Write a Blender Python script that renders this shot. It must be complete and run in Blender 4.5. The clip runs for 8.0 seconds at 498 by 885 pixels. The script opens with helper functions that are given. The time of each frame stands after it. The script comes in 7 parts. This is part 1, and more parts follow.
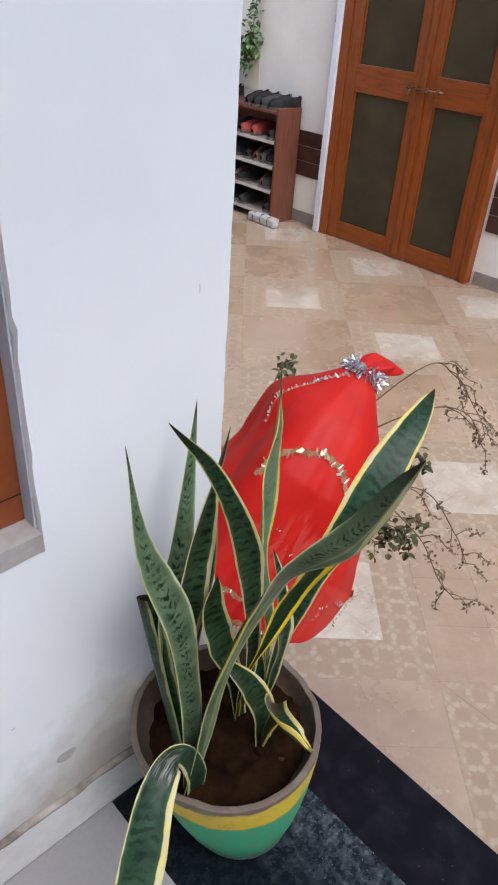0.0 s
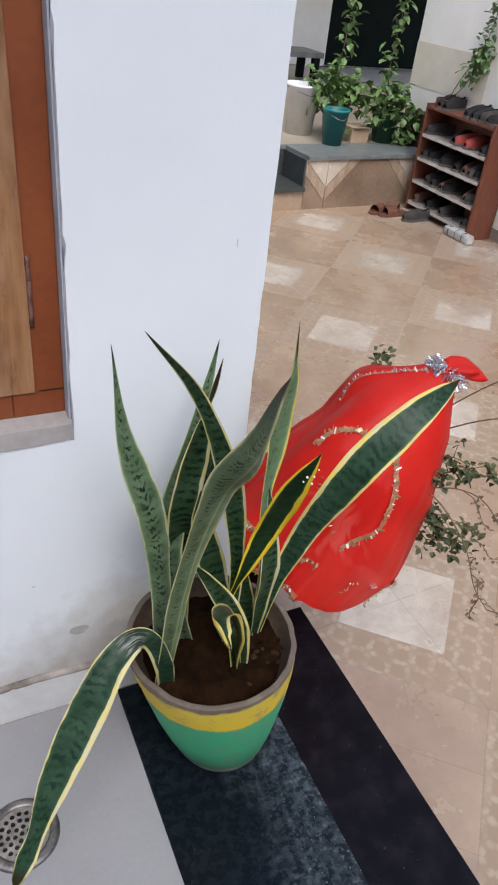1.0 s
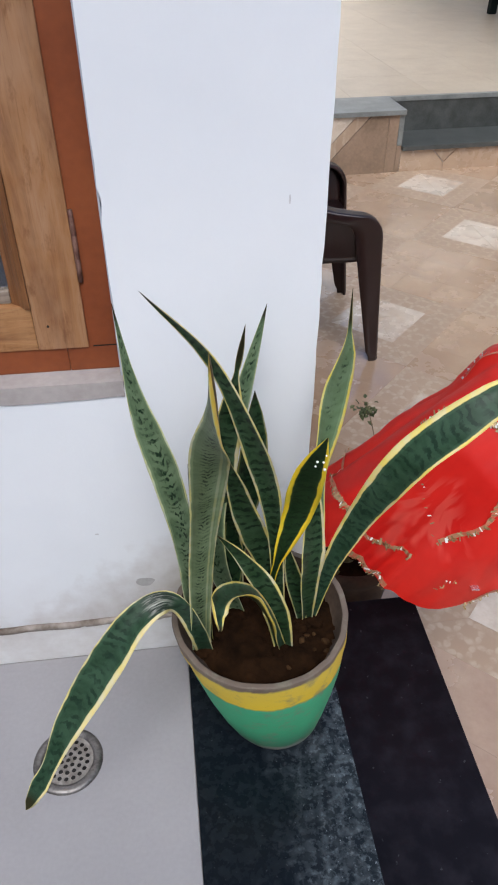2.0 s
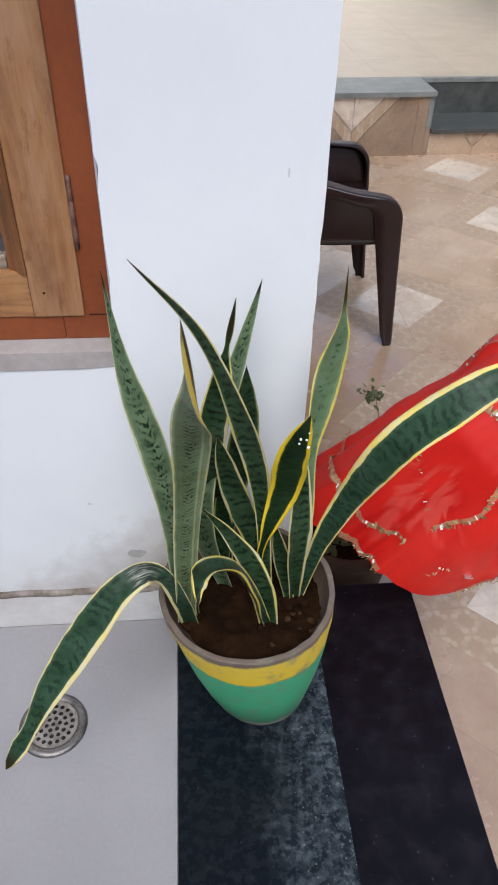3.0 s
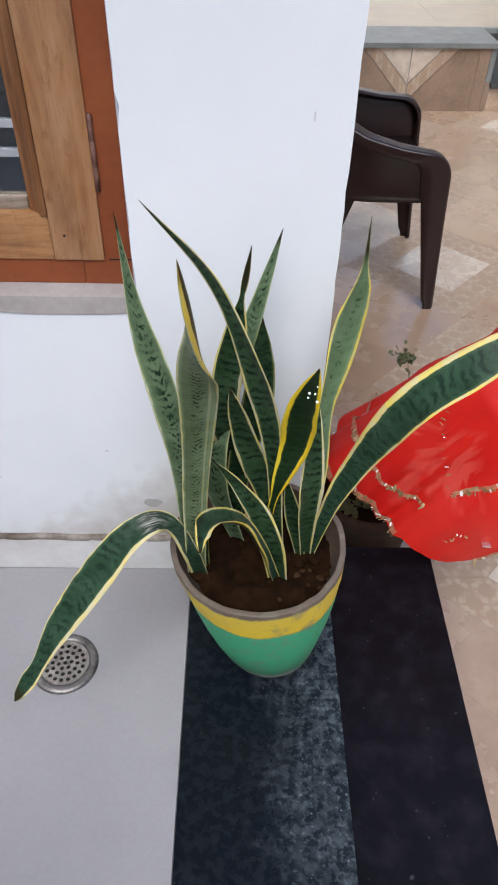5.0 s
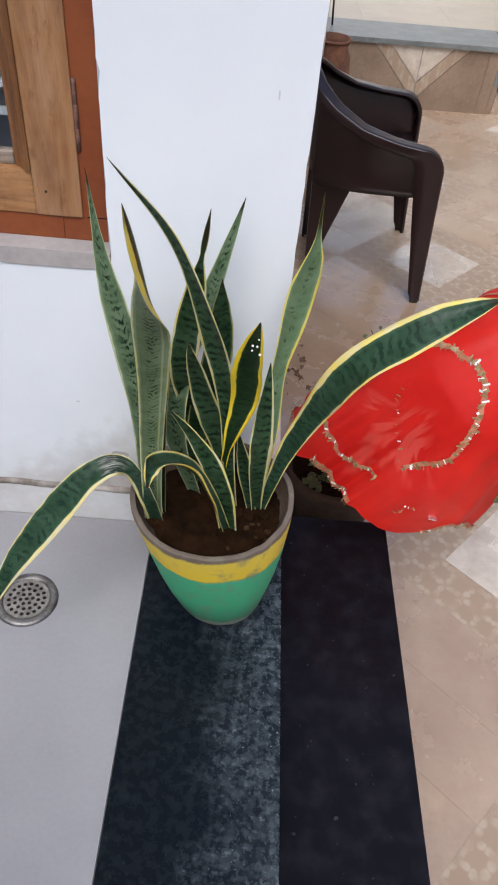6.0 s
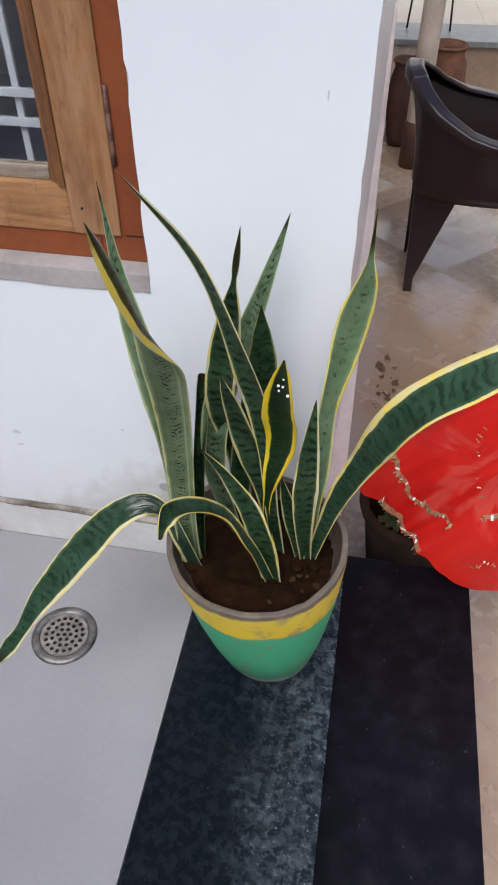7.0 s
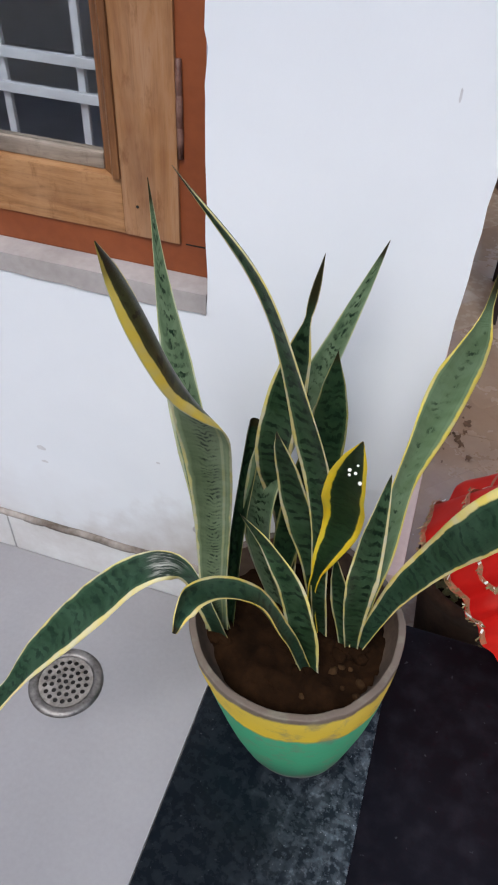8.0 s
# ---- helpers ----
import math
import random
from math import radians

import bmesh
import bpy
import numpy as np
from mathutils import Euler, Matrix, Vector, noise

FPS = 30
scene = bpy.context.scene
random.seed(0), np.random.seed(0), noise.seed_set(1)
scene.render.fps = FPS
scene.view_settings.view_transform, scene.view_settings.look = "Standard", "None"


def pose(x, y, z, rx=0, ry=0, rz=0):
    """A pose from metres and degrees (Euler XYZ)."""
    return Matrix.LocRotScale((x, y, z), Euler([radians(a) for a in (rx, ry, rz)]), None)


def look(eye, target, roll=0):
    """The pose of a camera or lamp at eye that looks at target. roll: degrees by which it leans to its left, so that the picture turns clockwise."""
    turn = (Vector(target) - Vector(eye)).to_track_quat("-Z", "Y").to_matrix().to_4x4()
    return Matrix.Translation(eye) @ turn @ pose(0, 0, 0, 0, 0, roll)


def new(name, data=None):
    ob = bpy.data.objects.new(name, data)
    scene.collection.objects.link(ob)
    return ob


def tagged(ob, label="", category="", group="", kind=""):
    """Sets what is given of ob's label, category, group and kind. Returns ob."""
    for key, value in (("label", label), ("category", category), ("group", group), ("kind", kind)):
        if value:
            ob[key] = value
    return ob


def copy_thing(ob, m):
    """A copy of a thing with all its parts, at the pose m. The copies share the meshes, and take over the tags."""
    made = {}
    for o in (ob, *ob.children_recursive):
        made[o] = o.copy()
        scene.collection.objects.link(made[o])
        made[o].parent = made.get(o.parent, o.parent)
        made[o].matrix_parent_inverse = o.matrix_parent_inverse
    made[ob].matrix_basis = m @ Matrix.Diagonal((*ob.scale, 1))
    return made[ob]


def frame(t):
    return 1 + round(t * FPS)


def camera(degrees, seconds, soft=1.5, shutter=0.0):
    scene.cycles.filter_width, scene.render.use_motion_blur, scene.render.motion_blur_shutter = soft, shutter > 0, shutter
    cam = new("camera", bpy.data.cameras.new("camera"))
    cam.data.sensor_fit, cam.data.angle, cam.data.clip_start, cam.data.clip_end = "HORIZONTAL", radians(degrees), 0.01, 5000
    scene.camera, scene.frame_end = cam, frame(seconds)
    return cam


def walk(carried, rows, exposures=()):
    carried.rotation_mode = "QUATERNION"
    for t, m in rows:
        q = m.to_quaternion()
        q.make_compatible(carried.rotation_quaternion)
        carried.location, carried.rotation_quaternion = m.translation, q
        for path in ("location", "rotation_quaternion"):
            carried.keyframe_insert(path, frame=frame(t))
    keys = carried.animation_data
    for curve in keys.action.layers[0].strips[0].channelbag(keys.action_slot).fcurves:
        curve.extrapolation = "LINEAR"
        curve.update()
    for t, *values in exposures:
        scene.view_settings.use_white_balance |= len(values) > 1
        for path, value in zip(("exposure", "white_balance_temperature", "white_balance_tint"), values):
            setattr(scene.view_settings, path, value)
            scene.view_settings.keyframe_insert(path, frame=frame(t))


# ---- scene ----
# The walk: seconds, eye, target, lean.
PATH = [
    (0, (-0.516, -0.557, 1.105), (0.671, 0.607, -0.006), 4.3),
    (0.2, (-0.468, -0.59, 1.088), (0.608, 0.634, -0.072), 4.4),
    (0.5, (-0.437, -0.669, 1.092), (0.548, 0.65, -0.044), 0.8),
    (0.8, (-0.435, -0.745, 1.099), (0.432, 0.624, -0.073), 7.1),
    (1, (-0.419, -0.784, 1.115), (0.368, 0.661, -0.022), 6.9),
    (1.2, (-0.378, -0.804, 1.115), (0.233, 0.721, -0.029), 3.6),
    (2.3, (-0.161, -0.792, 1.104), (-0.007, 0.743, -0.168), 1.0),
    (2.5, (-0.159, -0.792, 1.104), (-0.022, 0.749, -0.163), 1.3),
    (2.8, (-0.163, -0.797, 1.103), (-0.035, 0.745, -0.164), 1.1),
    (3, (-0.157, -0.8, 1.099), (-0.012, 0.716, -0.198), 1.5),
    (3.3, (-0.146, -0.806, 1.088), (0.053, 0.67, -0.246), 2.1),
    (3.5, (-0.138, -0.804, 1.093), (0.032, 0.657, -0.262), 1.5),
    (3.8, (-0.147, -0.803, 1.091), (-0.006, 0.672, -0.252), 1.2),
    (4, (-0.143, -0.795, 1.093), (-0.032, 0.667, -0.267), 1.5),
    (4.2, (-0.139, -0.794, 1.090), (-0.037, 0.661, -0.279), 1.3),
    (5.3, (-0.108, -0.815, 1.088), (-0.086, 0.617, -0.316), 1.7),
    (5.5, (-0.095, -0.839, 1.095), (-0.013, 0.567, -0.325), 3.5),
    (5.8, (-0.087, -0.892, 1.101), (0.041, 0.535, -0.294), 7.1),
    (6, (-0.067, -0.888, 1.106), (-0.017, 0.539, -0.295), 6.0),
    (6.2, (-0.053, -0.872, 1.101), (-0.069, 0.565, -0.29), 4.4),
    (6.5, (-0.016, -0.83, 1.083), (-0.122, 0.582, -0.33), 2.2),
    (6.8, (0.012, -0.794, 1.069), (-0.179, 0.621, -0.331), 0.0),
    (7, (0.013, -0.772, 1.06), (-0.244, 0.647, -0.326), -0.1),
    (7.2, (0.012, -0.743, 1.044), (-0.265, 0.679, -0.335), 0.4),
    (7.5, (-0.013, -0.696, 1.03), (-0.323, 0.735, -0.332), 2.6),
    (7.6, (-0.025, -0.674, 1.026), (-0.325, 0.726, -0.37), 3.3),
    (7.8, (-0.029, -0.647, 1.018), (-0.34, 0.751, -0.378), 3.3),
    (8, (-0.024, -0.616, 0.996), (-0.425, 0.771, -0.388), 3.0),
]
cam = camera(38.9, 8.0, soft=2.0)
walk(cam, [(t, look(eye, target, roll)) for t, eye, target, roll in PATH], exposures=[(0.0, 0.40, 6000, 10), (1.2, 0.38, 6000, 10), (2.3, 0.46, 6000, 10), (5.3, 0.50, 6000, 10), (8.0, 0.44, 6000, 10)])

# ---- light: bright overcast sky, softest from the open courtyard ----
world = bpy.data.worlds.new("sky")
scene.world = world
world.use_nodes = True
wn = world.node_tree
sky = wn.nodes.new("ShaderNodeTexSky")
sky.sky_type = "NISHITA"
sky.sun_disc = False
sky.sun_elevation = radians(55)
sky.sun_rotation = radians(190.5)
sky.air_density, sky.dust_density, sky.ozone_density = 1.0, 3.0, 1.0
wn.links.new(sky.outputs[0], wn.nodes["Background"].inputs[0])
wn.nodes["Background"].inputs[1].default_value = 0.16
sun = new("sun", bpy.data.lights.new("sun", "SUN"))
sun.data.energy, sun.data.angle, sun.data.color = 2.1, radians(40), (1.0, 0.98, 0.95)
sun.matrix_basis = look((-0.26, -1.40, 2.2), (0, 0, 0))

YARD = -0.51     # courtyard level; the verandah floor is 0
LEDGE = -0.105   # raised floor across the courtyard
DOORX = 3.66     # wall with the double door


# ---- materials ----
def nodes_of(name):
    m = bpy.data.materials.new(name)
    m.use_nodes = True
    t = m.node_tree
    return m, t, t.nodes["Principled BSDF"]


def node(t, kind, **values):
    n = t.nodes.new(kind)
    for key, value in values.items():
        n.inputs[key.replace("_", " ")].default_value = value
    return n


def coords(t, scale=(1, 1, 1), uv=False):
    c = t.nodes.new("ShaderNodeTexCoord")
    m = t.nodes.new("ShaderNodeMapping")
    m.inputs["Scale"].default_value = scale
    t.links.new(c.outputs["UV" if uv else "Object"], m.inputs[0])
    return m.outputs[0]


def ramp(t, source, stops):
    r = t.nodes.new("ShaderNodeValToRGB")
    while len(r.color_ramp.elements) < len(stops):
        r.color_ramp.elements.new(0.5)
    for e, (at, c) in zip(r.color_ramp.elements, stops):
        e.position, e.color = at, (*c, 1) if len(c) == 3 else c
    t.links.new(source, r.inputs[0])
    return r.outputs[0]


def mix(t, fac, a, b):
    m = t.nodes.new("ShaderNodeMix")
    m.data_type = "RGBA"
    for sock, v in ((m.inputs[0], fac), (m.inputs[6], a), (m.inputs[7], b)):
        if isinstance(v, (int, float)):
            sock.default_value = v
        elif isinstance(v, tuple):
            sock.default_value = (*v, 1)
        else:
            t.links.new(v, sock)
    return m.outputs[2]


def calc(t, op, a, b=None, c=None):
    m = t.nodes.new("ShaderNodeMath")
    m.operation = op
    for sock, v in zip(m.inputs, (a, b, c)):
        if v is None:
            continue
        if isinstance(v, (int, float)):
            sock.default_value = v
        else:
            t.links.new(v, sock)
    return m.outputs[0]


def noise_of(t, where, scale, detail=4, rough=0.55, distort=0.0):
    n = node(t, "ShaderNodeTexNoise", Scale=scale, Detail=detail, Roughness=rough, Distortion=distort)
    t.links.new(where, n.inputs["Vector"])
    return n.outputs[0]


def bump_of(t, bsdf, height, strength, depth=0.002):
    b = node(t, "ShaderNodeBump", Strength=strength, Distance=depth)
    t.links.new(height, b.inputs["Height"])
    t.links.new(b.outputs[0], bsdf.inputs["Normal"])


def combine(t, x, y):
    c = t.nodes.new("ShaderNodeCombineXYZ")
    t.links.new(x, c.inputs[0])
    t.links.new(y, c.inputs[1])
    return c.outputs[0]


def surface(name, a, b, scale=6.0, rough=0.6, fine=80.0, bump=0.15, metal=0.0, stretch=(1, 1, 1), vary=0.0, spec=0.5, low=0.35, high=0.65, depth=0.002, rough2=None):
    """Two tones mixed by coarse and fine noise, with fine relief; vary tints each piece a little."""
    m, t, s = nodes_of(name)
    where = coords(t, stretch)
    coarse, small = noise_of(t, where, scale, 5), noise_of(t, where, fine, 3)
    both = calc(t, "ADD", calc(t, "MULTIPLY", coarse, 0.7), calc(t, "MULTIPLY", small, 0.3))
    colour = ramp(t, both, [(low, a), (high, b)])
    if vary:
        info = t.nodes.new("ShaderNodeObjectInfo")
        hsv = node(t, "ShaderNodeHueSaturation")
        t.links.new(calc(t, "MULTIPLY_ADD", info.outputs["Random"], vary, 1 - vary / 2), hsv.inputs["Value"])
        t.links.new(colour, hsv.inputs["Color"])
        colour = hsv.outputs[0]
    t.links.new(colour, s.inputs["Base Color"])
    s.inputs["Metallic"].default_value = metal
    s.inputs["Specular IOR Level"].default_value = spec
    t.links.new(calc(t, "MULTIPLY_ADD", coarse, (rough2 if rough2 is not None else rough * 1.25) - rough, rough - 0.0), s.inputs["Roughness"])
    if bump:
        bump_of(t, s, both, bump, depth)
    return m


def wall_paint():
    """White distemper with patches, scuffs and a dirty splash zone of uneven height near the floor."""
    m, t, s = nodes_of("white_wall_paint")
    where = coords(t)
    coarse, small, grit = noise_of(t, where, 3.0, 5), noise_of(t, where, 26.0, 4), noise_of(t, where, 160.0, 3)
    base = mix(t, ramp(t, coarse, [(0.3, (0, 0, 0)), (0.7, (1, 1, 1))]), (0.745, 0.775, 0.805), (0.815, 0.84, 0.865))
    scuff = ramp(t, noise_of(t, coords(t, (9, 9, 5)), 2.3, 6, 0.7), [(0.70, (0, 0, 0)), (0.76, (1, 1, 1))])
    base = mix(t, calc(t, "MULTIPLY", scuff, 0.35), base, (0.50, 0.48, 0.46))
    z = t.nodes.new("ShaderNodeSeparateXYZ")
    t.links.new(where, z.inputs[0])
    height = calc(t, "ADD", z.outputs[2], calc(t, "MULTIPLY", calc(t, "SUBTRACT", small, 0.5), 0.12))
    splash = calc(t, "MULTIPLY", ramp(t, height, [(0.09, (1, 1, 1)), (0.22, (0, 0, 0))]), ramp(t, coarse, [(0.35, (0.1, 0.1, 0.1)), (0.65, (1, 1, 1))]))
    base = mix(t, calc(t, "MULTIPLY", splash, 0.32), base, (0.32, 0.24, 0.18))
    near = calc(t, "ADD", calc(t, "ABSOLUTE", calc(t, "ADD", z.outputs[0], 0.20)), calc(t, "MULTIPLY", calc(t, "ABSOLUTE", calc(t, "SUBTRACT", z.outputs[2], 0.10)), 1.5))
    stain = ramp(t, calc(t, "ADD", near, calc(t, "MULTIPLY", calc(t, "SUBTRACT", small, 0.5), 0.25)), [(0.06, (1, 1, 1)), (0.32, (0, 0, 0))])
    base = mix(t, calc(t, "MULTIPLY", stain, 0.62), base, (0.27, 0.19, 0.135))
    rub = calc(t, "MULTIPLY", ramp(t, calc(t, "ADD", z.outputs[0], calc(t, "MULTIPLY", calc(t, "SUBTRACT", coarse, 0.5), 0.30)), [(0.0, (0, 0, 0)), (0.06, (1, 1, 1))]), ramp(t, small, [(0.40, (0, 0, 0)), (0.62, (1, 1, 1))]))
    base = mix(t, calc(t, "MULTIPLY", rub, 0.16), base, (0.44, 0.45, 0.47))
    t.links.new(base, s.inputs["Base Color"])
    s.inputs["Roughness"].default_value = 0.62
    bump_of(t, s, calc(t, "ADD", calc(t, "MULTIPLY", small, 0.8), calc(t, "MULTIPLY", grit, 0.25)), 0.25, 0.002)
    return m


def granite():
    """Polished black granite: grey clouds and pale flecks, paler and denser towards the outer edge."""
    m, t, s = nodes_of("black_granite")
    where = coords(t)
    x = t.nodes.new("ShaderNodeSeparateXYZ")
    t.links.new(where, x.inputs[0])
    cloud = ramp(t, noise_of(t, where, 62.0, 4, 0.60, 0.2), [(0.47, (0, 0, 0)), (0.74, (1, 1, 1))])
    patch = ramp(t, noise_of(t, where, 14.0, 3), [(0.30, (0, 0, 0)), (0.72, (1, 1, 1))])
    grain = ramp(t, noise_of(t, where, 120.0, 3, 0.6), [(0.54, (0, 0, 0)), (0.70, (1, 1, 1))])
    fleck = ramp(t, noise_of(t, where, 230.0, 2, 0.5), [(0.69, (0, 0, 0)), (0.74, (1, 1, 1))])
    edge = ramp(t, calc(t, "ADD", calc(t, "ADD", x.outputs[0], 0.13), calc(t, "MULTIPLY", calc(t, "SUBTRACT", patch, 0.5), 0.10)), [(0.040, (0, 0, 0)), (0.190, (1, 1, 1))])
    # share of grey and flecks, growing towards the outer edge
    wear = calc(t, "MULTIPLY_ADD", edge, 0.96, 0.07)
    base = mix(t, calc(t, "MULTIPLY", cloud, calc(t, "MULTIPLY", calc(t, "MULTIPLY_ADD", patch, 0.5, 0.5), wear)), (0.0040, 0.0065, 0.0098), (0.108, 0.134, 0.152))
    blotch = ramp(t, noise_of(t, where, 48.0, 2, 0.4), [(0.46, (0, 0, 0)), (0.70, (1, 1, 1))])
    base = mix(t, calc(t, "MULTIPLY", edge, calc(t, "MULTIPLY_ADD", blotch, 0.36, 0.10)), base, (0.105, 0.124, 0.134))
    base = mix(t, calc(t, "MULTIPLY", grain, calc(t, "MULTIPLY", wear, 0.50)), base, (0.20, 0.235, 0.26))
    base = mix(t, calc(t, "MULTIPLY", fleck, calc(t, "MULTIPLY_ADD", wear, 0.7, 0.10)), base, (0.40, 0.43, 0.45))
    t.links.new(base, s.inputs["Base Color"])
    t.links.new(calc(t, "MULTIPLY_ADD", cloud, 0.25, 0.25), s.inputs["Roughness"])
    s.inputs["Specular IOR Level"].default_value = 0.14
    return m


def dark_granite():
    """The lower step: the same stone, darker and less speckled."""
    m, t, s = nodes_of("dark_step_granite")
    where = coords(t)
    cloud = ramp(t, noise_of(t, where, 20.0, 5, 0.65), [(0.45, (0, 0, 0)), (0.75, (1, 1, 1))])
    fleck = ramp(t, noise_of(t, where, 70.0, 2, 0.5), [(0.70, (0, 0, 0)), (0.75, (1, 1, 1))])
    base = mix(t, calc(t, "MULTIPLY", cloud, 0.5), (0.0062, 0.0055, 0.0076), (0.023, 0.021, 0.029))
    base = mix(t, calc(t, "MULTIPLY", fleck, 0.22), base, (0.16, 0.17, 0.18))
    t.links.new(base, s.inputs["Base Color"])
    t.links.new(calc(t, "MULTIPLY_ADD", cloud, 0.2, 0.3), s.inputs["Roughness"])
    s.inputs["Specular IOR Level"].default_value = 0.12
    return m


def wood(name, dark, pale, worn, gloss=0.5, grain=(14, 14, 1.2), wear=0.5):
    m, t, s = nodes_of(name)
    where = coords(t, grain)
    lines = noise_of(t, where, 6.0, 6, 0.65, 0.6)
    blot = noise_of(t, coords(t, (3, 3, 1.5)), 2.6, 5, 0.65)
    fine = noise_of(t, coords(t, (grain[0] * 8, grain[1] * 8, grain[2] * 3)), 8.0, 2)
    base = ramp(t, lines, [(0.30, dark), (0.52, pale), (0.75, worn)])
    base = mix(t, calc(t, "MULTIPLY", ramp(t, blot, [(0.42, (0, 0, 0)), (0.72, (1, 1, 1))]), wear), base, worn)
    base = mix(t, calc(t, "MULTIPLY", ramp(t, fine, [(0.58, (0, 0, 0)), (0.75, (1, 1, 1))]), 0.35), base, dark)
    speck = ramp(t, noise_of(t, coords(t, (9, 9, 3)), 7.0, 5, 0.7), [(0.57, (0, 0, 0)), (0.70, (1, 1, 1))])
    base = mix(t, calc(t, "MULTIPLY", speck, wear * 0.7), base, dark)
    t.links.new(base, s.inputs["Base Color"])
    s.inputs["Roughness"].default_value = gloss
    s.inputs["Specular IOR Level"].default_value = 0.3
    bump_of(t, s, lines, 0.2, 0.0015)
    return m


def pot_paint():
    """Cement pot: bare grey rim, yellow band, green body, scraped foot."""
    m, t, s = nodes_of("painted_pot")
    where = coords(t)
    z = t.nodes.new("ShaderNodeSeparateXYZ")
    t.links.new(where, z.inputs[0])
    wob, small = noise_of(t, where, 22.0, 4), noise_of(t, where, 90.0, 4)
    h = calc(t, "ADD", z.outputs[2], calc(t, "MULTIPLY", calc(t, "SUBTRACT", wob, 0.5), 0.018))
    h = calc(t, "ADD", h, calc(t, "MULTIPLY", calc(t, "SUBTRACT", small, 0.5), 0.006))
    r = t.nodes.new("ShaderNodeValToRGB")
    r.color_ramp.interpolation = "LINEAR"
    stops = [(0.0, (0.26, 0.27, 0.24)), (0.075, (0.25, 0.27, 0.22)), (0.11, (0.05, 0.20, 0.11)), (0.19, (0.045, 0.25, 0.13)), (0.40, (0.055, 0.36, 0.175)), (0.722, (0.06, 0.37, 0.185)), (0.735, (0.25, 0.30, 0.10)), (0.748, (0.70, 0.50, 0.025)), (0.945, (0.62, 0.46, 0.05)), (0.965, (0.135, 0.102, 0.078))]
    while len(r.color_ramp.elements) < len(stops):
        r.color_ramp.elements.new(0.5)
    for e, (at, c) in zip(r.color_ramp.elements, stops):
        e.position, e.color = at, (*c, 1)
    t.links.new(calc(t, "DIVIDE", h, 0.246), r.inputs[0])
    base = mix(t, calc(t, "MULTIPLY", ramp(t, noise_of(t, where, 32.0, 5, 0.7), [(0.51, (0, 0, 0)), (0.68, (1, 1, 1))]), 0.6), r.outputs[0], (0.19, 0.18, 0.13))
    t.links.new(base, s.inputs["Base Color"])
    s.inputs["Roughness"].default_value = 0.7
    bump_of(t, s, calc(t, "ADD", wob, small), 0.3, 0.002)
    return m


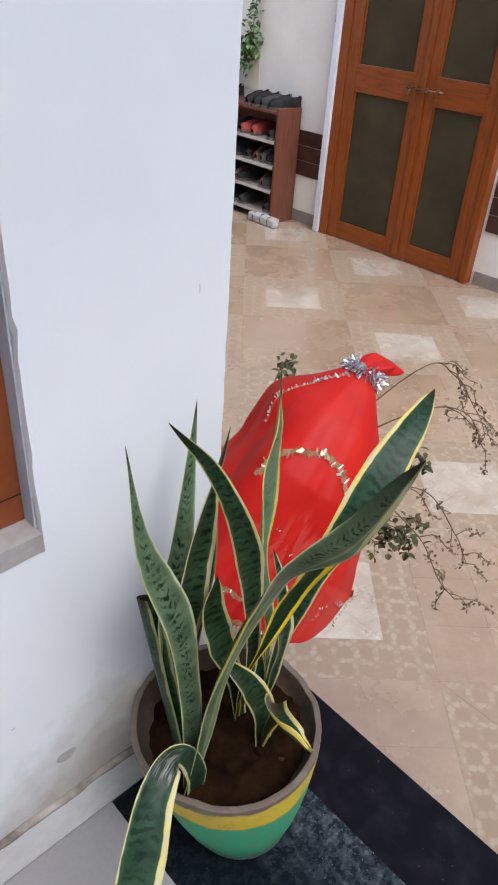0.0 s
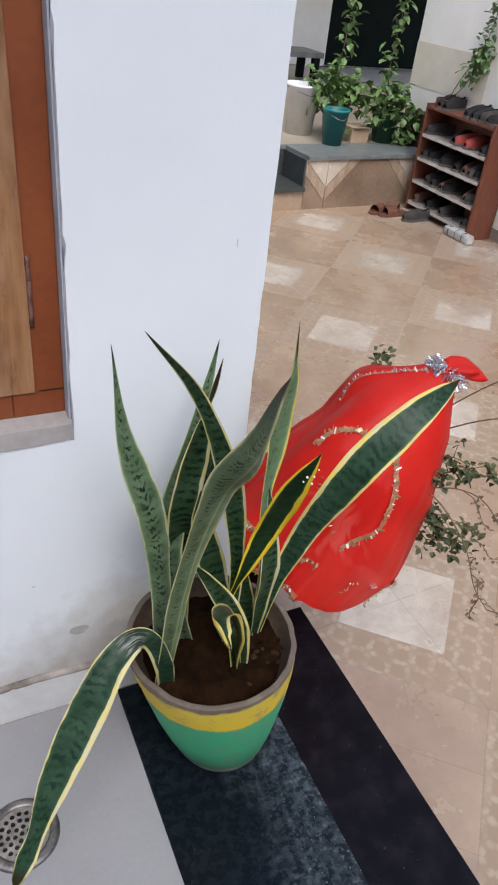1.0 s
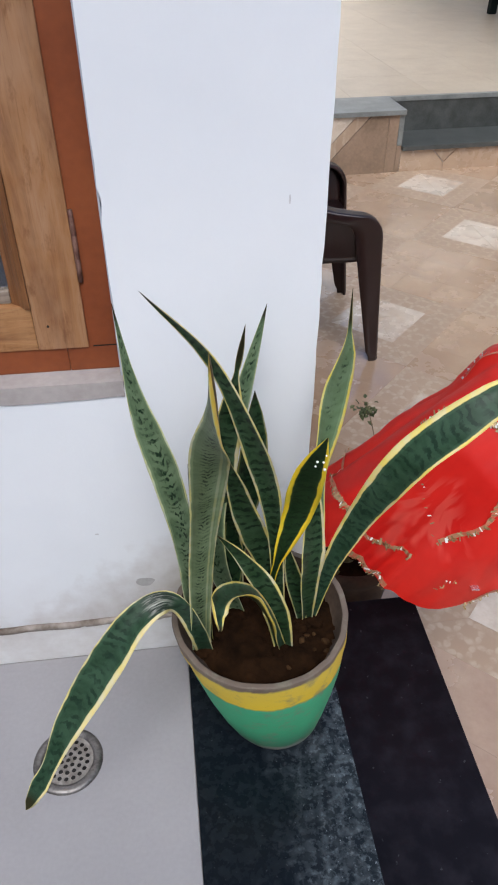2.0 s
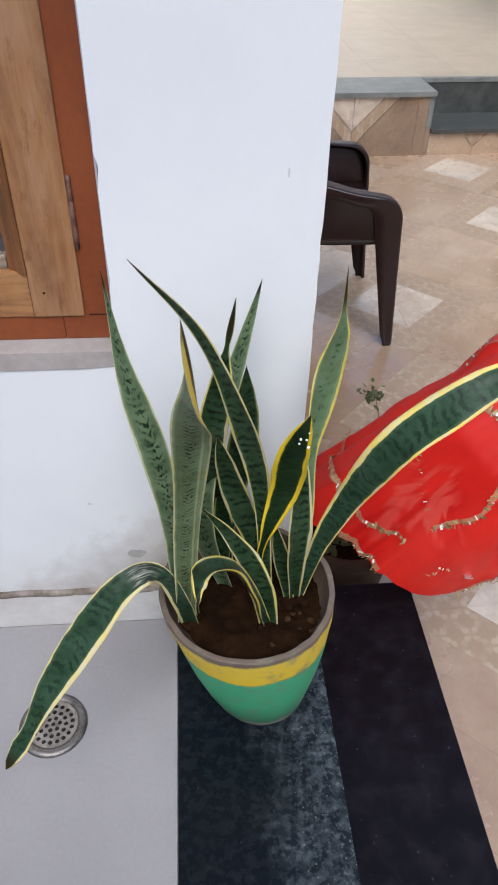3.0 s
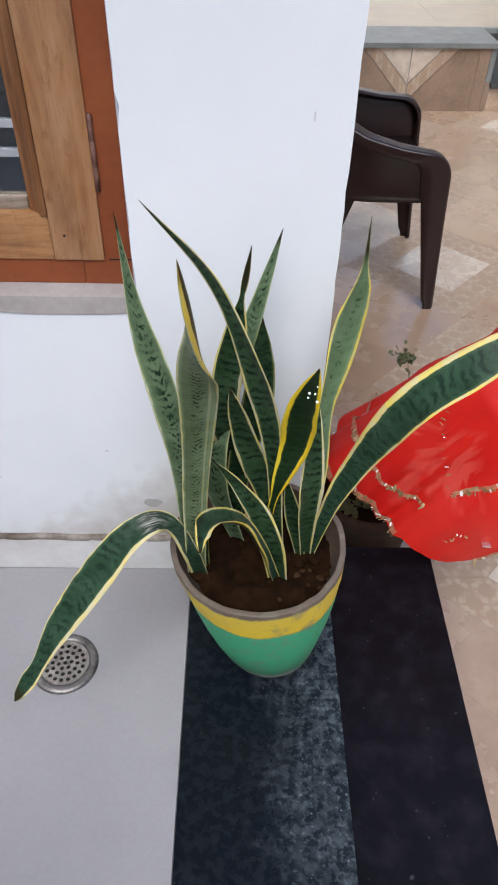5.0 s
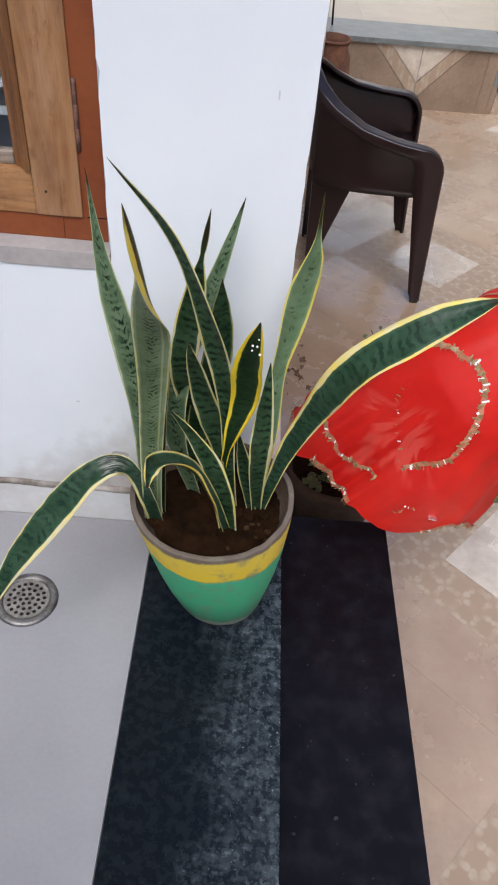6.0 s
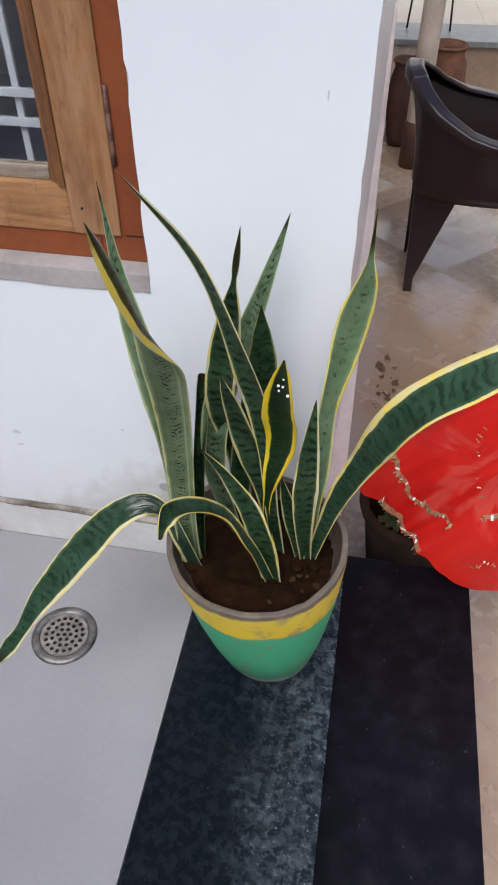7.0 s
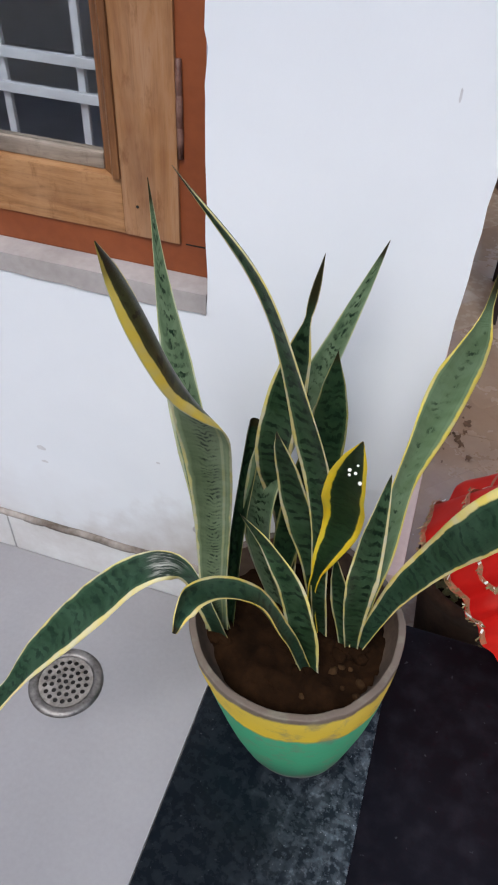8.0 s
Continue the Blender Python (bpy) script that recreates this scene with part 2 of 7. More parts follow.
def snake_leaf(name, mid, dark, edge, band=1.0, pale=(0.16, 0.26, 0.17), margin=0.40, centred=False, chevron=0.8, sparse=0.40, pitch=75.0, stripe=None, skew=0.0, wander=3.6, flare=None, scar=None, spread=0.34):
    """Green blade with a yellow margin, paler bands and dark broken cross marks (u across, v in metres along)."""
    m, t, s = nodes_of(name)
    uv = t.nodes.new("ShaderNodeTexCoord").outputs["UV"]
    xyz = t.nodes.new("ShaderNodeSeparateXYZ")
    t.links.new(uv, xyz.inputs[0])
    u, v = xyz.outputs[0], xyz.outputs[1]
    off = calc(t, "ABSOLUTE", calc(t, "SUBTRACT", u, 0.5))
    info = t.nodes.new("ShaderNodeObjectInfo")

    def lay(across, length, chevron, turn):
        c = t.nodes.new("ShaderNodeCombineXYZ")
        t.links.new(calc(t, "MULTIPLY", u, across), c.inputs[0])
        t.links.new(calc(t, "SUBTRACT", calc(t, "MULTIPLY", v, length), calc(t, "MULTIPLY", off, chevron)), c.inputs[1])
        t.links.new(calc(t, "MULTIPLY", info.outputs["Random"], turn), c.inputs[2])
        return c.outputs[0]

    broad = noise_of(t, lay(0.7, 30.0, 0.8, 40.0), 1.6, 3)
    bend = noise_of(t, lay(1.6, 26.0, 0.0, 17.0), 1.0, 2)
    jag = noise_of(t, lay(7.0, 60.0, 0.0, 23.0), 1.0, 3, 0.6)
    phase = calc(t, "SUBTRACT", calc(t, "MULTIPLY", v, pitch), calc(t, "MULTIPLY", off, chevron))
    phase = calc(t, "ADD", phase, calc(t, "ADD", calc(t, "MULTIPLY", bend, wander), calc(t, "MULTIPLY", jag, 0.36 * wander)))
    wave = calc(t, "SINE", calc(t, "MULTIPLY", calc(t, "ADD", phase, info.outputs["Random"]), 6.2832))
    cross = ramp(t, calc(t, "MULTIPLY_ADD", wave, 0.5, 0.5), [(0.46, (0, 0, 0)), (0.74, (1, 1, 1))])
    fine = noise_of(t, lay(60.0, 40.0, 0.0, 5.0), 1.0, 2)
    streak = noise_of(t, lay(26.0, 5.0, 0.0, 13.0), 1.0, 3)
    strength = calc(t, "MULTIPLY", cross, band)
    gate = ramp(t, noise_of(t, lay(2.2, 45.0, 0.5, 31.0), 1.4, 3), [(sparse, (0.10, 0.10, 0.10) if sparse < 0.5 else (0, 0, 0)), (sparse + 0.16, (1, 1, 1))])
    strength = calc(t, "MULTIPLY", strength, gate)
    if centred:
        dash = ramp(t, noise_of(t, lay(11.0, 130.0, 0.0, 7.0), 1.0, 2), [(0.40, (0, 0, 0)), (0.52, (1, 1, 1))])
        strength = calc(t, "MULTIPLY", strength, calc(t, "MULTIPLY_ADD", dash, 0.9, 0.1))
        strength = calc(t, "MULTIPLY", strength, ramp(t, off, [(0.10, (1, 1, 1)), (spread, (0.06, 0.06, 0.06))]))
    base = mix(t, ramp(t, broad, [(0.35, (0, 0, 0)), (0.65, (1, 1, 1))]), mid, pale)
    base = mix(t, calc(t, "MULTIPLY", fine, 0.25), base, dark)
    base = mix(t, calc(t, "MULTIPLY", ramp(t, streak, [(0.50, (0, 0, 0)), (0.75, (1, 1, 1))]), 0.16), base, pale)
    base = mix(t, strength, base, dark)
    wob = calc(t, "MULTIPLY", calc(t, "SUBTRACT", noise_of(t, lay(0.9, 30.0, 0.0, 9.0), 1.0, 3), 0.5), 0.13)
    lean = 0.5 + skew
    if flare:
        # the margin broadens on one side, and the blade deepens in colour, towards the tip
        turn = ramp(t, calc(t, "MULTIPLY", v, 1.0 / 0.8), [(flare / 0.8, (0, 0, 0)), ((flare + 0.10) / 0.8, (1, 1, 1))])
        lean = calc(t, "MULTIPLY_ADD", turn, -0.23, 0.5 + skew)
        base = mix(t, calc(t, "MULTIPLY", turn, 0.85), base, (mid[0] * 0.16, mid[1] * 0.20, mid[2] * 0.16))
    reach = calc(t, "ADD", calc(t, "ABSOLUTE", calc(t, "SUBTRACT", u, lean)), wob)
    rim = ramp(t, reach, [(margin, (0, 0, 0)), (margin + 0.028, (1, 1, 1))])
    base = mix(t, calc(t, "MULTIPLY", ramp(t, reach, [(margin - 0.075, (0, 0, 0)), (margin - 0.045, (1, 1, 1))]), 0.35), base, (pale[0] * 1.5, pale[1] * 1.4, pale[2] * 1.3))
    if stripe:
        band_ = calc(t, "ABSOLUTE", calc(t, "SUBTRACT", calc(t, "ADD", u, calc(t, "MULTIPLY", wob, 0.4)), stripe))
        rim = calc(t, "MAXIMUM", rim, ramp(t, band_, [(0.022, (0.32, 0.32, 0.32)), (0.045, (0, 0, 0))]))
    if scar:
        # bruised, whitened creases where the blade has snapped
        near = ramp(t, calc(t, "ABSOLUTE", calc(t, "SUBTRACT", v, scar)), [(0.006, (1, 1, 1)), (0.026, (0, 0, 0))])
        crack = ramp(t, noise_of(t, lay(9.0, 26.0, 0.0, 3.0), 1.0, 3, 0.6), [(0.50, (0, 0, 0)), (0.62, (1, 1, 1))])
        base = mix(t, calc(t, "MULTIPLY", near, 0.75), base, (0.020, 0.024, 0.020))
        base = mix(t, calc(t, "MULTIPLY", calc(t, "MULTIPLY", near, crack), 0.9), base, (0.30, 0.31, 0.27))
    tint = mix(t, ramp(t, broad, [(0.4, (0, 0, 0)), (0.62, (1, 1, 1))]), edge, (edge[0] * 0.92, edge[1] * 1.0, min(0.34, edge[2] * 2.2)))
    tipped = ramp(t, calc(t, "MULTIPLY", v, 0.1), [(0.10, (0, 0, 0)), (0.45, (1, 1, 1))])
    base = mix(t, tipped, base, (0.022, 0.020, 0.008))
    base = mix(t, calc(t, "MULTIPLY", rim, calc(t, "MULTIPLY_ADD", tipped, -0.6, 1.0)), base, tint)
    t.links.new(base, s.inputs["Base Color"])
    s.inputs["Roughness"].default_value = 0.34
    s.inputs["Specular IOR Level"].default_value = 0.13
    bump_of(t, s, calc(t, "ADD", broad, calc(t, "ADD", calc(t, "MULTIPLY", cross, 0.3), fine)), 0.10, 0.001)
    return m


def cloth_red():
    """Thin red tissue: soft sheen, light shining through, and sheer patches paled for the light they let through."""
    m, t, s = nodes_of("red_tissue_cloth")
    where = coords(t)
    fold = noise_of(t, where, 9.0, 4)
    weave = noise_of(t, where, 420.0, 2)
    base = ramp(t, fold, [(0.3, (0.56, 0.008, 0.005)), (0.7, (0.72, 0.018, 0.009))])
    thin = ramp(t, noise_of(t, where, 5.0, 3, 0.5, 0.4), [(0.42, (0, 0, 0)), (0.78, (1, 1, 1))])
    # single-layer petals fanning out below the gathered middle, paled for light let through (u from tie to hem, v round
    # the axis)
    lie = t.nodes.new("ShaderNodeSeparateXYZ")
    t.links.new(t.nodes.new("ShaderNodeTexCoord").outputs["UV"], lie.inputs[0])
    du, dv = calc(t, "SUBTRACT", lie.outputs[0], 0.50), calc(t, "SUBTRACT", lie.outputs[1], 1.50)
    angle = calc(t, "DIVIDE", dv, calc(t, "MAXIMUM", du, 0.07))
    petals = ramp(t, noise_of(t, combine(t, calc(t, "MULTIPLY", angle, 0.34), calc(t, "MULTIPLY", du, 2.5)), 2.4, 2, 0.5), [(0.47, (0, 0, 0)), (0.55, (1, 1, 1))])
    reach = ramp(t, calc(t, "ADD", calc(t, "MULTIPLY", calc(t, "ABSOLUTE", dv), 0.30), calc(t, "ABSOLUTE", calc(t, "SUBTRACT", du, 0.14))), [(0.13, (1, 1, 1)), (0.20, (0, 0, 0))])
    petals = calc(t, "MULTIPLY", petals, reach)
    base = mix(t, calc(t, "MAXIMUM", calc(t, "MULTIPLY", thin, 0.15), calc(t, "MULTIPLY", petals, 0.46)), base, (0.78, 0.13, 0.095))
    t.links.new(base, s.inputs["Base Color"])
    s.inputs["Roughness"].default_value = 0.50
    s.inputs["Specular IOR Level"].default_value = 0.25
    s.inputs["Sheen Weight"].default_value = 0.08
    s.inputs["Sheen Tint"].default_value = (1, 0.35, 0.3, 1)
    crinkle = noise_of(t, where, 30.0, 3, 0.55, 0.5)
    bump_of(t, s, calc(t, "ADD", calc(t, "ADD", fold, calc(t, "MULTIPLY", crinkle, 0.5)), calc(t, "MULTIPLY", weave, 0.15)), 0.22, 0.006)
    through_ = t.nodes.new("ShaderNodeBsdfTranslucent")
    t.links.new(base, through_.inputs["Color"])
    sheer = t.nodes.new("ShaderNodeBsdfTransparent")
    sheer.inputs["Color"].default_value = (1.0, 0.55, 0.5, 1)
    one, two = t.nodes.new("ShaderNodeMixShader"), t.nodes.new("ShaderNodeMixShader")
    one.inputs[0].default_value = 0.22
    t.links.new(s.outputs[0], one.inputs[1])
    t.links.new(through_.outputs[0], one.inputs[2])
    t.links.new(calc(t, "MULTIPLY_ADD", thin, 0.07, 0.02), two.inputs[0])
    t.links.new(one.outputs[0], two.inputs[1])
    t.links.new(sheer.outputs[0], two.inputs[2])
    t.links.new(two.outputs[0], t.nodes["Material Output"].inputs["Surface"])
    return m


def mosaic_print():
    """Printed mosaic border: pale four-petal flowers and squares on taupe."""
    m, t, s = nodes_of("mosaic_border_tile")
    c = t.nodes.new("ShaderNodeTexCoord")
    mp = t.nodes.new("ShaderNodeMapping")
    mp.inputs["Rotation"].default_value = (0, 0, radians(45))
    mp.inputs["Scale"].default_value = (1, 1, 0)
    t.links.new(c.outputs["Object"], mp.inputs[0])
    cell = t.nodes.new("ShaderNodeSeparateXYZ")
    t.links.new(mp.outputs[0], cell.inputs[0])
    drift = [calc(t, "MULTIPLY", calc(t, "SUBTRACT", noise_of(t, coords(t, size), 26.0, 2), 0.5), 0.022) for size in ((1, 1, 1), (0.9, 1.1, 1))]
    fx, fy = [calc(t, "SUBTRACT", calc(t, "FRACT", calc(t, "MULTIPLY", calc(t, "ADD", cell.outputs[k], drift[k]), 16.5)), 0.5) for k in (0, 1)]
    xx, yy = calc(t, "MULTIPLY", fx, fx), calc(t, "MULTIPLY", fy, fy)
    rr = calc(t, "ADD", xx, yy)
    petal = calc(t, "SUBTRACT", calc(t, "MULTIPLY", calc(t, "ABSOLUTE", calc(t, "SUBTRACT", xx, yy)), 0.27), calc(t, "MULTIPLY", rr, rr))
    flower = ramp(t, calc(t, "MULTIPLY_ADD", petal, 25.0, 0.35), [(0.26, (0, 0, 0)), (0.60, (1, 1, 1))])
    worn = ramp(t, noise_of(t, coords(t), 24.0, 3), [(0.38, (0.1, 0.1, 0.1)), (0.58, (1, 1, 1))])
    tone = mix(t, noise_of(t, coords(t), 9.0, 4), (0.285, 0.202, 0.138), (0.360, 0.264, 0.184))
    base = mix(t, calc(t, "MULTIPLY", flower, worn), tone, (0.410, 0.325, 0.238))
    t.links.new(base, s.inputs["Base Color"])
    s.inputs["Roughness"].default_value = 0.35
    return m


def emboss(name, mid, pale):
    """Glazed floor tile, muddied in patches, with a wet film of uneven gloss."""
    m = surface(name, mid, pale, 7.0, 0.10, 60.0, 0.05, vary=0.10, low=0.3, high=0.7, rough2=0.30, spec=0.9)
    t = m.node_tree
    s = t.nodes["Principled BSDF"]
    where = coords(t)
    clean = s.inputs["Base Color"].links[0].from_socket
    mud = calc(t, "ADD", calc(t, "MULTIPLY", noise_of(t, where, 1.6, 5, 0.6), 0.6), calc(t, "MULTIPLY", noise_of(t, where, 11.0, 4, 0.65), 0.4))
    # mud trodden in beside the house corner
    from_corner = t.nodes.new("ShaderNodeVectorMath")
    from_corner.operation = "DISTANCE"
    t.links.new(where, from_corner.inputs[0])
    from_corner.inputs[1].default_value = (0.20, 1.15, YARD)
    mud = calc(t, "ADD", mud, ramp(t, calc(t, "ADD", from_corner.outputs["Value"], calc(t, "MULTIPLY", noise_of(t, where, 3.0, 4), 0.4)), [(0.30, (0.20, 0.20, 0.20)), (1.0, (0, 0, 0))]))
    t.links.new(mix(t, calc(t, "MULTIPLY", ramp(t, mud, [(0.44, (0, 0, 0)), (0.64, (1, 1, 1))]), 0.62), clean, (0.285, 0.182, 0.118)), s.inputs["Base Color"])
    film = ramp(t, noise_of(t, where, 5.0, 5, 0.65), [(0.38, (0.08, 0.08, 0.08)), (0.66, (0.42, 0.42, 0.42))])
    t.links.new(film, s.inputs["Roughness"])
    s.inputs["Coat Weight"].default_value = 0.7
    s.inputs["Coat Roughness"].default_value = 0.16
    return m


PAINT = wall_paint()
GRANITE, STEP = granite(), dark_granite()
VTILE = surface("pale_vitrified_tile", (0.272, 0.262, 0.270), (0.318, 0.308, 0.316), 5.0, 0.32, 140.0, 0.04, vary=0.03)
GROUT = surface("brown_grout", (0.335, 0.238, 0.158), (0.41, 0.300, 0.205), 20.0, 0.85, 120.0, 0.3)
SKIRT = surface("skirting_tile", (0.58, 0.56, 0.54), (0.72, 0.72, 0.72), 9.0, 0.45, 70.0, 0.15)
PLASTER = surface("rough_plaster", (0.30, 0.29, 0.28), (0.46, 0.45, 0.45), 14.0, 0.85, 90.0, 0.5, depth=0.004)
REDPAINT = surface("red_oxide_paint", (0.19, 0.046, 0.012), (0.26, 0.070, 0.019), 8.0, 0.42, 90.0, 0.2)
TEAK = wood("weathered_teak", (0.15, 0.060, 0.023), (0.32, 0.152, 0.060), (0.40, 0.240, 0.138), 0.65, (8, 8, 0.8), wear=0.85)
BEAD = wood("dark_teak_bead", (0.07, 0.027, 0.010), (0.20, 0.083, 0.030), (0.31, 0.155, 0.068), 0.5)
GREYBEAD = wood("greyed_teak_bead", (0.10, 0.075, 0.055), (0.27, 0.215, 0.165), (0.40, 0.34, 0.28), 0.7, (1.2, 14, 14))
STEEL = surface("white_grille_paint", (0.50, 0.51, 0.54), (0.62, 0.63, 0.66), 20.0, 0.4, 120.0, 0.1)
DARK = surface("dark_room", (0.42, 0.45, 0.55), (0.60, 0.63, 0.72), 4.0, 0.8, 60.0, 0.0)
RUST = surface("dull_grate", (0.15, 0.130, 0.112), (0.38, 0.350, 0.32), 60.0, 0.5, 200.0, 0.2, metal=0.5)
CHROME = surface("brushed_steel", (0.10, 0.09, 0.085), (0.30, 0.285, 0.27), 40.0, 0.42, 200.0, 0.1, metal=0.9)
SOIL = surface("damp_soil", (0.0055, 0.0028, 0.0013), (0.024, 0.0112, 0.0046), 24.0, 0.95, 110.0, 0.9, depth=0.006, spec=0.05)
POT = pot_paint()
BARECLAY = surface("bare_pot_inside", (0.045, 0.026, 0.015), (0.10, 0.064, 0.040), 20.0, 0.9, 90.0, 0.4)
# warmer, lighter, glossier wall paint: the light on the side faces put into colour
SIDEPAINT = surface("lit_side_wall", (0.79, 0.76, 0.72), (0.88, 0.86, 0.83), 5.0, 0.30, 60.0, 0.06, spec=0.6, rough2=0.42)
PLINTHPAINT = surface("pinkish_plinth", (0.60, 0.47, 0.40), (0.72, 0.59, 0.51), 9.0, 0.55, 80.0, 0.3)
# darker copy of the brown tile: shade on the plinth face put into colour
FACETILE = surface("shaded_face_tile", (0.175, 0.120, 0.078), (0.300, 0.210, 0.145), 4.0, 0.3, 60.0, 0.05, vary=0.1)
TREAD = surface("dark_grey_tread", (0.030, 0.034, 0.032), (0.065, 0.070, 0.066), 12.0, 0.35, 120.0, 0.05)
EDGE = (0.61, 0.52, 0.16)
LEAF = snake_leaf("snake_leaf", (0.020, 0.046, 0.018), (0.003, 0.010, 0.005), EDGE, 0.92, (0.046, 0.086, 0.042), 0.395, chevron=0.4, skew=-0.02, wander=1.9)
LEAFBROAD = snake_leaf("snake_leaf_broad", (0.019, 0.046, 0.023), (0.005, 0.015, 0.009), (0.70, 0.56, 0.13), 0.72, (0.038, 0.078, 0.045), 0.390, chevron=0.3, sparse=0.42, skew=0.035, wander=2.7)
LEAFSNAPPED = snake_leaf("snake_leaf_snapped", (0.019, 0.046, 0.023), (0.005, 0.015, 0.009), (0.64, 0.55, 0.20), 0.72, (0.038, 0.078, 0.045), 0.395, chevron=0.3, sparse=0.42, skew=0.055, wander=2.7, scar=0.175)
LEAFPALE = snake_leaf("snake_leaf_silvery", (0.125, 0.178, 0.088), (0.010, 0.024, 0.009), (0.56, 0.52, 0.20), 1.0, (0.185, 0.250, 0.135), 0.435, True, 3.6, 0.35, 135.0, stripe=0.79, flare=0.56, spread=0.24)
LEAFMOTTLED = snake_leaf("snake_leaf_mottled", (0.080, 0.128, 0.066), (0.006, 0.019, 0.008), (0.47, 0.47, 0.22), 1.0, (0.145, 0.205, 0.115), 0.435, True, 1.4, 0.34, 85.0)
LEAFLIGHT = snake_leaf("snake_leaf_light", (0.104, 0.162, 0.080), (0.010, 0.028, 0.012), (0.70, 0.58, 0.10), 0.9, (0.148, 0.222, 0.124), 0.410, True, 1.0, 0.50, 95.0)
# yellow of the rim raised to stand for light shining through it
LEAFDARK = snake_leaf("snake_leaf_yellow_rim", (0.010, 0.030, 0.010), (0.003, 0.010, 0.004), (0.92, 0.66, 0.02), 0.7, (0.024, 0.056, 0.020), 0.335)
LEAFBACK = snake_leaf("snake_leaf_underside", (0.022, 0.034, 0.010), (0.006, 0.010, 0.004), (0.72, 0.55, 0.07), 0.9, (0.060, 0.066, 0.022), 0.345, skew=-0.05)
LEAFDEEP = snake_leaf("snake_leaf_deep", (0.016, 0.040, 0.018), (0.004, 0.012, 0.006), (0.30, 0.28, 0.07), 0.8, (0.034, 0.070, 0.030), 0.44)
RED = cloth_red()
RIBBON = surface("tan_lace_ribbon", (0.50, 0.10, 0.05), (0.46, 0.27, 0.15), 70.0, 0.4, 300.0, 0.2)
GOLD = surface("gold_lace", (0.40, 0.27, 0.11), (0.78, 0.62, 0.36), 60.0, 0.20, 300.0, 0.1, metal=0.5)
# near-white that stands for glints on the leaf and the lace
GLINT = surface("painted_glint", (0.85, 0.85, 0.80), (0.95, 0.95, 0.90), 60.0, 0.1, 300.0, 0.0)
SILVER = surface("silver_tinsel", (0.70, 0.70, 0.72), (0.92, 0.92, 0.95), 60.0, 0.22, 300.0, 0.1, metal=0.9)
WHITETILE = emboss("white_floor_tile", (0.49, 0.420, 0.335), (0.59, 0.515, 0.42))
BROWNTILE = emboss("brown_floor_tile", (0.335, 0.232, 0.152), (0.430, 0.313, 0.212))
MOSAIC = mosaic_print()
BEIGE = surface("beige_verandah_tile", (0.31, 0.255, 0.185), (0.40, 0.34, 0.255), 5.0, 0.28, 60.0, 0.03, vary=0.06, spec=0.4)
CREAM = surface("cream_dado_paint", (0.66, 0.59, 0.46), (0.74, 0.67, 0.54), 6.0, 0.5, 60.0, 0.1)
WARMWHITE = surface("white_wall_far", (0.83, 0.785, 0.70), (0.90, 0.86, 0.78), 4.0, 0.65, 60.0, 0.15)
BANDTILE = surface("brown_band_tile", (0.035, 0.014, 0.010), (0.075, 0.030, 0.020), 9.0, 0.35, 60.0, 0.1, vary=0.3)
DOORWOOD = wood("polished_door_wood", (0.15, 0.030, 0.004), (0.25, 0.060, 0.008), (0.30, 0.080, 0.013), 0.32, wear=0.3)
MESH = surface("dark_fly_mesh", (0.040, 0.032, 0.016), (0.075, 0.058, 0.030), 3.0, 0.7, 400.0, 0.3, spec=0.2)
RACKWOOD = wood("brown_laminate", (0.10, 0.032, 0.018), (0.165, 0.058, 0.034), (0.21, 0.085, 0.05), 0.45, wear=0.3)
SHELFLINER = surface("faded_shelf_paper", (0.46, 0.41, 0.35), (0.66, 0.60, 0.54), 12.0, 0.7, 60.0, 0.2)
# the same shelf paper with the rack's inner shade put into its colour
SHADEPAPER = surface("shaded_shelf_paper", (0.20, 0.165, 0.135), (0.38, 0.33, 0.28), 9.0, 0.8, 60.0, 0.2)
PLASTIC = surface("dark_brown_plastic", (0.014, 0.0058, 0.0056), (0.020, 0.0090, 0.0086), 10.0, 0.26, 60.0, 0.0, spec=0.45)
TEALPLASTIC = surface("teal_plastic", (0.012, 0.13, 0.125), (0.025, 0.20, 0.19), 8.0, 0.4, 80.0, 0.1)
WHITEPLASTIC = surface("worn_white_plastic", (0.68, 0.67, 0.64), (0.82, 0.81, 0.79), 9.0, 0.5, 60.0, 0.15)
SHUTTER = surface("dark_shutter_paint", (0.004, 0.007, 0.006), (0.010, 0.015, 0.012), 5.0, 0.8, spec=0.15)
GREENPLASTIC = surface("dark_green_plastic", (0.008, 0.04, 0.02), (0.016, 0.07, 0.035), 8.0, 0.4, 60.0, 0.1)
CARD = surface("brown_card", (0.34, 0.24, 0.15), (0.46, 0.34, 0.23), 12.0, 0.8, 70.0, 0.2)
CLAY = surface("terracotta", (0.085, 0.036, 0.020), (0.19, 0.085, 0.045), 14.0, 0.85, 80.0, 0.3)
# clay darkened for the shade under the cloth's hem
DARKCLAY = surface("shaded_clay", (0.028, 0.017, 0.011), (0.065, 0.038, 0.022), 14.0, 0.9, 80.0, 0.3)
CREEPER = surface("creeper_leaf", (0.050, 0.105, 0.025), (0.17, 0.26, 0.075), 12.0, 0.45, 60.0, 0.1, vary=0.3)
DRYLEAF = surface("dry_basil_leaf", (0.026, 0.046, 0.013), (0.110, 0.115, 0.042), 30.0, 0.65, 90.0, 0.1)
STEM = surface("brown_twig", (0.10, 0.066, 0.036), (0.21, 0.145, 0.085), 40.0, 0.8, 120.0, 0.3)
POST = surface("beige_post_paint", (0.34, 0.28, 0.22), (0.46, 0.39, 0.32), 8.0, 0.55, 60.0, 0.15)
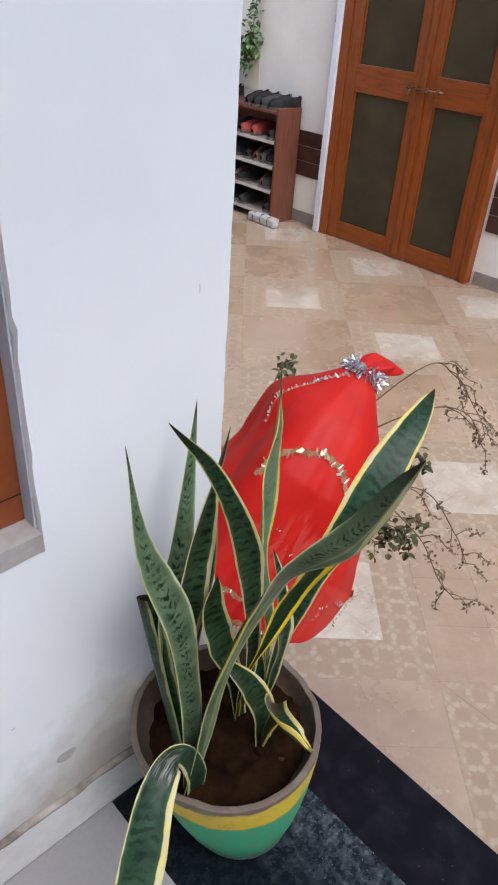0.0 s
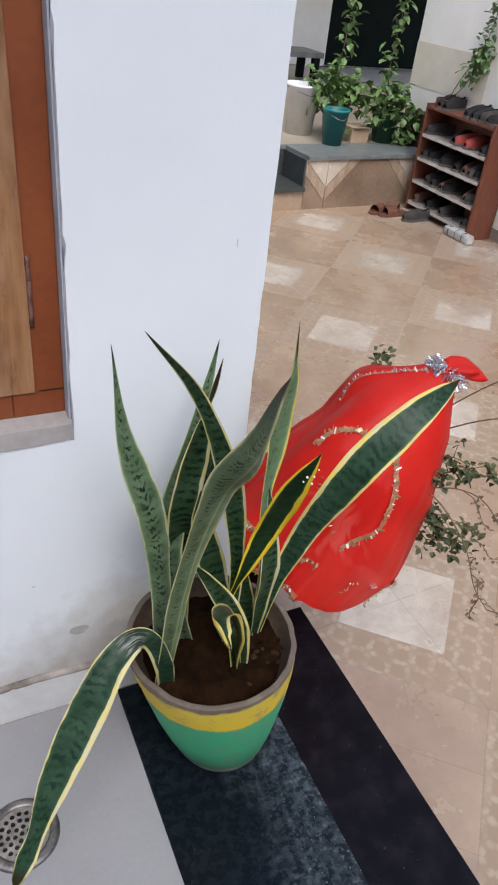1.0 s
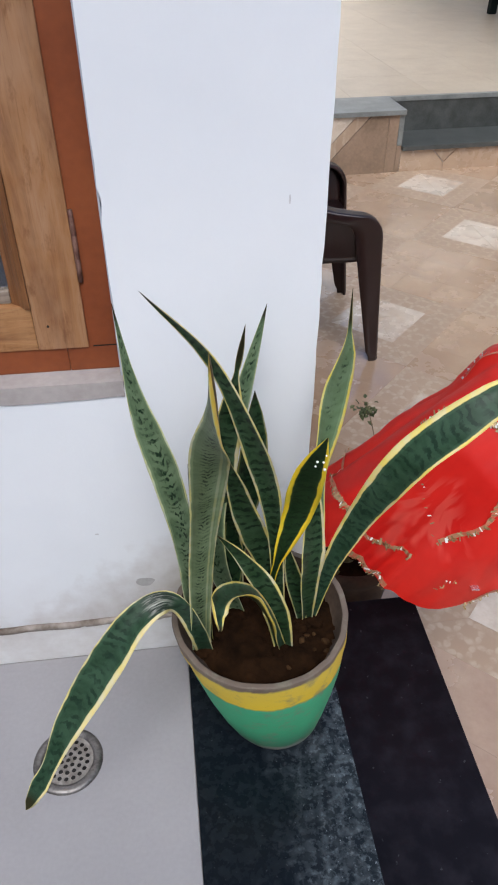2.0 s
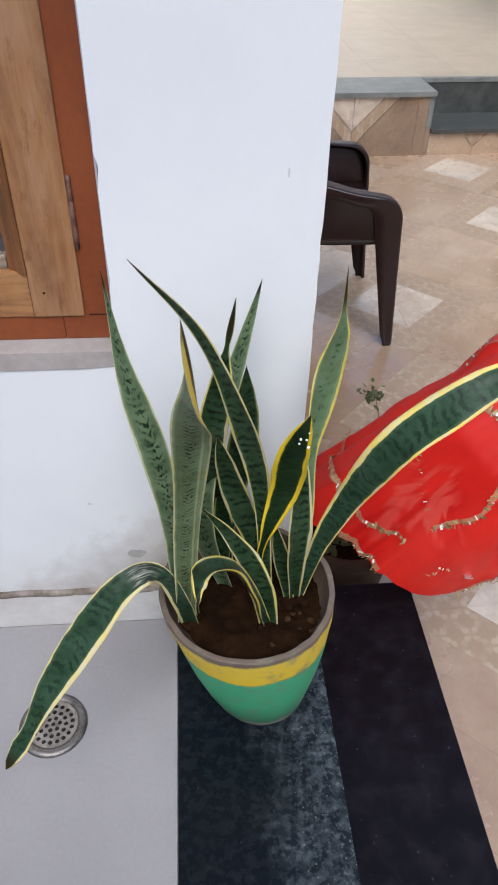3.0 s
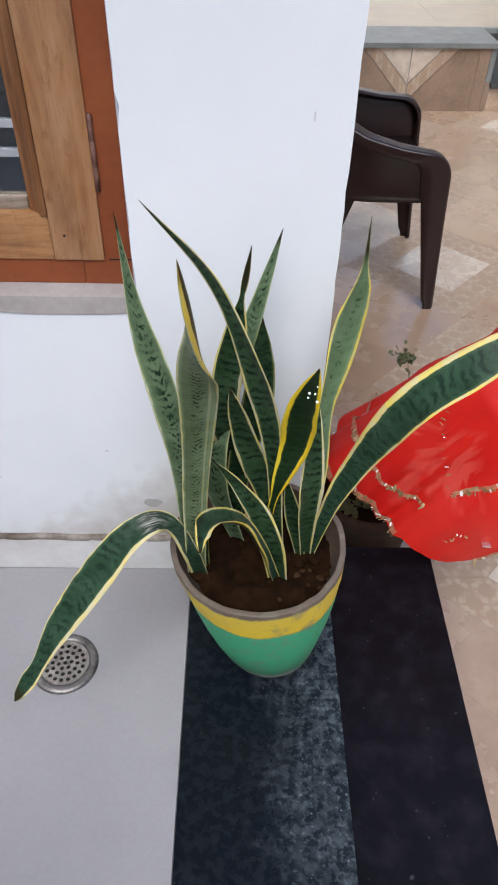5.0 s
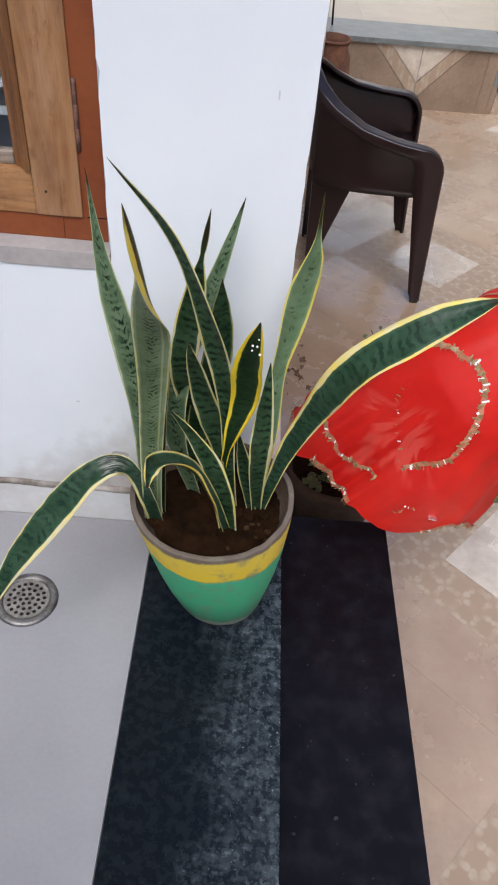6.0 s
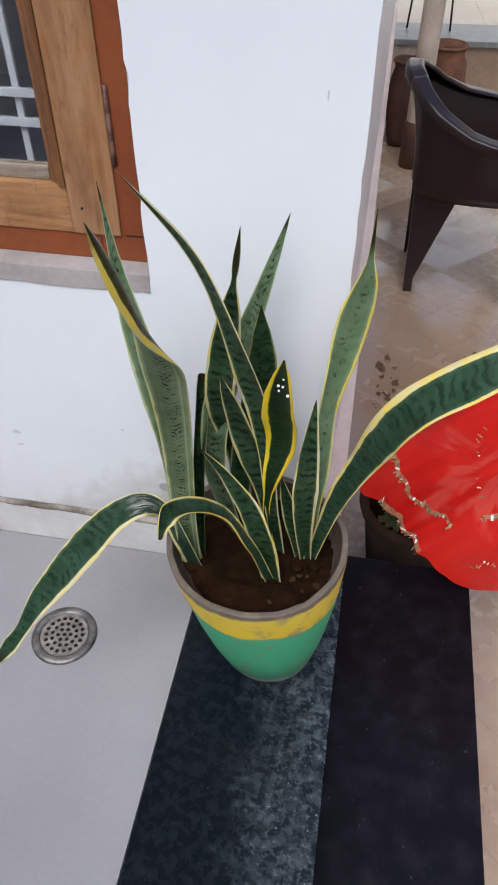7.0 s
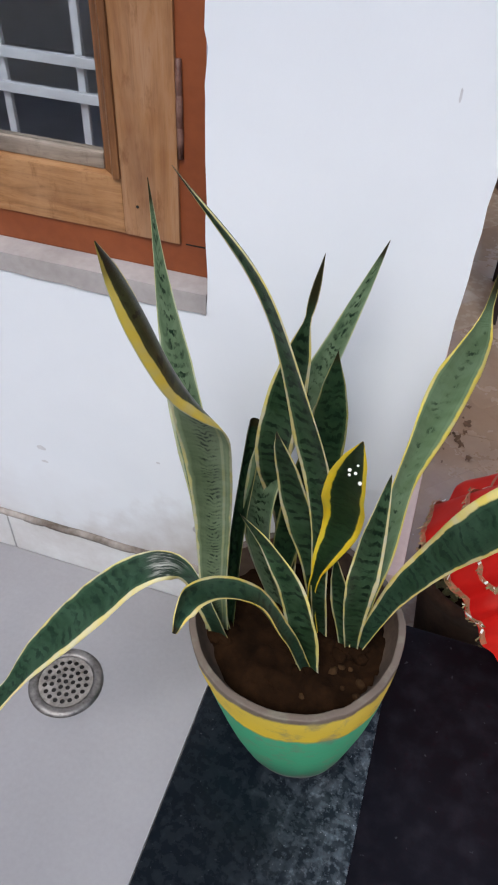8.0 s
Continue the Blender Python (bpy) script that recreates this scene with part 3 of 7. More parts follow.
POSTBASE = surface("brown_post_base", (0.05, 0.02, 0.013), (0.09, 0.04, 0.025), 8.0, 0.5, 60.0, 0.15)
SHOEBLACK = surface("black_leather", (0.010, 0.009, 0.009), (0.030, 0.027, 0.025), 20.0, 0.6, 90.0, 0.2, spec=0.2)
SHOEBROWN = surface("brown_leather", (0.09, 0.035, 0.02), (0.17, 0.07, 0.04), 20.0, 0.5, 90.0, 0.2)
SHOEGREY = surface("grey_canvas", (0.018, 0.015, 0.013), (0.055, 0.047, 0.041), 20.0, 0.75, 90.0, 0.3)
SHOERED = surface("red_canvas", (0.26, 0.035, 0.025), (0.38, 0.06, 0.04), 20.0, 0.7, 90.0, 0.3)
SOLE = surface("pale_rubber_sole", (0.06, 0.052, 0.045), (0.14, 0.12, 0.10), 20.0, 0.7, 90.0, 0.2)
GLASS, gt, gs = nodes_of("window_glass")
gs.inputs["Base Color"].default_value = (0.9, 0.93, 0.95, 1)
gs.inputs["Roughness"].default_value = 0.03
gs.inputs["Transmission Weight"].default_value = 1.0
gs.inputs["IOR"].default_value = 1.75


# ---- building helpers ----
def world_of(ob):
    m = ob.matrix_basis
    return world_of(ob.parent) @ ob.matrix_parent_inverse @ m if ob.parent else m.copy()


def thing(name, at, label, category, group="", kind=""):
    """An empty at the thing's base, to hold its parts."""
    e = new(name)
    e.empty_display_size = 0.05
    e.matrix_basis = Matrix.Translation(at)
    return tagged(e, label, category, group, kind)


def part(name, bm, material, parent=None, label="", smooth=True, kind=""):
    """Links a bmesh, given in world coordinates, as one mesh under a thing or a part."""
    me = bpy.data.meshes.new(name)
    bmesh.ops.recalc_face_normals(bm, faces=bm.faces)
    bm.to_mesh(me)
    bm.free()
    for poly in me.polygons:
        poly.use_smooth = smooth
    for mt in material if isinstance(material, (list, tuple)) else [material]:
        me.materials.append(mt)
    ob = new(name, me)
    if parent:
        ob.parent = parent
        ob.matrix_parent_inverse = world_of(parent).inverted()
    return tagged(ob, label, kind=kind)


def box(lo, hi, bevel=0.0, bm=None, segments=2):
    bm = bm or bmesh.new()
    r = bmesh.ops.create_cube(bm, size=1.0)
    lo, hi = Vector(lo), Vector(hi)
    for v in r["verts"]:
        v.co = Vector((lo[i] + (v.co[i] + 0.5) * (hi[i] - lo[i]) for i in range(3)))
    if bevel:
        edges = list({e for v in r["verts"] for e in v.link_edges})
        bmesh.ops.bevel(bm, geom=edges, offset=bevel, segments=segments, profile=0.7, affect="EDGES")
    return bm


def lathe(profile, centre=(0, 0, 0), n=48, bm=None, closed=False):
    """Turns (radius, z) points about an upright axis."""
    bm = bm or bmesh.new()
    rings = []
    for r, z in profile:
        if r < 1e-6:
            rings.append([bm.verts.new((centre[0], centre[1], centre[2] + z))])
        else:
            rings.append([bm.verts.new((centre[0] + r * math.cos(6.28318 * i / n), centre[1] + r * math.sin(6.28318 * i / n), centre[2] + z)) for i in range(n)])
    for a, b in zip(rings, rings[1:] + ([rings[0]] if closed else [])):
        for i in range(n):
            j = (i + 1) % n
            if len(a) == 1 and len(b) > 1:
                bm.faces.new((a[0], b[i], b[j]))
            elif len(b) == 1 and len(a) > 1:
                bm.faces.new((a[i], a[j], b[0]))
            elif len(a) > 1 and len(b) > 1:
                bm.faces.new((a[i], a[j], b[j], b[i]))
    return bm


def spline(points, n):
    """n points along a smooth line through the given ones."""
    p = [Vector(q) for q in points]
    p = [2 * p[0] - p[1]] + p + [2 * p[-1] - p[-2]]
    m, out = len(points) - 1, []
    for k in range(n):
        s = min(m - 1e-6, m * k / (n - 1))
        i, u = int(s), s - int(s)
        a, b, c, d = p[i:i + 4]
        out.append(0.5 * (2 * b + (c - a) * u + (2 * a - 5 * b + 4 * c - d) * u * u + (3 * b - a - 3 * c + d) * u ** 3))
    return out


def tube(points, r0, r1, n=8, bm=None, flat=1.0, caps=True):
    """A round bar along points, tapering from r0 to r1."""
    bm = bm or bmesh.new()
    rings, side = [], None
    for k, p in enumerate(points):
        d = (points[min(k + 1, len(points) - 1)] - points[max(k - 1, 0)]).normalized()
        ref = side or (Vector((0, 0, 1)) if abs(d.z) < 0.9 else Vector((1, 0, 0)))
        side = (ref - d * ref.dot(d)).normalized()
        up = d.cross(side)
        r = r0 + (r1 - r0) * k / max(1, len(points) - 1)
        rings.append([bm.verts.new(p + r * (math.cos(6.28318 * i / n) * side * flat + math.sin(6.28318 * i / n) * up)) for i in range(n)])
    for a, b in zip(rings, rings[1:]):
        for i in range(n):
            bm.faces.new((a[i], a[(i + 1) % n], b[(i + 1) % n], b[i]))
    if caps:
        bm.faces.new(rings[0][::-1])
        bm.faces.new(rings[-1])
    return bm


def sprig_leaves(bm, at, count, spread, size, rng, droop=0.3):
    """Small folded leaves scattered round a place."""
    for _ in range(count):
        p = Vector(at) + Vector((rng.gauss(0, spread), rng.gauss(0, spread), rng.gauss(0, spread * 0.8)))
        d = Vector((rng.uniform(-1, 1), rng.uniform(-1, 1), rng.uniform(-droop - 0.5, 0.6))).normalized()
        s = d.cross(Vector((rng.uniform(-0.4, 0.4), rng.uniform(-0.4, 0.4), 1))).normalized()
        up = s.cross(d)
        ln, w = size * rng.uniform(0.7, 1.3), size * rng.uniform(0.28, 0.42)
        a = bm.verts.new(p)
        l1, r1 = bm.verts.new(p + d * ln * 0.35 + s * w + up * w * 0.3), bm.verts.new(p + d * ln * 0.35 - s * w + up * w * 0.3)
        m = bm.verts.new(p + d * ln * 0.45)
        l2, r2 = bm.verts.new(p + d * ln * 0.72 + s * w * 0.7 + up * w * 0.15), bm.verts.new(p + d * ln * 0.72 - s * w * 0.7 + up * w * 0.15)
        tip = bm.verts.new(p + d * ln - up * ln * 0.15)
        for f in ((a, l1, m), (a, m, r1), (l1, l2, m), (m, r2, r1), (l2, tip, m), (m, tip, r2)):
            bm.faces.new(f)
    return bm


# ---- the large structure ----
def rectangle(x0, y0, x1, y1, z0, z1, material, name, parent, bevel=0.0, smooth=False, label=""):
    return part(name, box((x0, y0, z0), (x1, y1, z1), bevel), material, parent, label, smooth)


ground = part("ground", box((-60, -60, YARD - 0.30), (60, 60, YARD - 0.06)), GROUT, smooth=False)
tagged(ground, "grey bare ground under and around the house", "ground", kind="structure")

verandah = part("floor", box((-4.0, -3.5, YARD - 0.06), (-0.05, 0.0, -0.008)), PLASTER, smooth=False)
tagged(verandah, "pale grey polished tile verandah floor", "floor", kind="structure")

rng = random.Random(4)


def house_wall():
    """Front wall of the house with the window opening; its right end is the corner of the house."""
    x0, x1, z0, z1 = -4.0, 0.0, YARD - 0.06, 3.0
    a0, a1, c0, c1 = -1.46, -0.258, 0.565, 1.80
    bm = bmesh.new()
    rings = []
    for y in (0.0, 0.23):
        outer = [bm.verts.new((x, y, z)) for x, z in ((x0, z0), (x1, z0), (x1, z1), (x0, z1))]
        inner = [bm.verts.new((x, y, z)) for x, z in ((a0, c0), (a1, c0), (a1, c1), (a0, c1))]
        for i in range(4):
            j = (i + 1) % 4
            bm.faces.new((outer[i], outer[j], inner[j], inner[i]))
        rings.append((outer, inner))
    (fo, fi), (bo, bi) = rings
    for a, b in ((fo, bo), (fi, bi)):
        for i in range(4):
            j = (i + 1) % 4
            bm.faces.new((a[i], a[j], b[j], b[i]))
    lip = [e for e in bm.edges if all(v in fi for v in e.verts)]
    corner = [e for e in bm.edges if all(abs(v.co.x - x1) < 1e-6 for v in e.verts) and abs(e.verts[0].co.y - e.verts[1].co.y) < 1e-6 and abs(e.verts[0].co.z - e.verts[1].co.z) > 1]
    bmesh.ops.subdivide_edges(bm, edges=lip, cuts=90)
    bmesh.ops.subdivide_edges(bm, edges=corner, cuts=150)
    for v in bm.verts:
        inner_lip = abs(v.co.y) < 1e-6 and a0 - 1e-4 < v.co.x < a1 + 1e-4 and c0 - 1e-4 < v.co.z < c1 + 1e-4
        if inner_lip:
            v.co.x += rng.uniform(-0.0016, 0.0022) * (1 if v.co.x > -1 else -1)
            v.co.z += rng.uniform(-0.003, 0.001) * (1 if v.co.z < 1 else -1)
        elif abs(v.co.x) < 1e-6 and z0 < v.co.z < z1:
            v.co.x += -0.006 + 0.0016 * noise.noise((0, v.co.y * 5, v.co.z * 9)) + rng.uniform(-0.0008, 0.0008)
    edges = [e for e in bm.edges if all(abs(v.co.x) < 0.01 and abs(v.co.y) < 1e-6 for v in e.verts)]
    bmesh.ops.bevel(bm, geom=edges, offset=0.007, segments=3, profile=0.5, affect="EDGES")
    bm.normal_update()
    # faces turned to the courtyard take the paint brightened for its light
    for f in bm.faces:
        if abs(f.normal.x) > 0.8 and f.calc_center_median().x > -0.05:
            f.material_index = 1
    return bm


wall_front = part("wall_front", house_wall(), [PAINT, SIDEPAINT], smooth=False)
tagged(wall_front, "white painted plaster wall at the house corner", "wall", kind="structure")
bm = bmesh.new()
outline = [(-0.21, 0.02), (-0.008, 0.02), (0.004, 0.24), (0.012, 3.6), (-0.21, 3.6)]
low_ring, top_ring = [[bm.verts.new((x, y, z)) for x, y in outline] for z in (YARD - 0.06, 2.99)]
bm.faces.new(low_ring[::-1])
bm.faces.new(top_ring)
for i in range(5):
    bm.faces.new((low_ring[i], low_ring[(i + 1) % 5], top_ring[(i + 1) % 5], top_ring[i]))
wall_side = part("wall_side", bm, SIDEPAINT, smooth=False)
part("side_plinth", box((-0.05, 0.03, YARD - 0.06), (0.028, 3.59, 0.16), 0.006), PLINTHPAINT, wall_side, "pinkish plaster plinth band", smooth=False)
tagged(part("ceiling", box((-4.0, -1.0, 2.60), (0.42, -0.002, 2.72)), WARMWHITE, smooth=False), "white underside of the verandah roof", "ceiling", kind="structure")
tagged(wall_side, "white painted plaster side wall of the house", "wall", kind="structure")
room = bmesh.new()
box((-2.6, 0.235, 0.0), (-0.215, 2.6, 2.7), 0, room)
bmesh.ops.delete(room, geom=[f for f in room.faces if f.calc_center_median().y < 0.24], context="FACES")
tagged(part("wall_room", room, DARK, smooth=False), "dim grey room behind the window", "room", kind="structure")

# skirting of pale tile with a stained mortar lip on top
for k in range(7):
    x1 = -0.207 + 0.196 - 0.6 * k if k else -0.004
    x0 = -0.207 - 0.6 * k + 0.196 - 0.6 + 0.002
    sk = part("baseboard" if k == 0 else "skirting_tile", box((x0, -0.009, 0.0), (x1, 0.0005, 0.085), 0.0015), SKIRT, None if k == 0 else baseboard, smooth=False)
    if k == 0:
        baseboard = tagged(sk, "pale tile skirting with stained top edge", "baseboard", kind="structure")
bm = bmesh.new()
lip = [Vector((-3.9 + 0.02 * i, -0.003 - 0.0015 * rng.random(), 0.0865 + 0.004 * noise.noise((i * 0.3, 1, 0)))) for i in range(196)]
tube(lip, 0.0065, 0.0065, 6, bm)
part("mortar_lip", bm, surface("stained_mortar", (0.10, 0.074, 0.055), (0.46, 0.41, 0.37), 9.0, 0.9, 70.0, 0.5), baseboard, "dirty mortar line", smooth=True)
# knocked hole and scuffs in the wall
hole = bmesh.new()
bmesh.ops.create_circle(hole, cap_ends=True, radius=0.013, segments=14)
for v in hole.verts:
    v.co = Vector((-0.266 + v.co.x * 1.25 * rng.uniform(0.8, 1.15), -0.0012, 0.178 + v.co.y * 0.8 * rng.uniform(0.8, 1.2)))
part("chipped_patch", hole, PLASTER, wall_front, "chipped grey plaster patch", smooth=False)
for x, z, w, h in ((-0.043, 0.814, 0.0015, 0.007), (-0.517, 0.266, 0.010, 0.005), (-0.516, 0.238, 0.007, 0.003), (-0.60, 0.24, 0.005, 0.003), (-0.33, 0.30, 0.004, 0.002)):
    bm = bmesh.new()
    bmesh.ops.create_circle(bm, cap_ends=True, radius=1.0, segments=10)
    for v in bm.verts:
        v.co = Vector((x + v.co.x * w * rng.uniform(0.6, 1.1), -0.0010, z + v.co.y * h * rng.uniform(0.6, 1.1)))
    part("scuff", bm, surface("scuff_grey", (0.54, 0.54, 0.56), (0.68, 0.68, 0.69), 30.0, 0.8), wall_front, "grey scuff", smooth=False)

# granite edge of the verandah and the step below it
sill_slab = part("granite_edge", box((-0.2055, -3.5, -0.030), (0.047, -0.0095, 0.0), 0.0025), GRANITE, smooth=False)
tagged(sill_slab, "black speckled granite edging of the verandah", "edging", kind="structure")
riser = part("riser", box((-0.05, -3.5, -0.20), (0.030, 0.034, -0.030)), STEP, sill_slab, "dark granite riser", smooth=False)
step_slab = part("step", box((0.0305, -3.5, -0.235), (0.318, 0.202, -0.20), 0.002), STEP, smooth=False)
tagged(step_slab, "dark polished granite step below the verandah", "step", kind="structure")
part("step_base", box((0.019, -3.5, YARD - 0.06), (0.297, 0.186, -0.235)), PLASTER, step_slab, "plastered step base", smooth=False)

# courtyard slab, the raised floor across it, and the enclosing walls
yard = part("courtyard_floor", box((-2.0, -3.6, YARD - 0.08), (DOORX + 0.2, 4.3, YARD - 0.0016)), GROUT, smooth=False)
tagged(yard, "courtyard floor of brown, white and mosaic tiles", "floor", kind="structure")
wall_door = bmesh.new()
D0, D1, DTOP = 1.622, 2.905, 1.62   # door opening
box((DOORX, -3.6, YARD - 0.06), (DOORX + 0.23, D0, 3.2), 0, wall_door)
box((DOORX, D1, YARD - 0.06), (DOORX + 0.23, 4.64, 3.2), 0, wall_door)
box((DOORX, D0, DTOP), (DOORX + 0.23, D1, 3.2), 0, wall_door)
wall_door = part("wall_east", wall_door, WARMWHITE, smooth=False)
tagged(wall_door, "warm white courtyard wall around the double door", "wall", kind="structure")
part("dado", box((DOORX - 0.004, 3.72, 0.34), (DOORX - 0.001, 4.644, 0.66), 0.001), CREAM, wall_door, "cream painted dado", smooth=False)
part("door_reveal", box((DOORX - 0.030, D1 + 0.001, YARD), (DOORX + 0.10, D1 + 0.045, DTOP + 0.04), 0.003), PAINT, wall_door, "white door reveal", smooth=False)
for y0, y1 in ((3.0, 4.62), (-1.2, 1.60)):
    rows = 3
    for r in range(rows):
        n = int(round((y1 - y0) / 0.4))
        for i in range(n):
            a = y0 + (y1 - y0) * i / n
            b = y0 + (y1 - y0) * (i + 1) / n
            z = -0.165 + r * 0.107
            part("wall_tile", box((DOORX - 0.010, a + 0.002, z), (DOORX + 0.002, b - 0.002, z + 0.101), 0.002), BANDTILE, wall_door, smooth=False)
    part("skirting", box((DOORX - 0.010, y0, YARD - 0.005), (DOORX - 0.001, y1, YARD + 0.085), 0.002), surface("stone_skirting", (0.22, 0.18, 0.15), (0.34, 0.29, 0.25), 9, 0.5), wall_door, "grey stone skirting", smooth=False)
tagged(part("wall_north", box((-4.0, 9.2, -0.6), (9.0, 9.43, 3.2)), WARMWHITE, smooth=False), "white wall at the back of the raised floor", "wall", kind="structure")
tagged(part("wall_south", box((-4.2, -3.83, -0.6), (DOORX + 0.23, -3.6, 2.4)), WARMWHITE, smooth=False), "white boundary wall", "wall", kind="structure")
# out of view; added to keep low sky light off the floor and lower wall
tagged(part("wall_light_blocker", box((-4.0, -2.05, 0.0), (-0.21, -1.95, 2.2)), WARMWHITE, smooth=False), "unseen white wall added to dim the verandah", "wall", kind="structure")
tagged(part("wall_west", box((-4.23, -3.6, -0.6), (-4.0, 9.2, 2.4)), WARMWHITE, smooth=False), "white boundary wall", "wall", kind="structure")
pillar = part("pilaster", box((4.66, 8.95, LEDGE), (5.35, 9.2, 3.2), 0.01), WARMWHITE, smooth=False)
tagged(pillar, "white plastered pilaster beside a dark shutter", "pilaster", kind="structure")
shutter = thing("window_2", (6.4, 9.15, LEDGE), "tall dark green metal shutter in the back wall", "shutter", kind="structure")
part("shutter_panel", box((5.35, 9.10, LEDGE), (8.2, 9.18, 3.0), 0.01), SHUTTER, shutter, smooth=False)
part("shutter_frame", box((5.30, 9.06, LEDGE), (5.40, 9.19, 3.0), 0.01), SHUTTER, shutter, smooth=False)

# raised floor (plinth) with granite coping, a notch with a step, and tiled face
N0, N1, FACE = 1.47, 2.45, 4.20
plinth = bmesh.new()
box((-1.5, FACE, YARD - 0.06), (N0, 9.2, LEDGE - 0.03), 0, plinth)
box((N0, 4.542, YARD - 0.06), (N1, 9.2, LEDGE - 0.03), 0, plinth)
box((N1, FACE, YARD - 0.06), (9.0, 9.2, LEDGE - 0.03), 0, plinth)
box((N0, FACE, YARD - 0.06), (N1, 4.542, -0.365), 0, plinth)
plinth = part("plinth", plinth, PLASTER, smooth=False)
tagged(plinth, "raised verandah plinth across the courtyard", "plinth", kind="structure")
COPING = surface("grey_green_granite", (0.115, 0.125, 0.118), (0.20, 0.21, 0.20), 12.0, 0.35, 120.0, 0.05)
for x0, x1 in ((-1.5, N0), (N1, 3.655)):
    part("coping", box((x0, FACE - 0.03, LEDGE - 0.03), (x1, 4.560, LEDGE), 0.003), COPING, plinth, "grey granite coping", smooth=False)
part("coping", box((N0 + 0.001, 4.522, LEDGE - 0.03), (N1 - 0.001, 4.560, LEDGE), 0.003), COPING, plinth, "grey granite coping", smooth=False)
part("tread", box((N0 + 0.001, FACE - 0.035, -0.365), (N1 - 0.001, 4.541, -0.335), 0.003), TREAD, plinth, "dark granite tread", smooth=False)
part("riser", box((N0 + 0.001, 4.528, -0.335), (N1 - 0.001, 4.5415, LEDGE - 0.031)), TREAD, plinth, "dark granite riser", smooth=False)
part("cheek", box((N1 - 0.012, FACE + 0.002, -0.334), (N1 - 0.0005, 4.527, LEDGE - 0.031)), TREAD, plinth, "dark granite cheek", smooth=False)


def cut(points, x, keep_right):
    """The part of an (x, z) outline on one side of an upright line."""
    out = []
    for (ax, az), (bx, bz) in zip(points, points[1:] + points[:1]):
        ina, inb = (ax >= x) == keep_right, (bx >= x) == keep_right
        if ina:
            out.append((ax, az))
        if ina != inb:
            out.append((x, az + (bz - az) * (x - ax) / (bx - ax)))
    return out


def face_tile(points, material, y=FACE, proud=0.008):
    """A flat tile on the plinth face from its (x, z) corners."""
    if max(p[0] for p in points) > N1 + 0.01:
        points = cut(points, N1 + 0.001, True)
    elif min(p[0] for p in points) < N0 - 0.05:
        points = cut(points, N0 - 0.036, False)
    if len(points) < 3:
        return None
    bm = bmesh.new()
    back = [bm.verts.new((x, y + 0.001, z)) for x, z in points]
    front = [bm.verts.new((x, y - proud, z)) for x, z in points]
    bm.faces.new(front)
    bm.faces.new(back[::-1])
    for i in range(len(points)):
        j = (i + 1) % len(points)
        bm.faces.new((front[i], front[j], back[j], back[i]))
    return part("plinth_tile", bm, material, plinth, smooth=False)


def clip_top(z, x):
    return -0.367 if N0 < x < N1 else LEDGE - 0.032


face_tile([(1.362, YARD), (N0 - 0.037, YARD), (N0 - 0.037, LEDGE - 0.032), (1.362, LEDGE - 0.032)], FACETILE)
part("edge_strip", box((N0 - 0.035, FACE - 0.009, -0.334), (N0 - 0.001, FACE + 0.001, LEDGE - 0.031), 0.001), COPING, plinth, "grey granite edge strip", smooth=False)
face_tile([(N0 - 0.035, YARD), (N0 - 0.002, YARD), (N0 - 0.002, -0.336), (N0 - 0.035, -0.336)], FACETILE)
for k in range(-1, 4):
    cx = 0.93 + 0.86 * k
    top = clip_top(0, cx)
    drop = min(0.0, top - (LEDGE - 0.032))
    w, low = 0.20, LEDGE - 0.235 + drop * 0.6
    if top > -0.2:
        face_tile([(cx - w, top), (cx - 0.003, top), (cx - 0.003, low)], WHITETILE)
        face_tile([(cx + 0.003, top), (cx + w, top), (cx + 0.003, low)], WHITETILE)
        face_tile([(cx - w - 0.10, top), (cx - w - 0.004, top), (cx - 0.003, low - 0.008), (cx - 0.003, low - 0.11)], MOSAIC)
        face_tile([(cx + w + 0.10, top), (cx + 0.003, low - 0.11), (cx + 0.003, low - 0.008), (cx + w + 0.004, top)], MOSAIC)
        left, right = cx - 0.43, cx + 0.43
        edge_l, edge_r = left, right
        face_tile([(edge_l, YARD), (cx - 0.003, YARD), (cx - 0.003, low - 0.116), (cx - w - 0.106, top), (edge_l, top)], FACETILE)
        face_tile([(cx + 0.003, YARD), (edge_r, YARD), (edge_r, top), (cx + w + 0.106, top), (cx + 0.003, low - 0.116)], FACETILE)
    else:
        face_tile([(cx - 0.09, top), (cx + 0.09, top), (cx, top - 0.09)], MOSAIC)
        face_tile([(N0 + 0.002, YARD), (cx - 0.002, YARD), (cx - 0.002, top - 0.095), (cx - 0.096, top), (N0 + 0.002, top)], BROWNTILE)
        face_tile([(cx + 0.002, YARD), (N1 - 0.002, YARD), (N1 - 0.002, top), (cx + 0.096, top), (cx + 0.002, top - 0.095)], BROWNTILE)

HINGE = surface("worn_hinge_paint", (0.075, 0.020, 0.010), (0.22, 0.12, 0.09), 60.0, 0.5, 200.0, 0.3)
# out of view; added and sized to shade the far floor, wall and shutter
tagged(part("ceiling", box((2.45, 4.65, 2.62), (8.9, 8.94, 2.74)), WARMWHITE, smooth=False), "unseen white roof slab added to shade the raised floor", "ceiling", kind="structure")

# ---- window of the house ----
SILLPLASTER = surface("bare_sill_plaster", (0.33, 0.30, 0.285), (0.46, 0.425, 0.405), 10.0, 0.85, 90.0, 0.4)
window = thing("window_1", (-0.86, 0.03, 0.565), "teak casement window in a red-brown painted frame", "window", kind="structure")
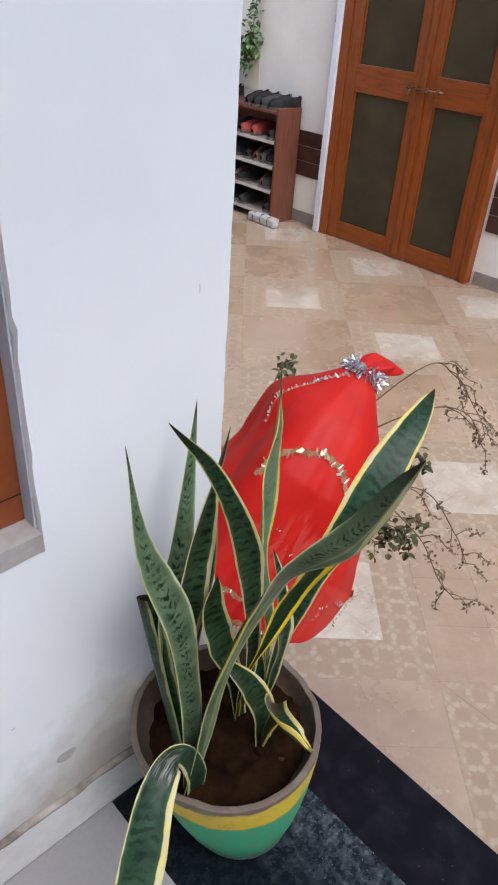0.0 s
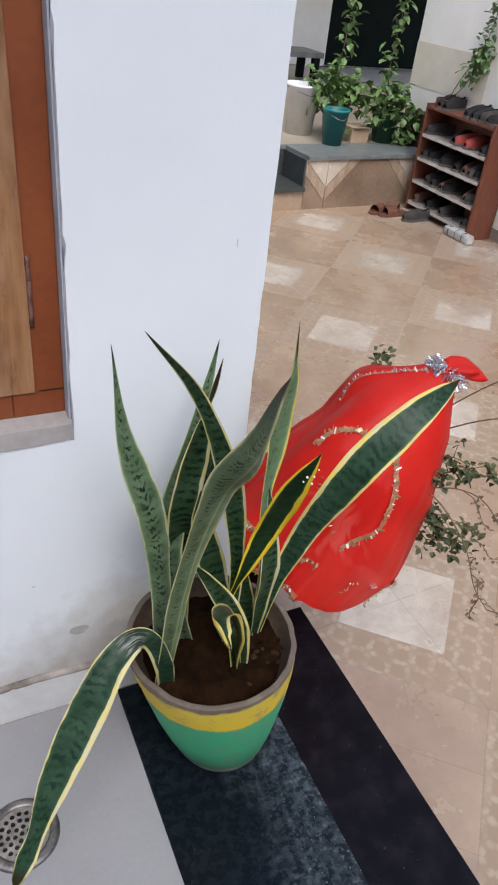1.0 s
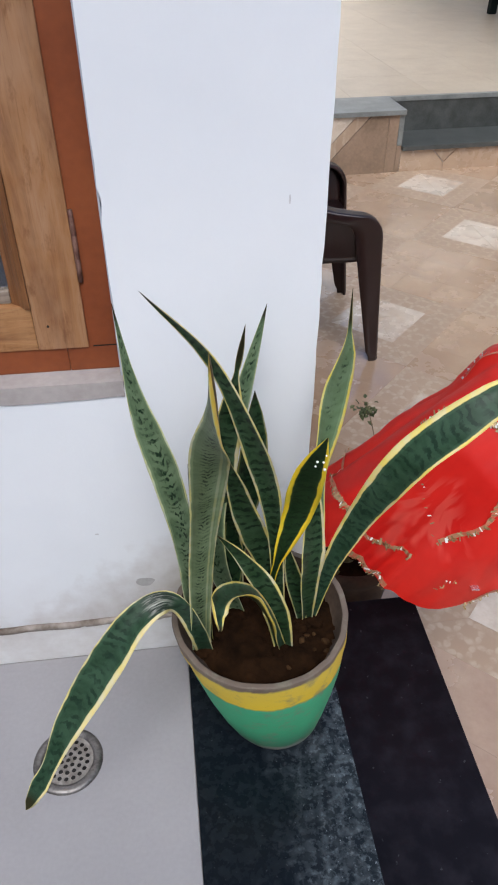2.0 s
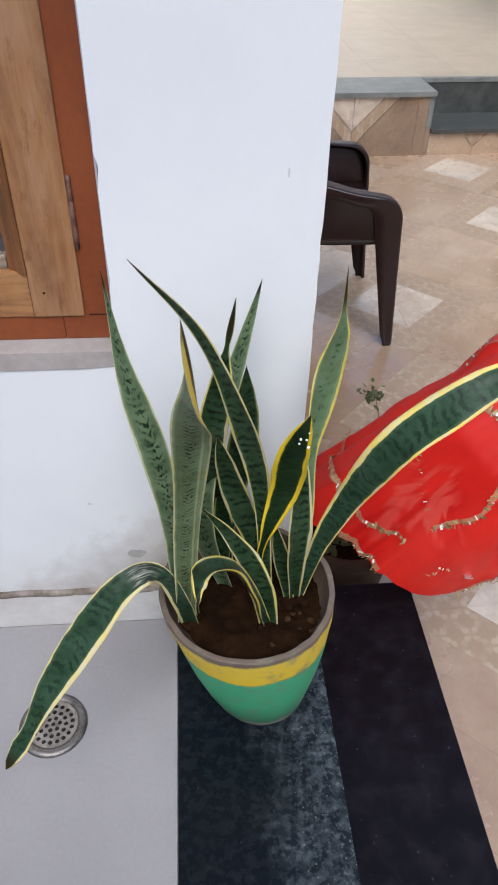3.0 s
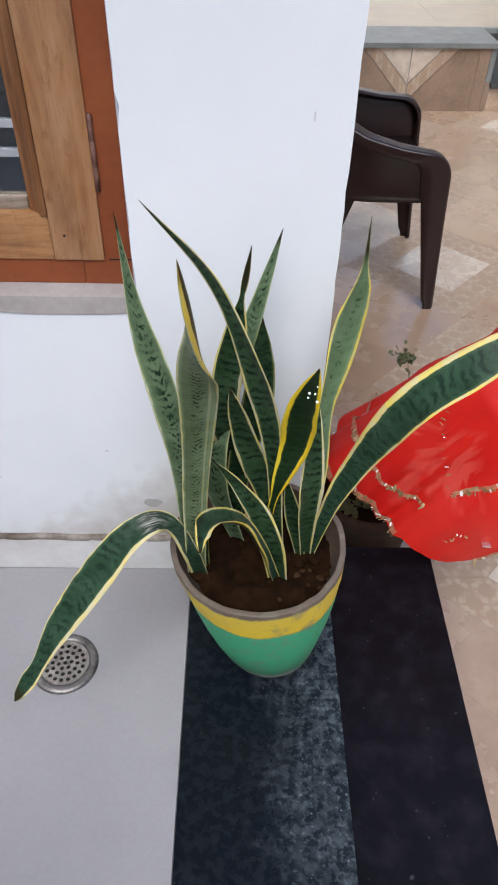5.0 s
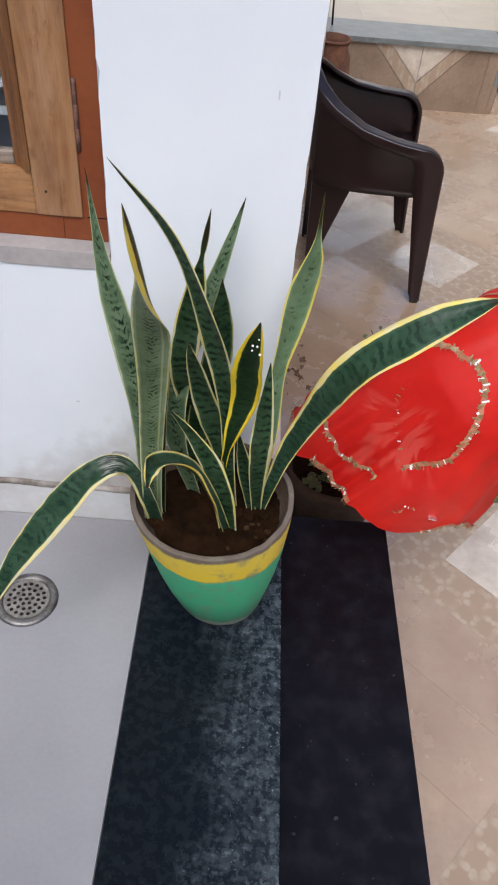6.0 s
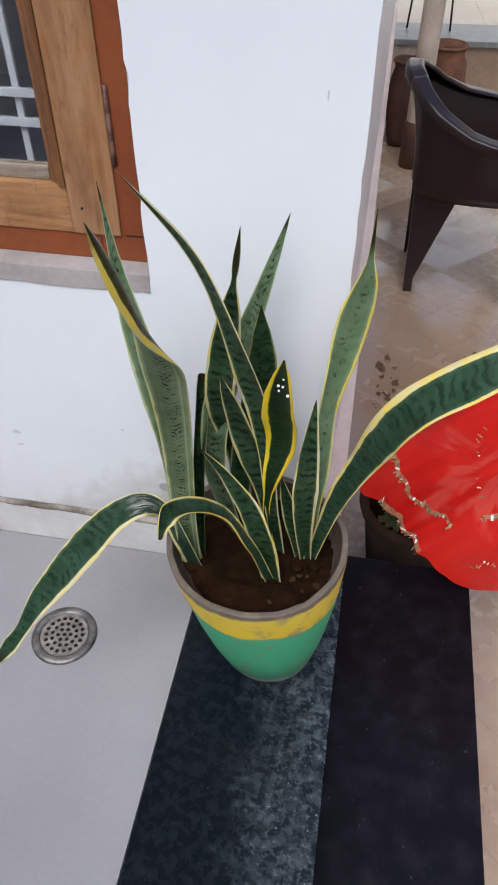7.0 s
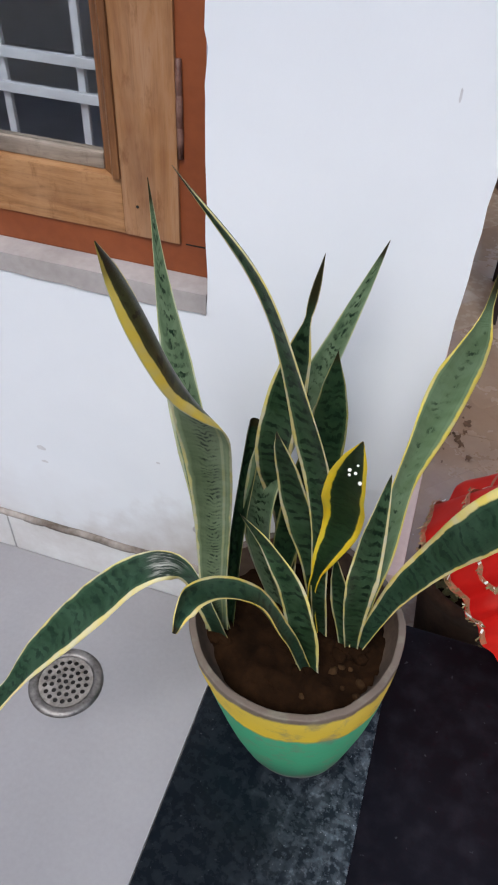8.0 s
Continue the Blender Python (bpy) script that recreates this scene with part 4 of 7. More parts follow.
FX0, FX1, FZ0, FZ1, FY = -1.447, -0.2615, 0.584, 1.79, 0.031
bm = box((-1.458, -0.0025, 0.559), (-0.2585, 0.20, 0.5835))
low_edge = [e for e in bm.edges if all(v.co.y < 0 and v.co.z < 0.57 for v in e.verts)]
bmesh.ops.subdivide_edges(bm, edges=low_edge, cuts=130)
for v in bm.verts:
    if v.co.y < 0 and v.co.z < 0.57:
        v.co.z += 0.004 * noise.noise((v.co.x * 30, 0, 0)) + 0.003 * noise.noise((v.co.x * 110, 4, 0))
part("window_sill", bm, SILLPLASTER, window, "bare grey plaster sill", smooth=False)
part("reveal_lining", box((-0.2612, 0.010, 0.584), (-0.2588, 0.20, 1.79), 0.0005), surface("grey_reveal_paint", (0.34, 0.36, 0.42), (0.46, 0.48, 0.54), 12.0, 0.8, 60.0, 0.4), window, "grey plaster reveal", smooth=False)
frame_parts = (("jamb", FX1 - 0.066, FX1, FZ0, FZ1), ("jamb", FX0, FX0 + 0.066, FZ0, FZ1), ("bottom_rail", FX0 + 0.0665, FX1 - 0.0665, FZ0, FZ0 + 0.070), ("top_rail", FX0 + 0.0665, FX1 - 0.0665, FZ1 - 0.07, FZ1))
for nm, x0, x1, z0, z1 in frame_parts:
    part(nm, box((x0, FY, z0), (x1, FY + 0.09, z1), 0.0015), REDPAINT, window, "red-brown painted frame member", smooth=False)
# butt line between jamb and bottom rail
part("joint_line", box((FX1 - 0.032, FY - 0.0006, FZ0 + 0.0355), (FX1 - 0.0005, FY + 0.002, FZ0 + 0.0370)), SHOEBLACK, window, "dark joint", smooth=False)


def casement(x0, x1, z0, z1, hinge_right):
    """A framed glazed sash, proud of the frame's rebate, with its beads and hinges."""
    y0, y1, s = FY - 0.004, FY + 0.034, 0.064
    sash = part("sash", box((x1 - s, y0, z0), (x1, y1, z1), 0.0015), TEAK, window, "weathered unpainted teak stile", smooth=False)
    part("stile", box((x0, y0, z0), (x0 + s, y1, z1), 0.0015), TEAK, sash, smooth=False)
    rail = wood("weathered_teak_rail", (0.14, 0.050, 0.016), (0.35, 0.165, 0.060), (0.47, 0.275, 0.135), 0.6, (1.2, 14, 14), 0.65)
    for a, b in ((z0, z0 + 0.062), (z1 - 0.062, z1)):
        part("rail", box((x0 + s + 0.0006, y0 + 0.001, a), (x1 - s - 0.0006, y1, b), 0.0015), rail, sash, smooth=False)
    gx0, gx1, gz0, gz1 = x0 + s, x1 - s, z0 + 0.062, z1 - 0.062
    for a, b, c, d in ((gx1 - 0.024, gx1, gz0, gz1), (gx0, gx0 + 0.024, gz0, gz1)):
        bm = bmesh.new()
        flip = 1 if a > (gx0 + gx1) / 2 else -1
        inner, outer = (a, b) if flip == 1 else (b, a)
        prof = ((outer, y0 - 0.003), (outer - flip * 0.006, y0 - 0.005), (outer - flip * 0.013, y0 + 0.005), (inner, y0 + 0.014), (inner, y0 + 0.030), (outer, y0 + 0.030))
        lo = [bm.verts.new((x, y, c)) for x, y in prof]
        hi = [bm.verts.new((x, y, d)) for x, y in prof]
        bm.faces.new(lo)
        bm.faces.new(hi[::-1])
        for i in range(6):
            bm.faces.new((lo[i], lo[(i + 1) % 6], hi[(i + 1) % 6], hi[i]))
        part("bead", bm, BEAD, sash, "dark moulded glazing bead", smooth=False)
    for c, d in ((gz0 + 0.0005, gz0 + 0.018), (gz1 - 0.018, gz1 - 0.0005)):
        part("bead", box((gx0 + 0.0245, y0 + 0.0125, c), (gx1 - 0.0245, y0 + 0.03, d), 0.003), BEAD if d > 1.2 else GREYBEAD, sash, "glazing bead", smooth=False)
    pane = part("pane", box((gx0 + 0.024, y0 + 0.018, gz0 + 0.018), (gx1 - 0.024, y0 + 0.022, gz1 - 0.018)), GLASS, sash, "clear glass pane", smooth=False)
    pane.visible_shadow = False
    hx = x1 + 0.003 if hinge_right else x0 - 0.003
    for hz in (0.712, 1.25, 1.60):
        bm = lathe([(0.0, 0.0), (0.0030, 0.001), (0.0033, 0.030), (0.0029, 0.0305), (0.0033, 0.0310), (0.0033, 0.060), (0.0029, 0.0605), (0.0033, 0.0610), (0.0030, 0.091), (0.0, 0.092)], (hx, FY - 0.0015, hz), 14)
        part("hinge", bm, HINGE, sash, "worn painted steel butt hinge")
    for nx, nz in ((x1 - 0.047, z0 + 0.0345),):
        part("screw", lathe([(0.0, 0.0), (0.0017, 0.0), (0.0017, 0.0006), (0, 0.0006)], (nx, 0, 0), 8), SHOEBLACK, sash).matrix_basis = Matrix.Translation((nx, FY - 0.0044, nz)) @ pose(0, 0, 0, 90, 0, 0) @ Matrix.Translation((-nx, 0, 0))
    return sash


casement(-0.853, -0.299, 0.6205, 1.752, True)
casement(-1.415, -0.862, 0.620, 1.752, False)
grille = thing("window_grille", (-0.86, 0.13, 0.60), "white painted steel bar grille inside the window", "grille")
for i in range(13):
    x = -1.455 + 0.0995 * i
    part("bar", box((x, 0.132, 0.585), (x + 0.0095, 0.138, 1.79), 0.001), STEEL, grille, smooth=False)
for z in (0.715, 0.752, 0.95, 1.15, 1.187, 1.40, 1.60):
    part("crossbar", box((-1.46, 0.124, z), (-0.262, 0.1315, z + 0.0105), 0.001), STEEL, grille, smooth=False)

# ---- drain ----
drain = thing("floor_drain", (-0.407, -0.204, 0.0), "round perforated steel drain cover set in the floor", "drain")
part("flange", lathe([(0.0395, 0.0002), (0.0405, 0.0035), (0.0445, 0.0055), (0.0510, 0.0048), (0.0545, 0.0020), (0.0550, 0.0002)], (-0.407, -0.204, 0), 56), CHROME, drain, "dull steel flange")


def perforated(centre, radius, holes, hole_r, z):
    """A flat disc with round holes through it."""
    bm = bmesh.new()
    loops = [[bm.verts.new((centre[0] + radius * math.cos(a * 6.28318 / 56), centre[1] + radius * math.sin(a * 6.28318 / 56), z)) for a in range(56)]]
    for hx, hy in holes:
        loops.append([bm.verts.new((centre[0] + hx + hole_r * math.cos(a * 6.28318 / 10), centre[1] + hy + hole_r * math.sin(a * 6.28318 / 10), z)) for a in range(10)])
    edges = [bm.edges.new((lp[i], lp[(i + 1) % len(lp)])) for lp in loops for i in range(len(lp))]
    bmesh.ops.triangle_fill(bm, use_beauty=True, use_dissolve=False, edges=edges)
    top = list(bm.faces)
    made = bmesh.ops.extrude_face_region(bm, geom=top)
    for v in [g for g in made["geom"] if isinstance(g, bmesh.types.BMVert)]:
        v.co.z -= 0.002
    return bm


dots = [(0.0, 0.0)] + [(r * math.cos(6.28318 * i / n + o), r * math.sin(6.28318 * i / n + o)) for r, n, o in ((0.0105, 6, 0.2), (0.0205, 12, 0.0), (0.0308, 18, 0.15)) for i in range(n)]
part("grate", perforated((-0.407, -0.204), 0.0398, dots, 0.0037, 0.0030), RUST, drain, "perforated steel grate", smooth=False)
# darkness behind the holes, put in as a flat black disc
part("cup", lathe([(0.0, 0.00045), (0.0385, 0.0005), (0.0385, 0.0008), (0.0, 0.0008)], (-0.407, -0.204, 0), 40), SHOEBLACK, drain, "flat black disc for the dark of the drain well")

# ---- potted snake plant ----
CLOD = surface("dusty_clod", (0.022, 0.011, 0.005), (0.062, 0.033, 0.014), 40.0, 0.95, 120.0, 0.5, spec=0.08)
PX, PY = -0.090, -0.136        # middle of the rim; the pot leans, its foot stands off to the side
FOOT = Vector((0.025, -0.020))
plant = thing("potted_snake_plant", (PX + FOOT.x, PY + FOOT.y, 0.0), "variegated snake plant in a green and yellow painted cement pot", "potted plant")
profile = [(0.0, 0.004), (0.066, 0.004), (0.070, 0.0), (0.076, 0.003), (0.0775, 0.010), (0.083, 0.020), (0.0950, 0.060), (0.1070, 0.110), (0.1165, 0.160), (0.1224, 0.200), (0.1250, 0.216), (0.1262, 0.228), (0.1268, 0.238), (0.1268, 0.2450), (0.1266, 0.2456), (0.1258, 0.2462), (0.1252, 0.2463), (0.1198, 0.2461), (0.1192, 0.2460), (0.1184, 0.2452), (0.1182, 0.2444), (0.1140, 0.2300), (0.1080, 0.2150), (0.100, 0.200), (0.0, 0.198)]
bm = lathe([(r * (0.965 + 0.078 * z / 0.246), z) for r, z in profile], (PX, PY, 0), 72)
for v in bm.verts:
    a = math.atan2(v.co.y - PY, v.co.x - PX)
    k = 1 + 0.014 * noise.noise((math.cos(a) * 1.5, math.sin(a) * 1.5, v.co.z * 9)) + 0.010 * noise.noise((math.cos(a) * 6, math.sin(a) * 6, v.co.z * 30))
    v.co.x, v.co.y = PX + (v.co.x - PX) * k, PY + (v.co.y - PY) * k
    if v.co.z > 0.2:
        v.co.z += 0.004 * noise.noise((math.cos(a) * 3, math.sin(a) * 3, 2)) + 0.0025 * noise.noise((math.cos(a) * 11, math.sin(a) * 11, 5))
for f in bm.faces:
    c = f.calc_center_median()
    if 0.19 < c.z < 0.2445 and math.hypot(c.x - PX, c.y - PY) < 0.1220 + (c.z - 0.2) * 0.12:
        f.material_index = 1
for v in bm.verts:
    lean = 1 - min(1.0, v.co.z / 0.24)
    v.co.x += FOOT.x * lean
    v.co.y += FOOT.y * lean
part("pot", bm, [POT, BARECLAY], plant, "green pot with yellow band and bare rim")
bm = bmesh.new()
bmesh.ops.create_grid(bm, x_segments=44, y_segments=44, size=0.118)
bmesh.ops.delete(bm, geom=[v for v in bm.verts if v.co.length > 0.1165], context="VERTS")
for v in bm.verts:
    r = Vector((v.co.x, v.co.y, 0)).length
    v.co.z = 0.211 + 0.010 * noise.noise(v.co * 22) + 0.005 * noise.noise(v.co * 70) + 0.006 * (1 - r / 0.11)
    v.co.x += PX
    v.co.y += PY
part("soil", bm, SOIL, plant, "dark brown soil")
for x, y, r in [(-0.012 + 0.020 * math.sin(2.4 * k), -0.180 + 0.017 * math.cos(3.7 * k), 0.003 + 0.0012 * (k % 4)) for k in range(7)] + [(-0.058, -0.214, 0.005), (-0.13, -0.222, 0.004)]:
    bm = bmesh.new()
    bmesh.ops.create_icosphere(bm, subdivisions=2, radius=r)
    for v in bm.verts:
        v.co *= 1 + 0.6 * noise.noise(v.co * 200 + Vector((x * 900, y * 900, 0)))
        v.co.z *= 0.55
        v.co += Vector((x, y, 0.2105))
    part("clod", bm, CLOD, plant, "pale clod of earth")

PROFILE = ((0.0, 0.42), (0.12, 0.56), (0.3, 0.80), (0.5, 1.0), (0.66, 0.98), (0.8, 0.78), (0.9, 0.48), (0.955, 0.22), (0.98, 0.09), (1.0, 0.012))


def along(table, x):
    for (a, p), (b, q) in zip(table, table[1:]):
        if x <= b:
            u = (x - a) / (b - a)
            return p + (q - p) * u
    return table[-1][1]


def blade(points, width, normals, cup=0.10, wave=0.02, table=PROFILE, rows=56, cols=8, thick=0.0016, seed=0, fold=0.0, two=False, tip=0.955):
    """A thick strap leaf along a spine; normals turn from base to tip; cup is how far the edges rise."""
    line = spline(points, rows)
    bm = bmesh.new()
    uv = bm.loops.layers.uv.new("UVMap")
    length, where = 0.0, {}
    grid = []
    for k, p in enumerate(line):
        f = k / (rows - 1)
        if k:
            length += (p - line[k - 1]).length
        d = (line[min(k + 1, rows - 1)] - line[max(k - 1, 0)]).normalized()
        s = f * (len(normals) - 1)
        i = min(int(s), len(normals) - 2) if len(normals) > 1 else 0
        nrm = Vector(normals[i]).lerp(Vector(normals[min(i + 1, len(normals) - 1)]), s - i)
        nrm = (nrm - d * nrm.dot(d)).normalized()
        side = d.cross(nrm)
        w = width * along(table, f)
        row = []
        for j in range(cols + 1):
            u = j / cols
            q = 2 * u - 1
            edge = wave * width * q * abs(q) * math.sin(f * 17 + seed + (2.0 if q > 0 else 0)) * min(1, f * 4)
            h = (cup * (q * q) + fold * abs(q)) * w + edge * w / max(width, 1e-6)
            shrink = 1 - 0.35 * min(1.0, (cup + fold) * abs(q)) ** 2
            base = p + side * (q * w * 0.5 * shrink) + nrm * h
            t = thick * (1 - 0.75 * q * q) * min(1, w / (0.4 * width))
            row.append((base + nrm * t, base - nrm * t))
        grid.append([[bm.verts.new(a) for a, _ in row], [bm.verts.new(b) for _, b in row]])
        for layer in grid[-1]:
            for j, v in enumerate(layer):
                where[v] = (j / cols, length + max(0.0, (f - tip) / (1 - tip)) * 10)
    for g, h in zip(grid, grid[1:]):
        for j in range(cols):
            bm.faces.new((g[0][j], g[0][j + 1], h[0][j + 1], h[0][j]))
            bm.faces.new((g[1][j + 1], g[1][j], h[1][j], h[1][j + 1])).material_index = 1 if two else 0
        for j in (0, cols):
            bm.faces.new((g[0][j], h[0][j], h[1][j], g[1][j]))
    for f in bm.faces:
        for lp in f.loops:
            lp[uv].uv = where[lp.vert]
    return bm


BASES = []


def leaf(points, width, normals, material, label="", back=None, **more):
    BASES.append(points[0])
    return part("leaf", blade(points, width, normals, two=back is not None, **more), [material] + ([back] if back else []), plant, label)


# slim upright leaf by the wall
leaf([(-0.175, -0.158, 0.205), (-0.187, -0.170, 0.320), (-0.193, -0.175, 0.434), (-0.206, -0.168, 0.546), (-0.234, -0.153, 0.658), (-0.247, -0.151, 0.774)], 0.036, [(-0.1, -1, 0.3), (-0.15, -1, 0.35), (0.1, -1, 0.3)], LEAFMOTTLED, "mottled grey-green leaf with thin pale margin", seed=1, cup=0.20, wave=0.09, table=((0.0, 0.58), (0.25, 0.68), (0.45, 0.78), (0.56, 0.95), (0.65, 1.0), (0.73, 0.86), (0.80, 0.56), (0.87, 0.30), (0.93, 0.15), (1.0, 0.015)))
# long leaf leaning to the window
leaf([(-0.058, -0.125, 0.205), (-0.067, -0.146, 0.317), (-0.074, -0.155, 0.420), (-0.087, -0.155, 0.522), (-0.115, -0.162, 0.622), (-0.156, -0.159, 0.715), (-0.218, -0.172, 0.796)], 0.034, [(0.0, -1, 0.2), (-0.1, -1, 0.4), (-0.35, -0.95, 0.2), (-0.42, -0.72, -0.30), (-0.25, -0.65, -0.5)], LEAF, "dark green leaf with yellow margin", seed=2, cup=0.16, wave=0.08, table=((0.0, 0.5), (0.2, 0.55), (0.36, 0.62), (0.46, 0.85), (0.58, 1.0), (0.68, 0.80), (0.76, 0.60), (0.82, 0.50), (0.88, 0.38), (0.95, 0.2), (1.0, 0.02)))
# big front leaf that twists over near the tip
leaf([(-0.183, -0.164, 0.205), (-0.181, -0.184, 0.331), (-0.176, -0.200, 0.443), (-0.169, -0.224, 0.554), (-0.163, -0.264, 0.658), (-0.159, -0.327, 0.751), (-0.166, -0.375, 0.849)], 0.042, [(0.25, -1, 0.2)] * 3 + [(0.25, -1, 0.3), (0.22, -1, 0.4), (0.15, -1, 0.5), (-0.35, -0.95, 0.5), (-0.95, -0.28, 0.32), (-1.0, 0.10, 0.15)], LEAFPALE, "broad twisting silvery green leaf", LEAFBACK, seed=3, cup=0.15, wave=0.05, table=((0.0, 0.66), (0.08, 0.69), (0.25, 0.76), (0.46, 0.87), (0.60, 0.98), (0.67, 1.0), (0.73, 0.92), (0.79, 0.74), (0.86, 0.52), (0.92, 0.42), (0.96, 0.28), (1.0, 0.02)))
# rolled dark leaf behind it
leaf([(-0.173, -0.150, 0.205), (-0.180, -0.111, 0.347), (-0.179, -0.062, 0.482)], 0.026, [(0.3, -1, 0.2), (0.4, -1, 0.2)], LEAFDEEP, "dark rolled leaf", seed=4, cup=0.9, table=((0, 0.6), (0.3, 0.8), (0.7, 0.9), (0.95, 0.95), (1, 0.8)))
# group at the back
leaf([(-0.116, -0.073, 0.205), (-0.126, -0.078, 0.353), (-0.141, -0.109, 0.483), (-0.128, -0.116, 0.606), (-0.111, -0.133, 0.731)], 0.042, [(-0.2, -1, 0.2), (-0.2, -1, 0.3), (0.2, -1, 0.2)], LEAF, "green leaf with thin dark tip", seed=5, cup=0.2, table=((0.0, 0.45), (0.3, 0.85), (0.5, 1.0), (0.70, 0.88), (0.79, 0.58), (0.845, 0.24), (0.865, 0.12), (0.90, 0.20), (0.94, 0.17), (1.0, 0.012)), tip=0.86)
leaf([(-0.118, -0.105, 0.205), (-0.152, -0.104, 0.342), (-0.148, -0.086, 0.464), (-0.110, -0.060, 0.579), (-0.073, -0.036, 0.702)], 0.042, [(-0.4, -1, 0.2), (-0.2, -1, 0.2), (0.2, -1, 0.3)], LEAFMOTTLED, "green leaf leaning to the wall corner", seed=6, cup=0.2, table=((0.0, 0.5), (0.25, 0.85), (0.45, 1.0), (0.6, 0.9), (0.78, 0.55), (0.9, 0.3), (0.96, 0.14), (1.0, 0.012)))
leaf([(-0.130, -0.088, 0.205), (-0.120, -0.081, 0.352), (-0.097, -0.080, 0.488), (-0.095, -0.095, 0.618)], 0.044, [(0.1, -1, 0.2), (0.2, -1, 0.3)], LEAFDEEP, "dark green leaf at the back", seed=7, cup=0.12)
# tall leaf by the corner
leaf([(-0.014, -0.122, 0.205), (-0.015, -0.128, 0.317), (-0.010, -0.116, 0.401), (-0.009, -0.097, 0.484), (0.003, -0.084, 0.567), (0.018, -0.079, 0.651), (0.021, -0.073, 0.736)], 0.041, [(0.35, -1, 0.2), (0.4, -1, 0.3), (0.45, -1, 0.3)], LEAFLIGHT, "tall silvery leaf with yellow margin", seed=8, cup=0.17, wave=0.14, table=((0.0, 0.35), (0.3, 0.55), (0.5, 0.64), (0.60, 0.78), (0.70, 0.96), (0.77, 1.0), (0.83, 0.74), (0.865, 0.38), (0.89, 0.20), (0.94, 0.10), (1.0, 0.012)), tip=0.87)
leaf([(-0.017, -0.134, 0.205), (-0.023, -0.151, 0.299), (-0.025, -0.160, 0.381), (-0.024, -0.150, 0.455), (-0.022, -0.128, 0.515)], 0.034, [(0.1, -1, 0.2), (0.2, -1, 0.3)], LEAF, "narrow green leaf", seed=9, cup=0.20, wave=0.06, table=((0.0, 0.45), (0.2, 0.66), (0.36, 0.86), (0.54, 1.0), (0.72, 0.78), (0.88, 0.40), (0.96, 0.16), (1.0, 0.02)))
leaf([(-0.024, -0.136, 0.205), (-0.034, -0.137, 0.271), (-0.046, -0.141, 0.336), (-0.057, -0.151, 0.400)], 0.026, [(-0.2, -1, 0.3), (-0.2, -1, 0.3)], LEAF, "short green leaf", seed=10, cup=0.14, table=((0.0, 0.5), (0.38, 0.95), (0.55, 1.0), (0.75, 0.7), (0.92, 0.28), (1.0, 0.02)))
# boat-shaped leaf with the bright yellow rim
leaf([(-0.064, -0.130, 0.205), (-0.076, -0.145, 0.310), (-0.069, -0.167, 0.404), (-0.054, -0.189, 0.498), (-0.052, -0.224, 0.588), (-0.046, -0.267, 0.675)], 0.041, [(0.0, -1, 0.2), (0.0, -1, 0.2), (-0.15, -0.8, 0.7), (-0.12, -0.9, 0.5)], LEAFDARK, "deep green boat-shaped leaf with bright yellow rim", seed=11, cup=0.17, wave=0.06, tip=0.998, table=((0.0, 0.22), (0.2, 0.22), (0.34, 0.28), (0.44, 0.56), (0.58, 0.88), (0.73, 1.0), (0.84, 0.82), (0.93, 0.46), (1.0, 0.03)))
leaf([(-0.060, -0.178, 0.205), (-0.072, -0.184, 0.291), (-0.091, -0.178, 0.353), (-0.121, -0.174, 0.410), (-0.154, -0.184, 0.466)], 0.036, [(-0.1, -1, 0.3), (-0.2, -1, 0.4), (-0.3, -1, 0.5)], LEAF, "small front leaf with pale margin", seed=12, cup=0.14, wave=0.06, table=((0.0, 0.75), (0.15, 0.9), (0.29, 1.0), (0.49, 0.94), (0.64, 0.72), (0.83, 0.40), (0.93, 0.18), (1.0, 0.02)))
leaf([(-0.057, -0.130, 0.205), (-0.072, -0.129, 0.301), (-0.094, -0.122, 0.384), (-0.117, -0.126, 0.468), (-0.133, -0.148, 0.552)], 0.041, [(-0.2, -1, 0.2), (-0.3, -1, 0.3)], LEAF, "banded green leaf", seed=13, cup=0.13, wave=0.05, table=((0.0, 0.45), (0.36, 0.68), (0.51, 0.98), (0.66, 0.92), (0.83, 0.66), (0.93, 0.35), (1.0, 0.03)))
# long leaf reaching over the step
leaf([(-0.013, -0.132, 0.205), (0.012, -0.131, 0.327), (0.035, -0.140, 0.410), (0.061, -0.158, 0.491), (0.103, -0.169, 0.565), (0.168, -0.165, 0.620), (0.250, -0.146, 0.656)], 0.053, [(-0.2, -1, 0.3), (-0.35, -0.85, 0.6), (-0.4, -0.6, 0.8), (-0.3, -0.6, 0.8)], LEAFBROAD, "broad arching leaf with cream margin", seed=14, cup=0.14, wave=0.13, table=((0.0, 0.30), (0.08, 0.36), (0.22, 0.54), (0.37, 0.69), (0.51, 0.86), (0.64, 0.99), (0.75, 1.0), (0.86, 0.78), (0.94, 0.44), (1.0, 0.02)))
# curled leaf
leaf([(-0.064, -0.178, 0.205), (-0.080, -0.198, 0.277), (-0.093, -0.220, 0.340), (-0.118, -0.238, 0.408), (-0.150, -0.268, 0.450), (-0.166, -0.304, 0.472), (-0.164, -0.330, 0.470)], 0.026, [(0.3, -0.7, 0.5), (0.4, -0.4, 0.8), (0.5, -0.1, 0.85), (0.5, 0.3, 0.8), (0.6, 0.5, 0.6), (0.6, -0.8, 0.3)], LEAFBROAD, "small leaf curled at its end", LEAFBACK, seed=15, cup=0.35, table=((0, 0.5), (0.3, 0.7), (0.6, 1.0), (0.85, 0.9), (1, 0.2)))
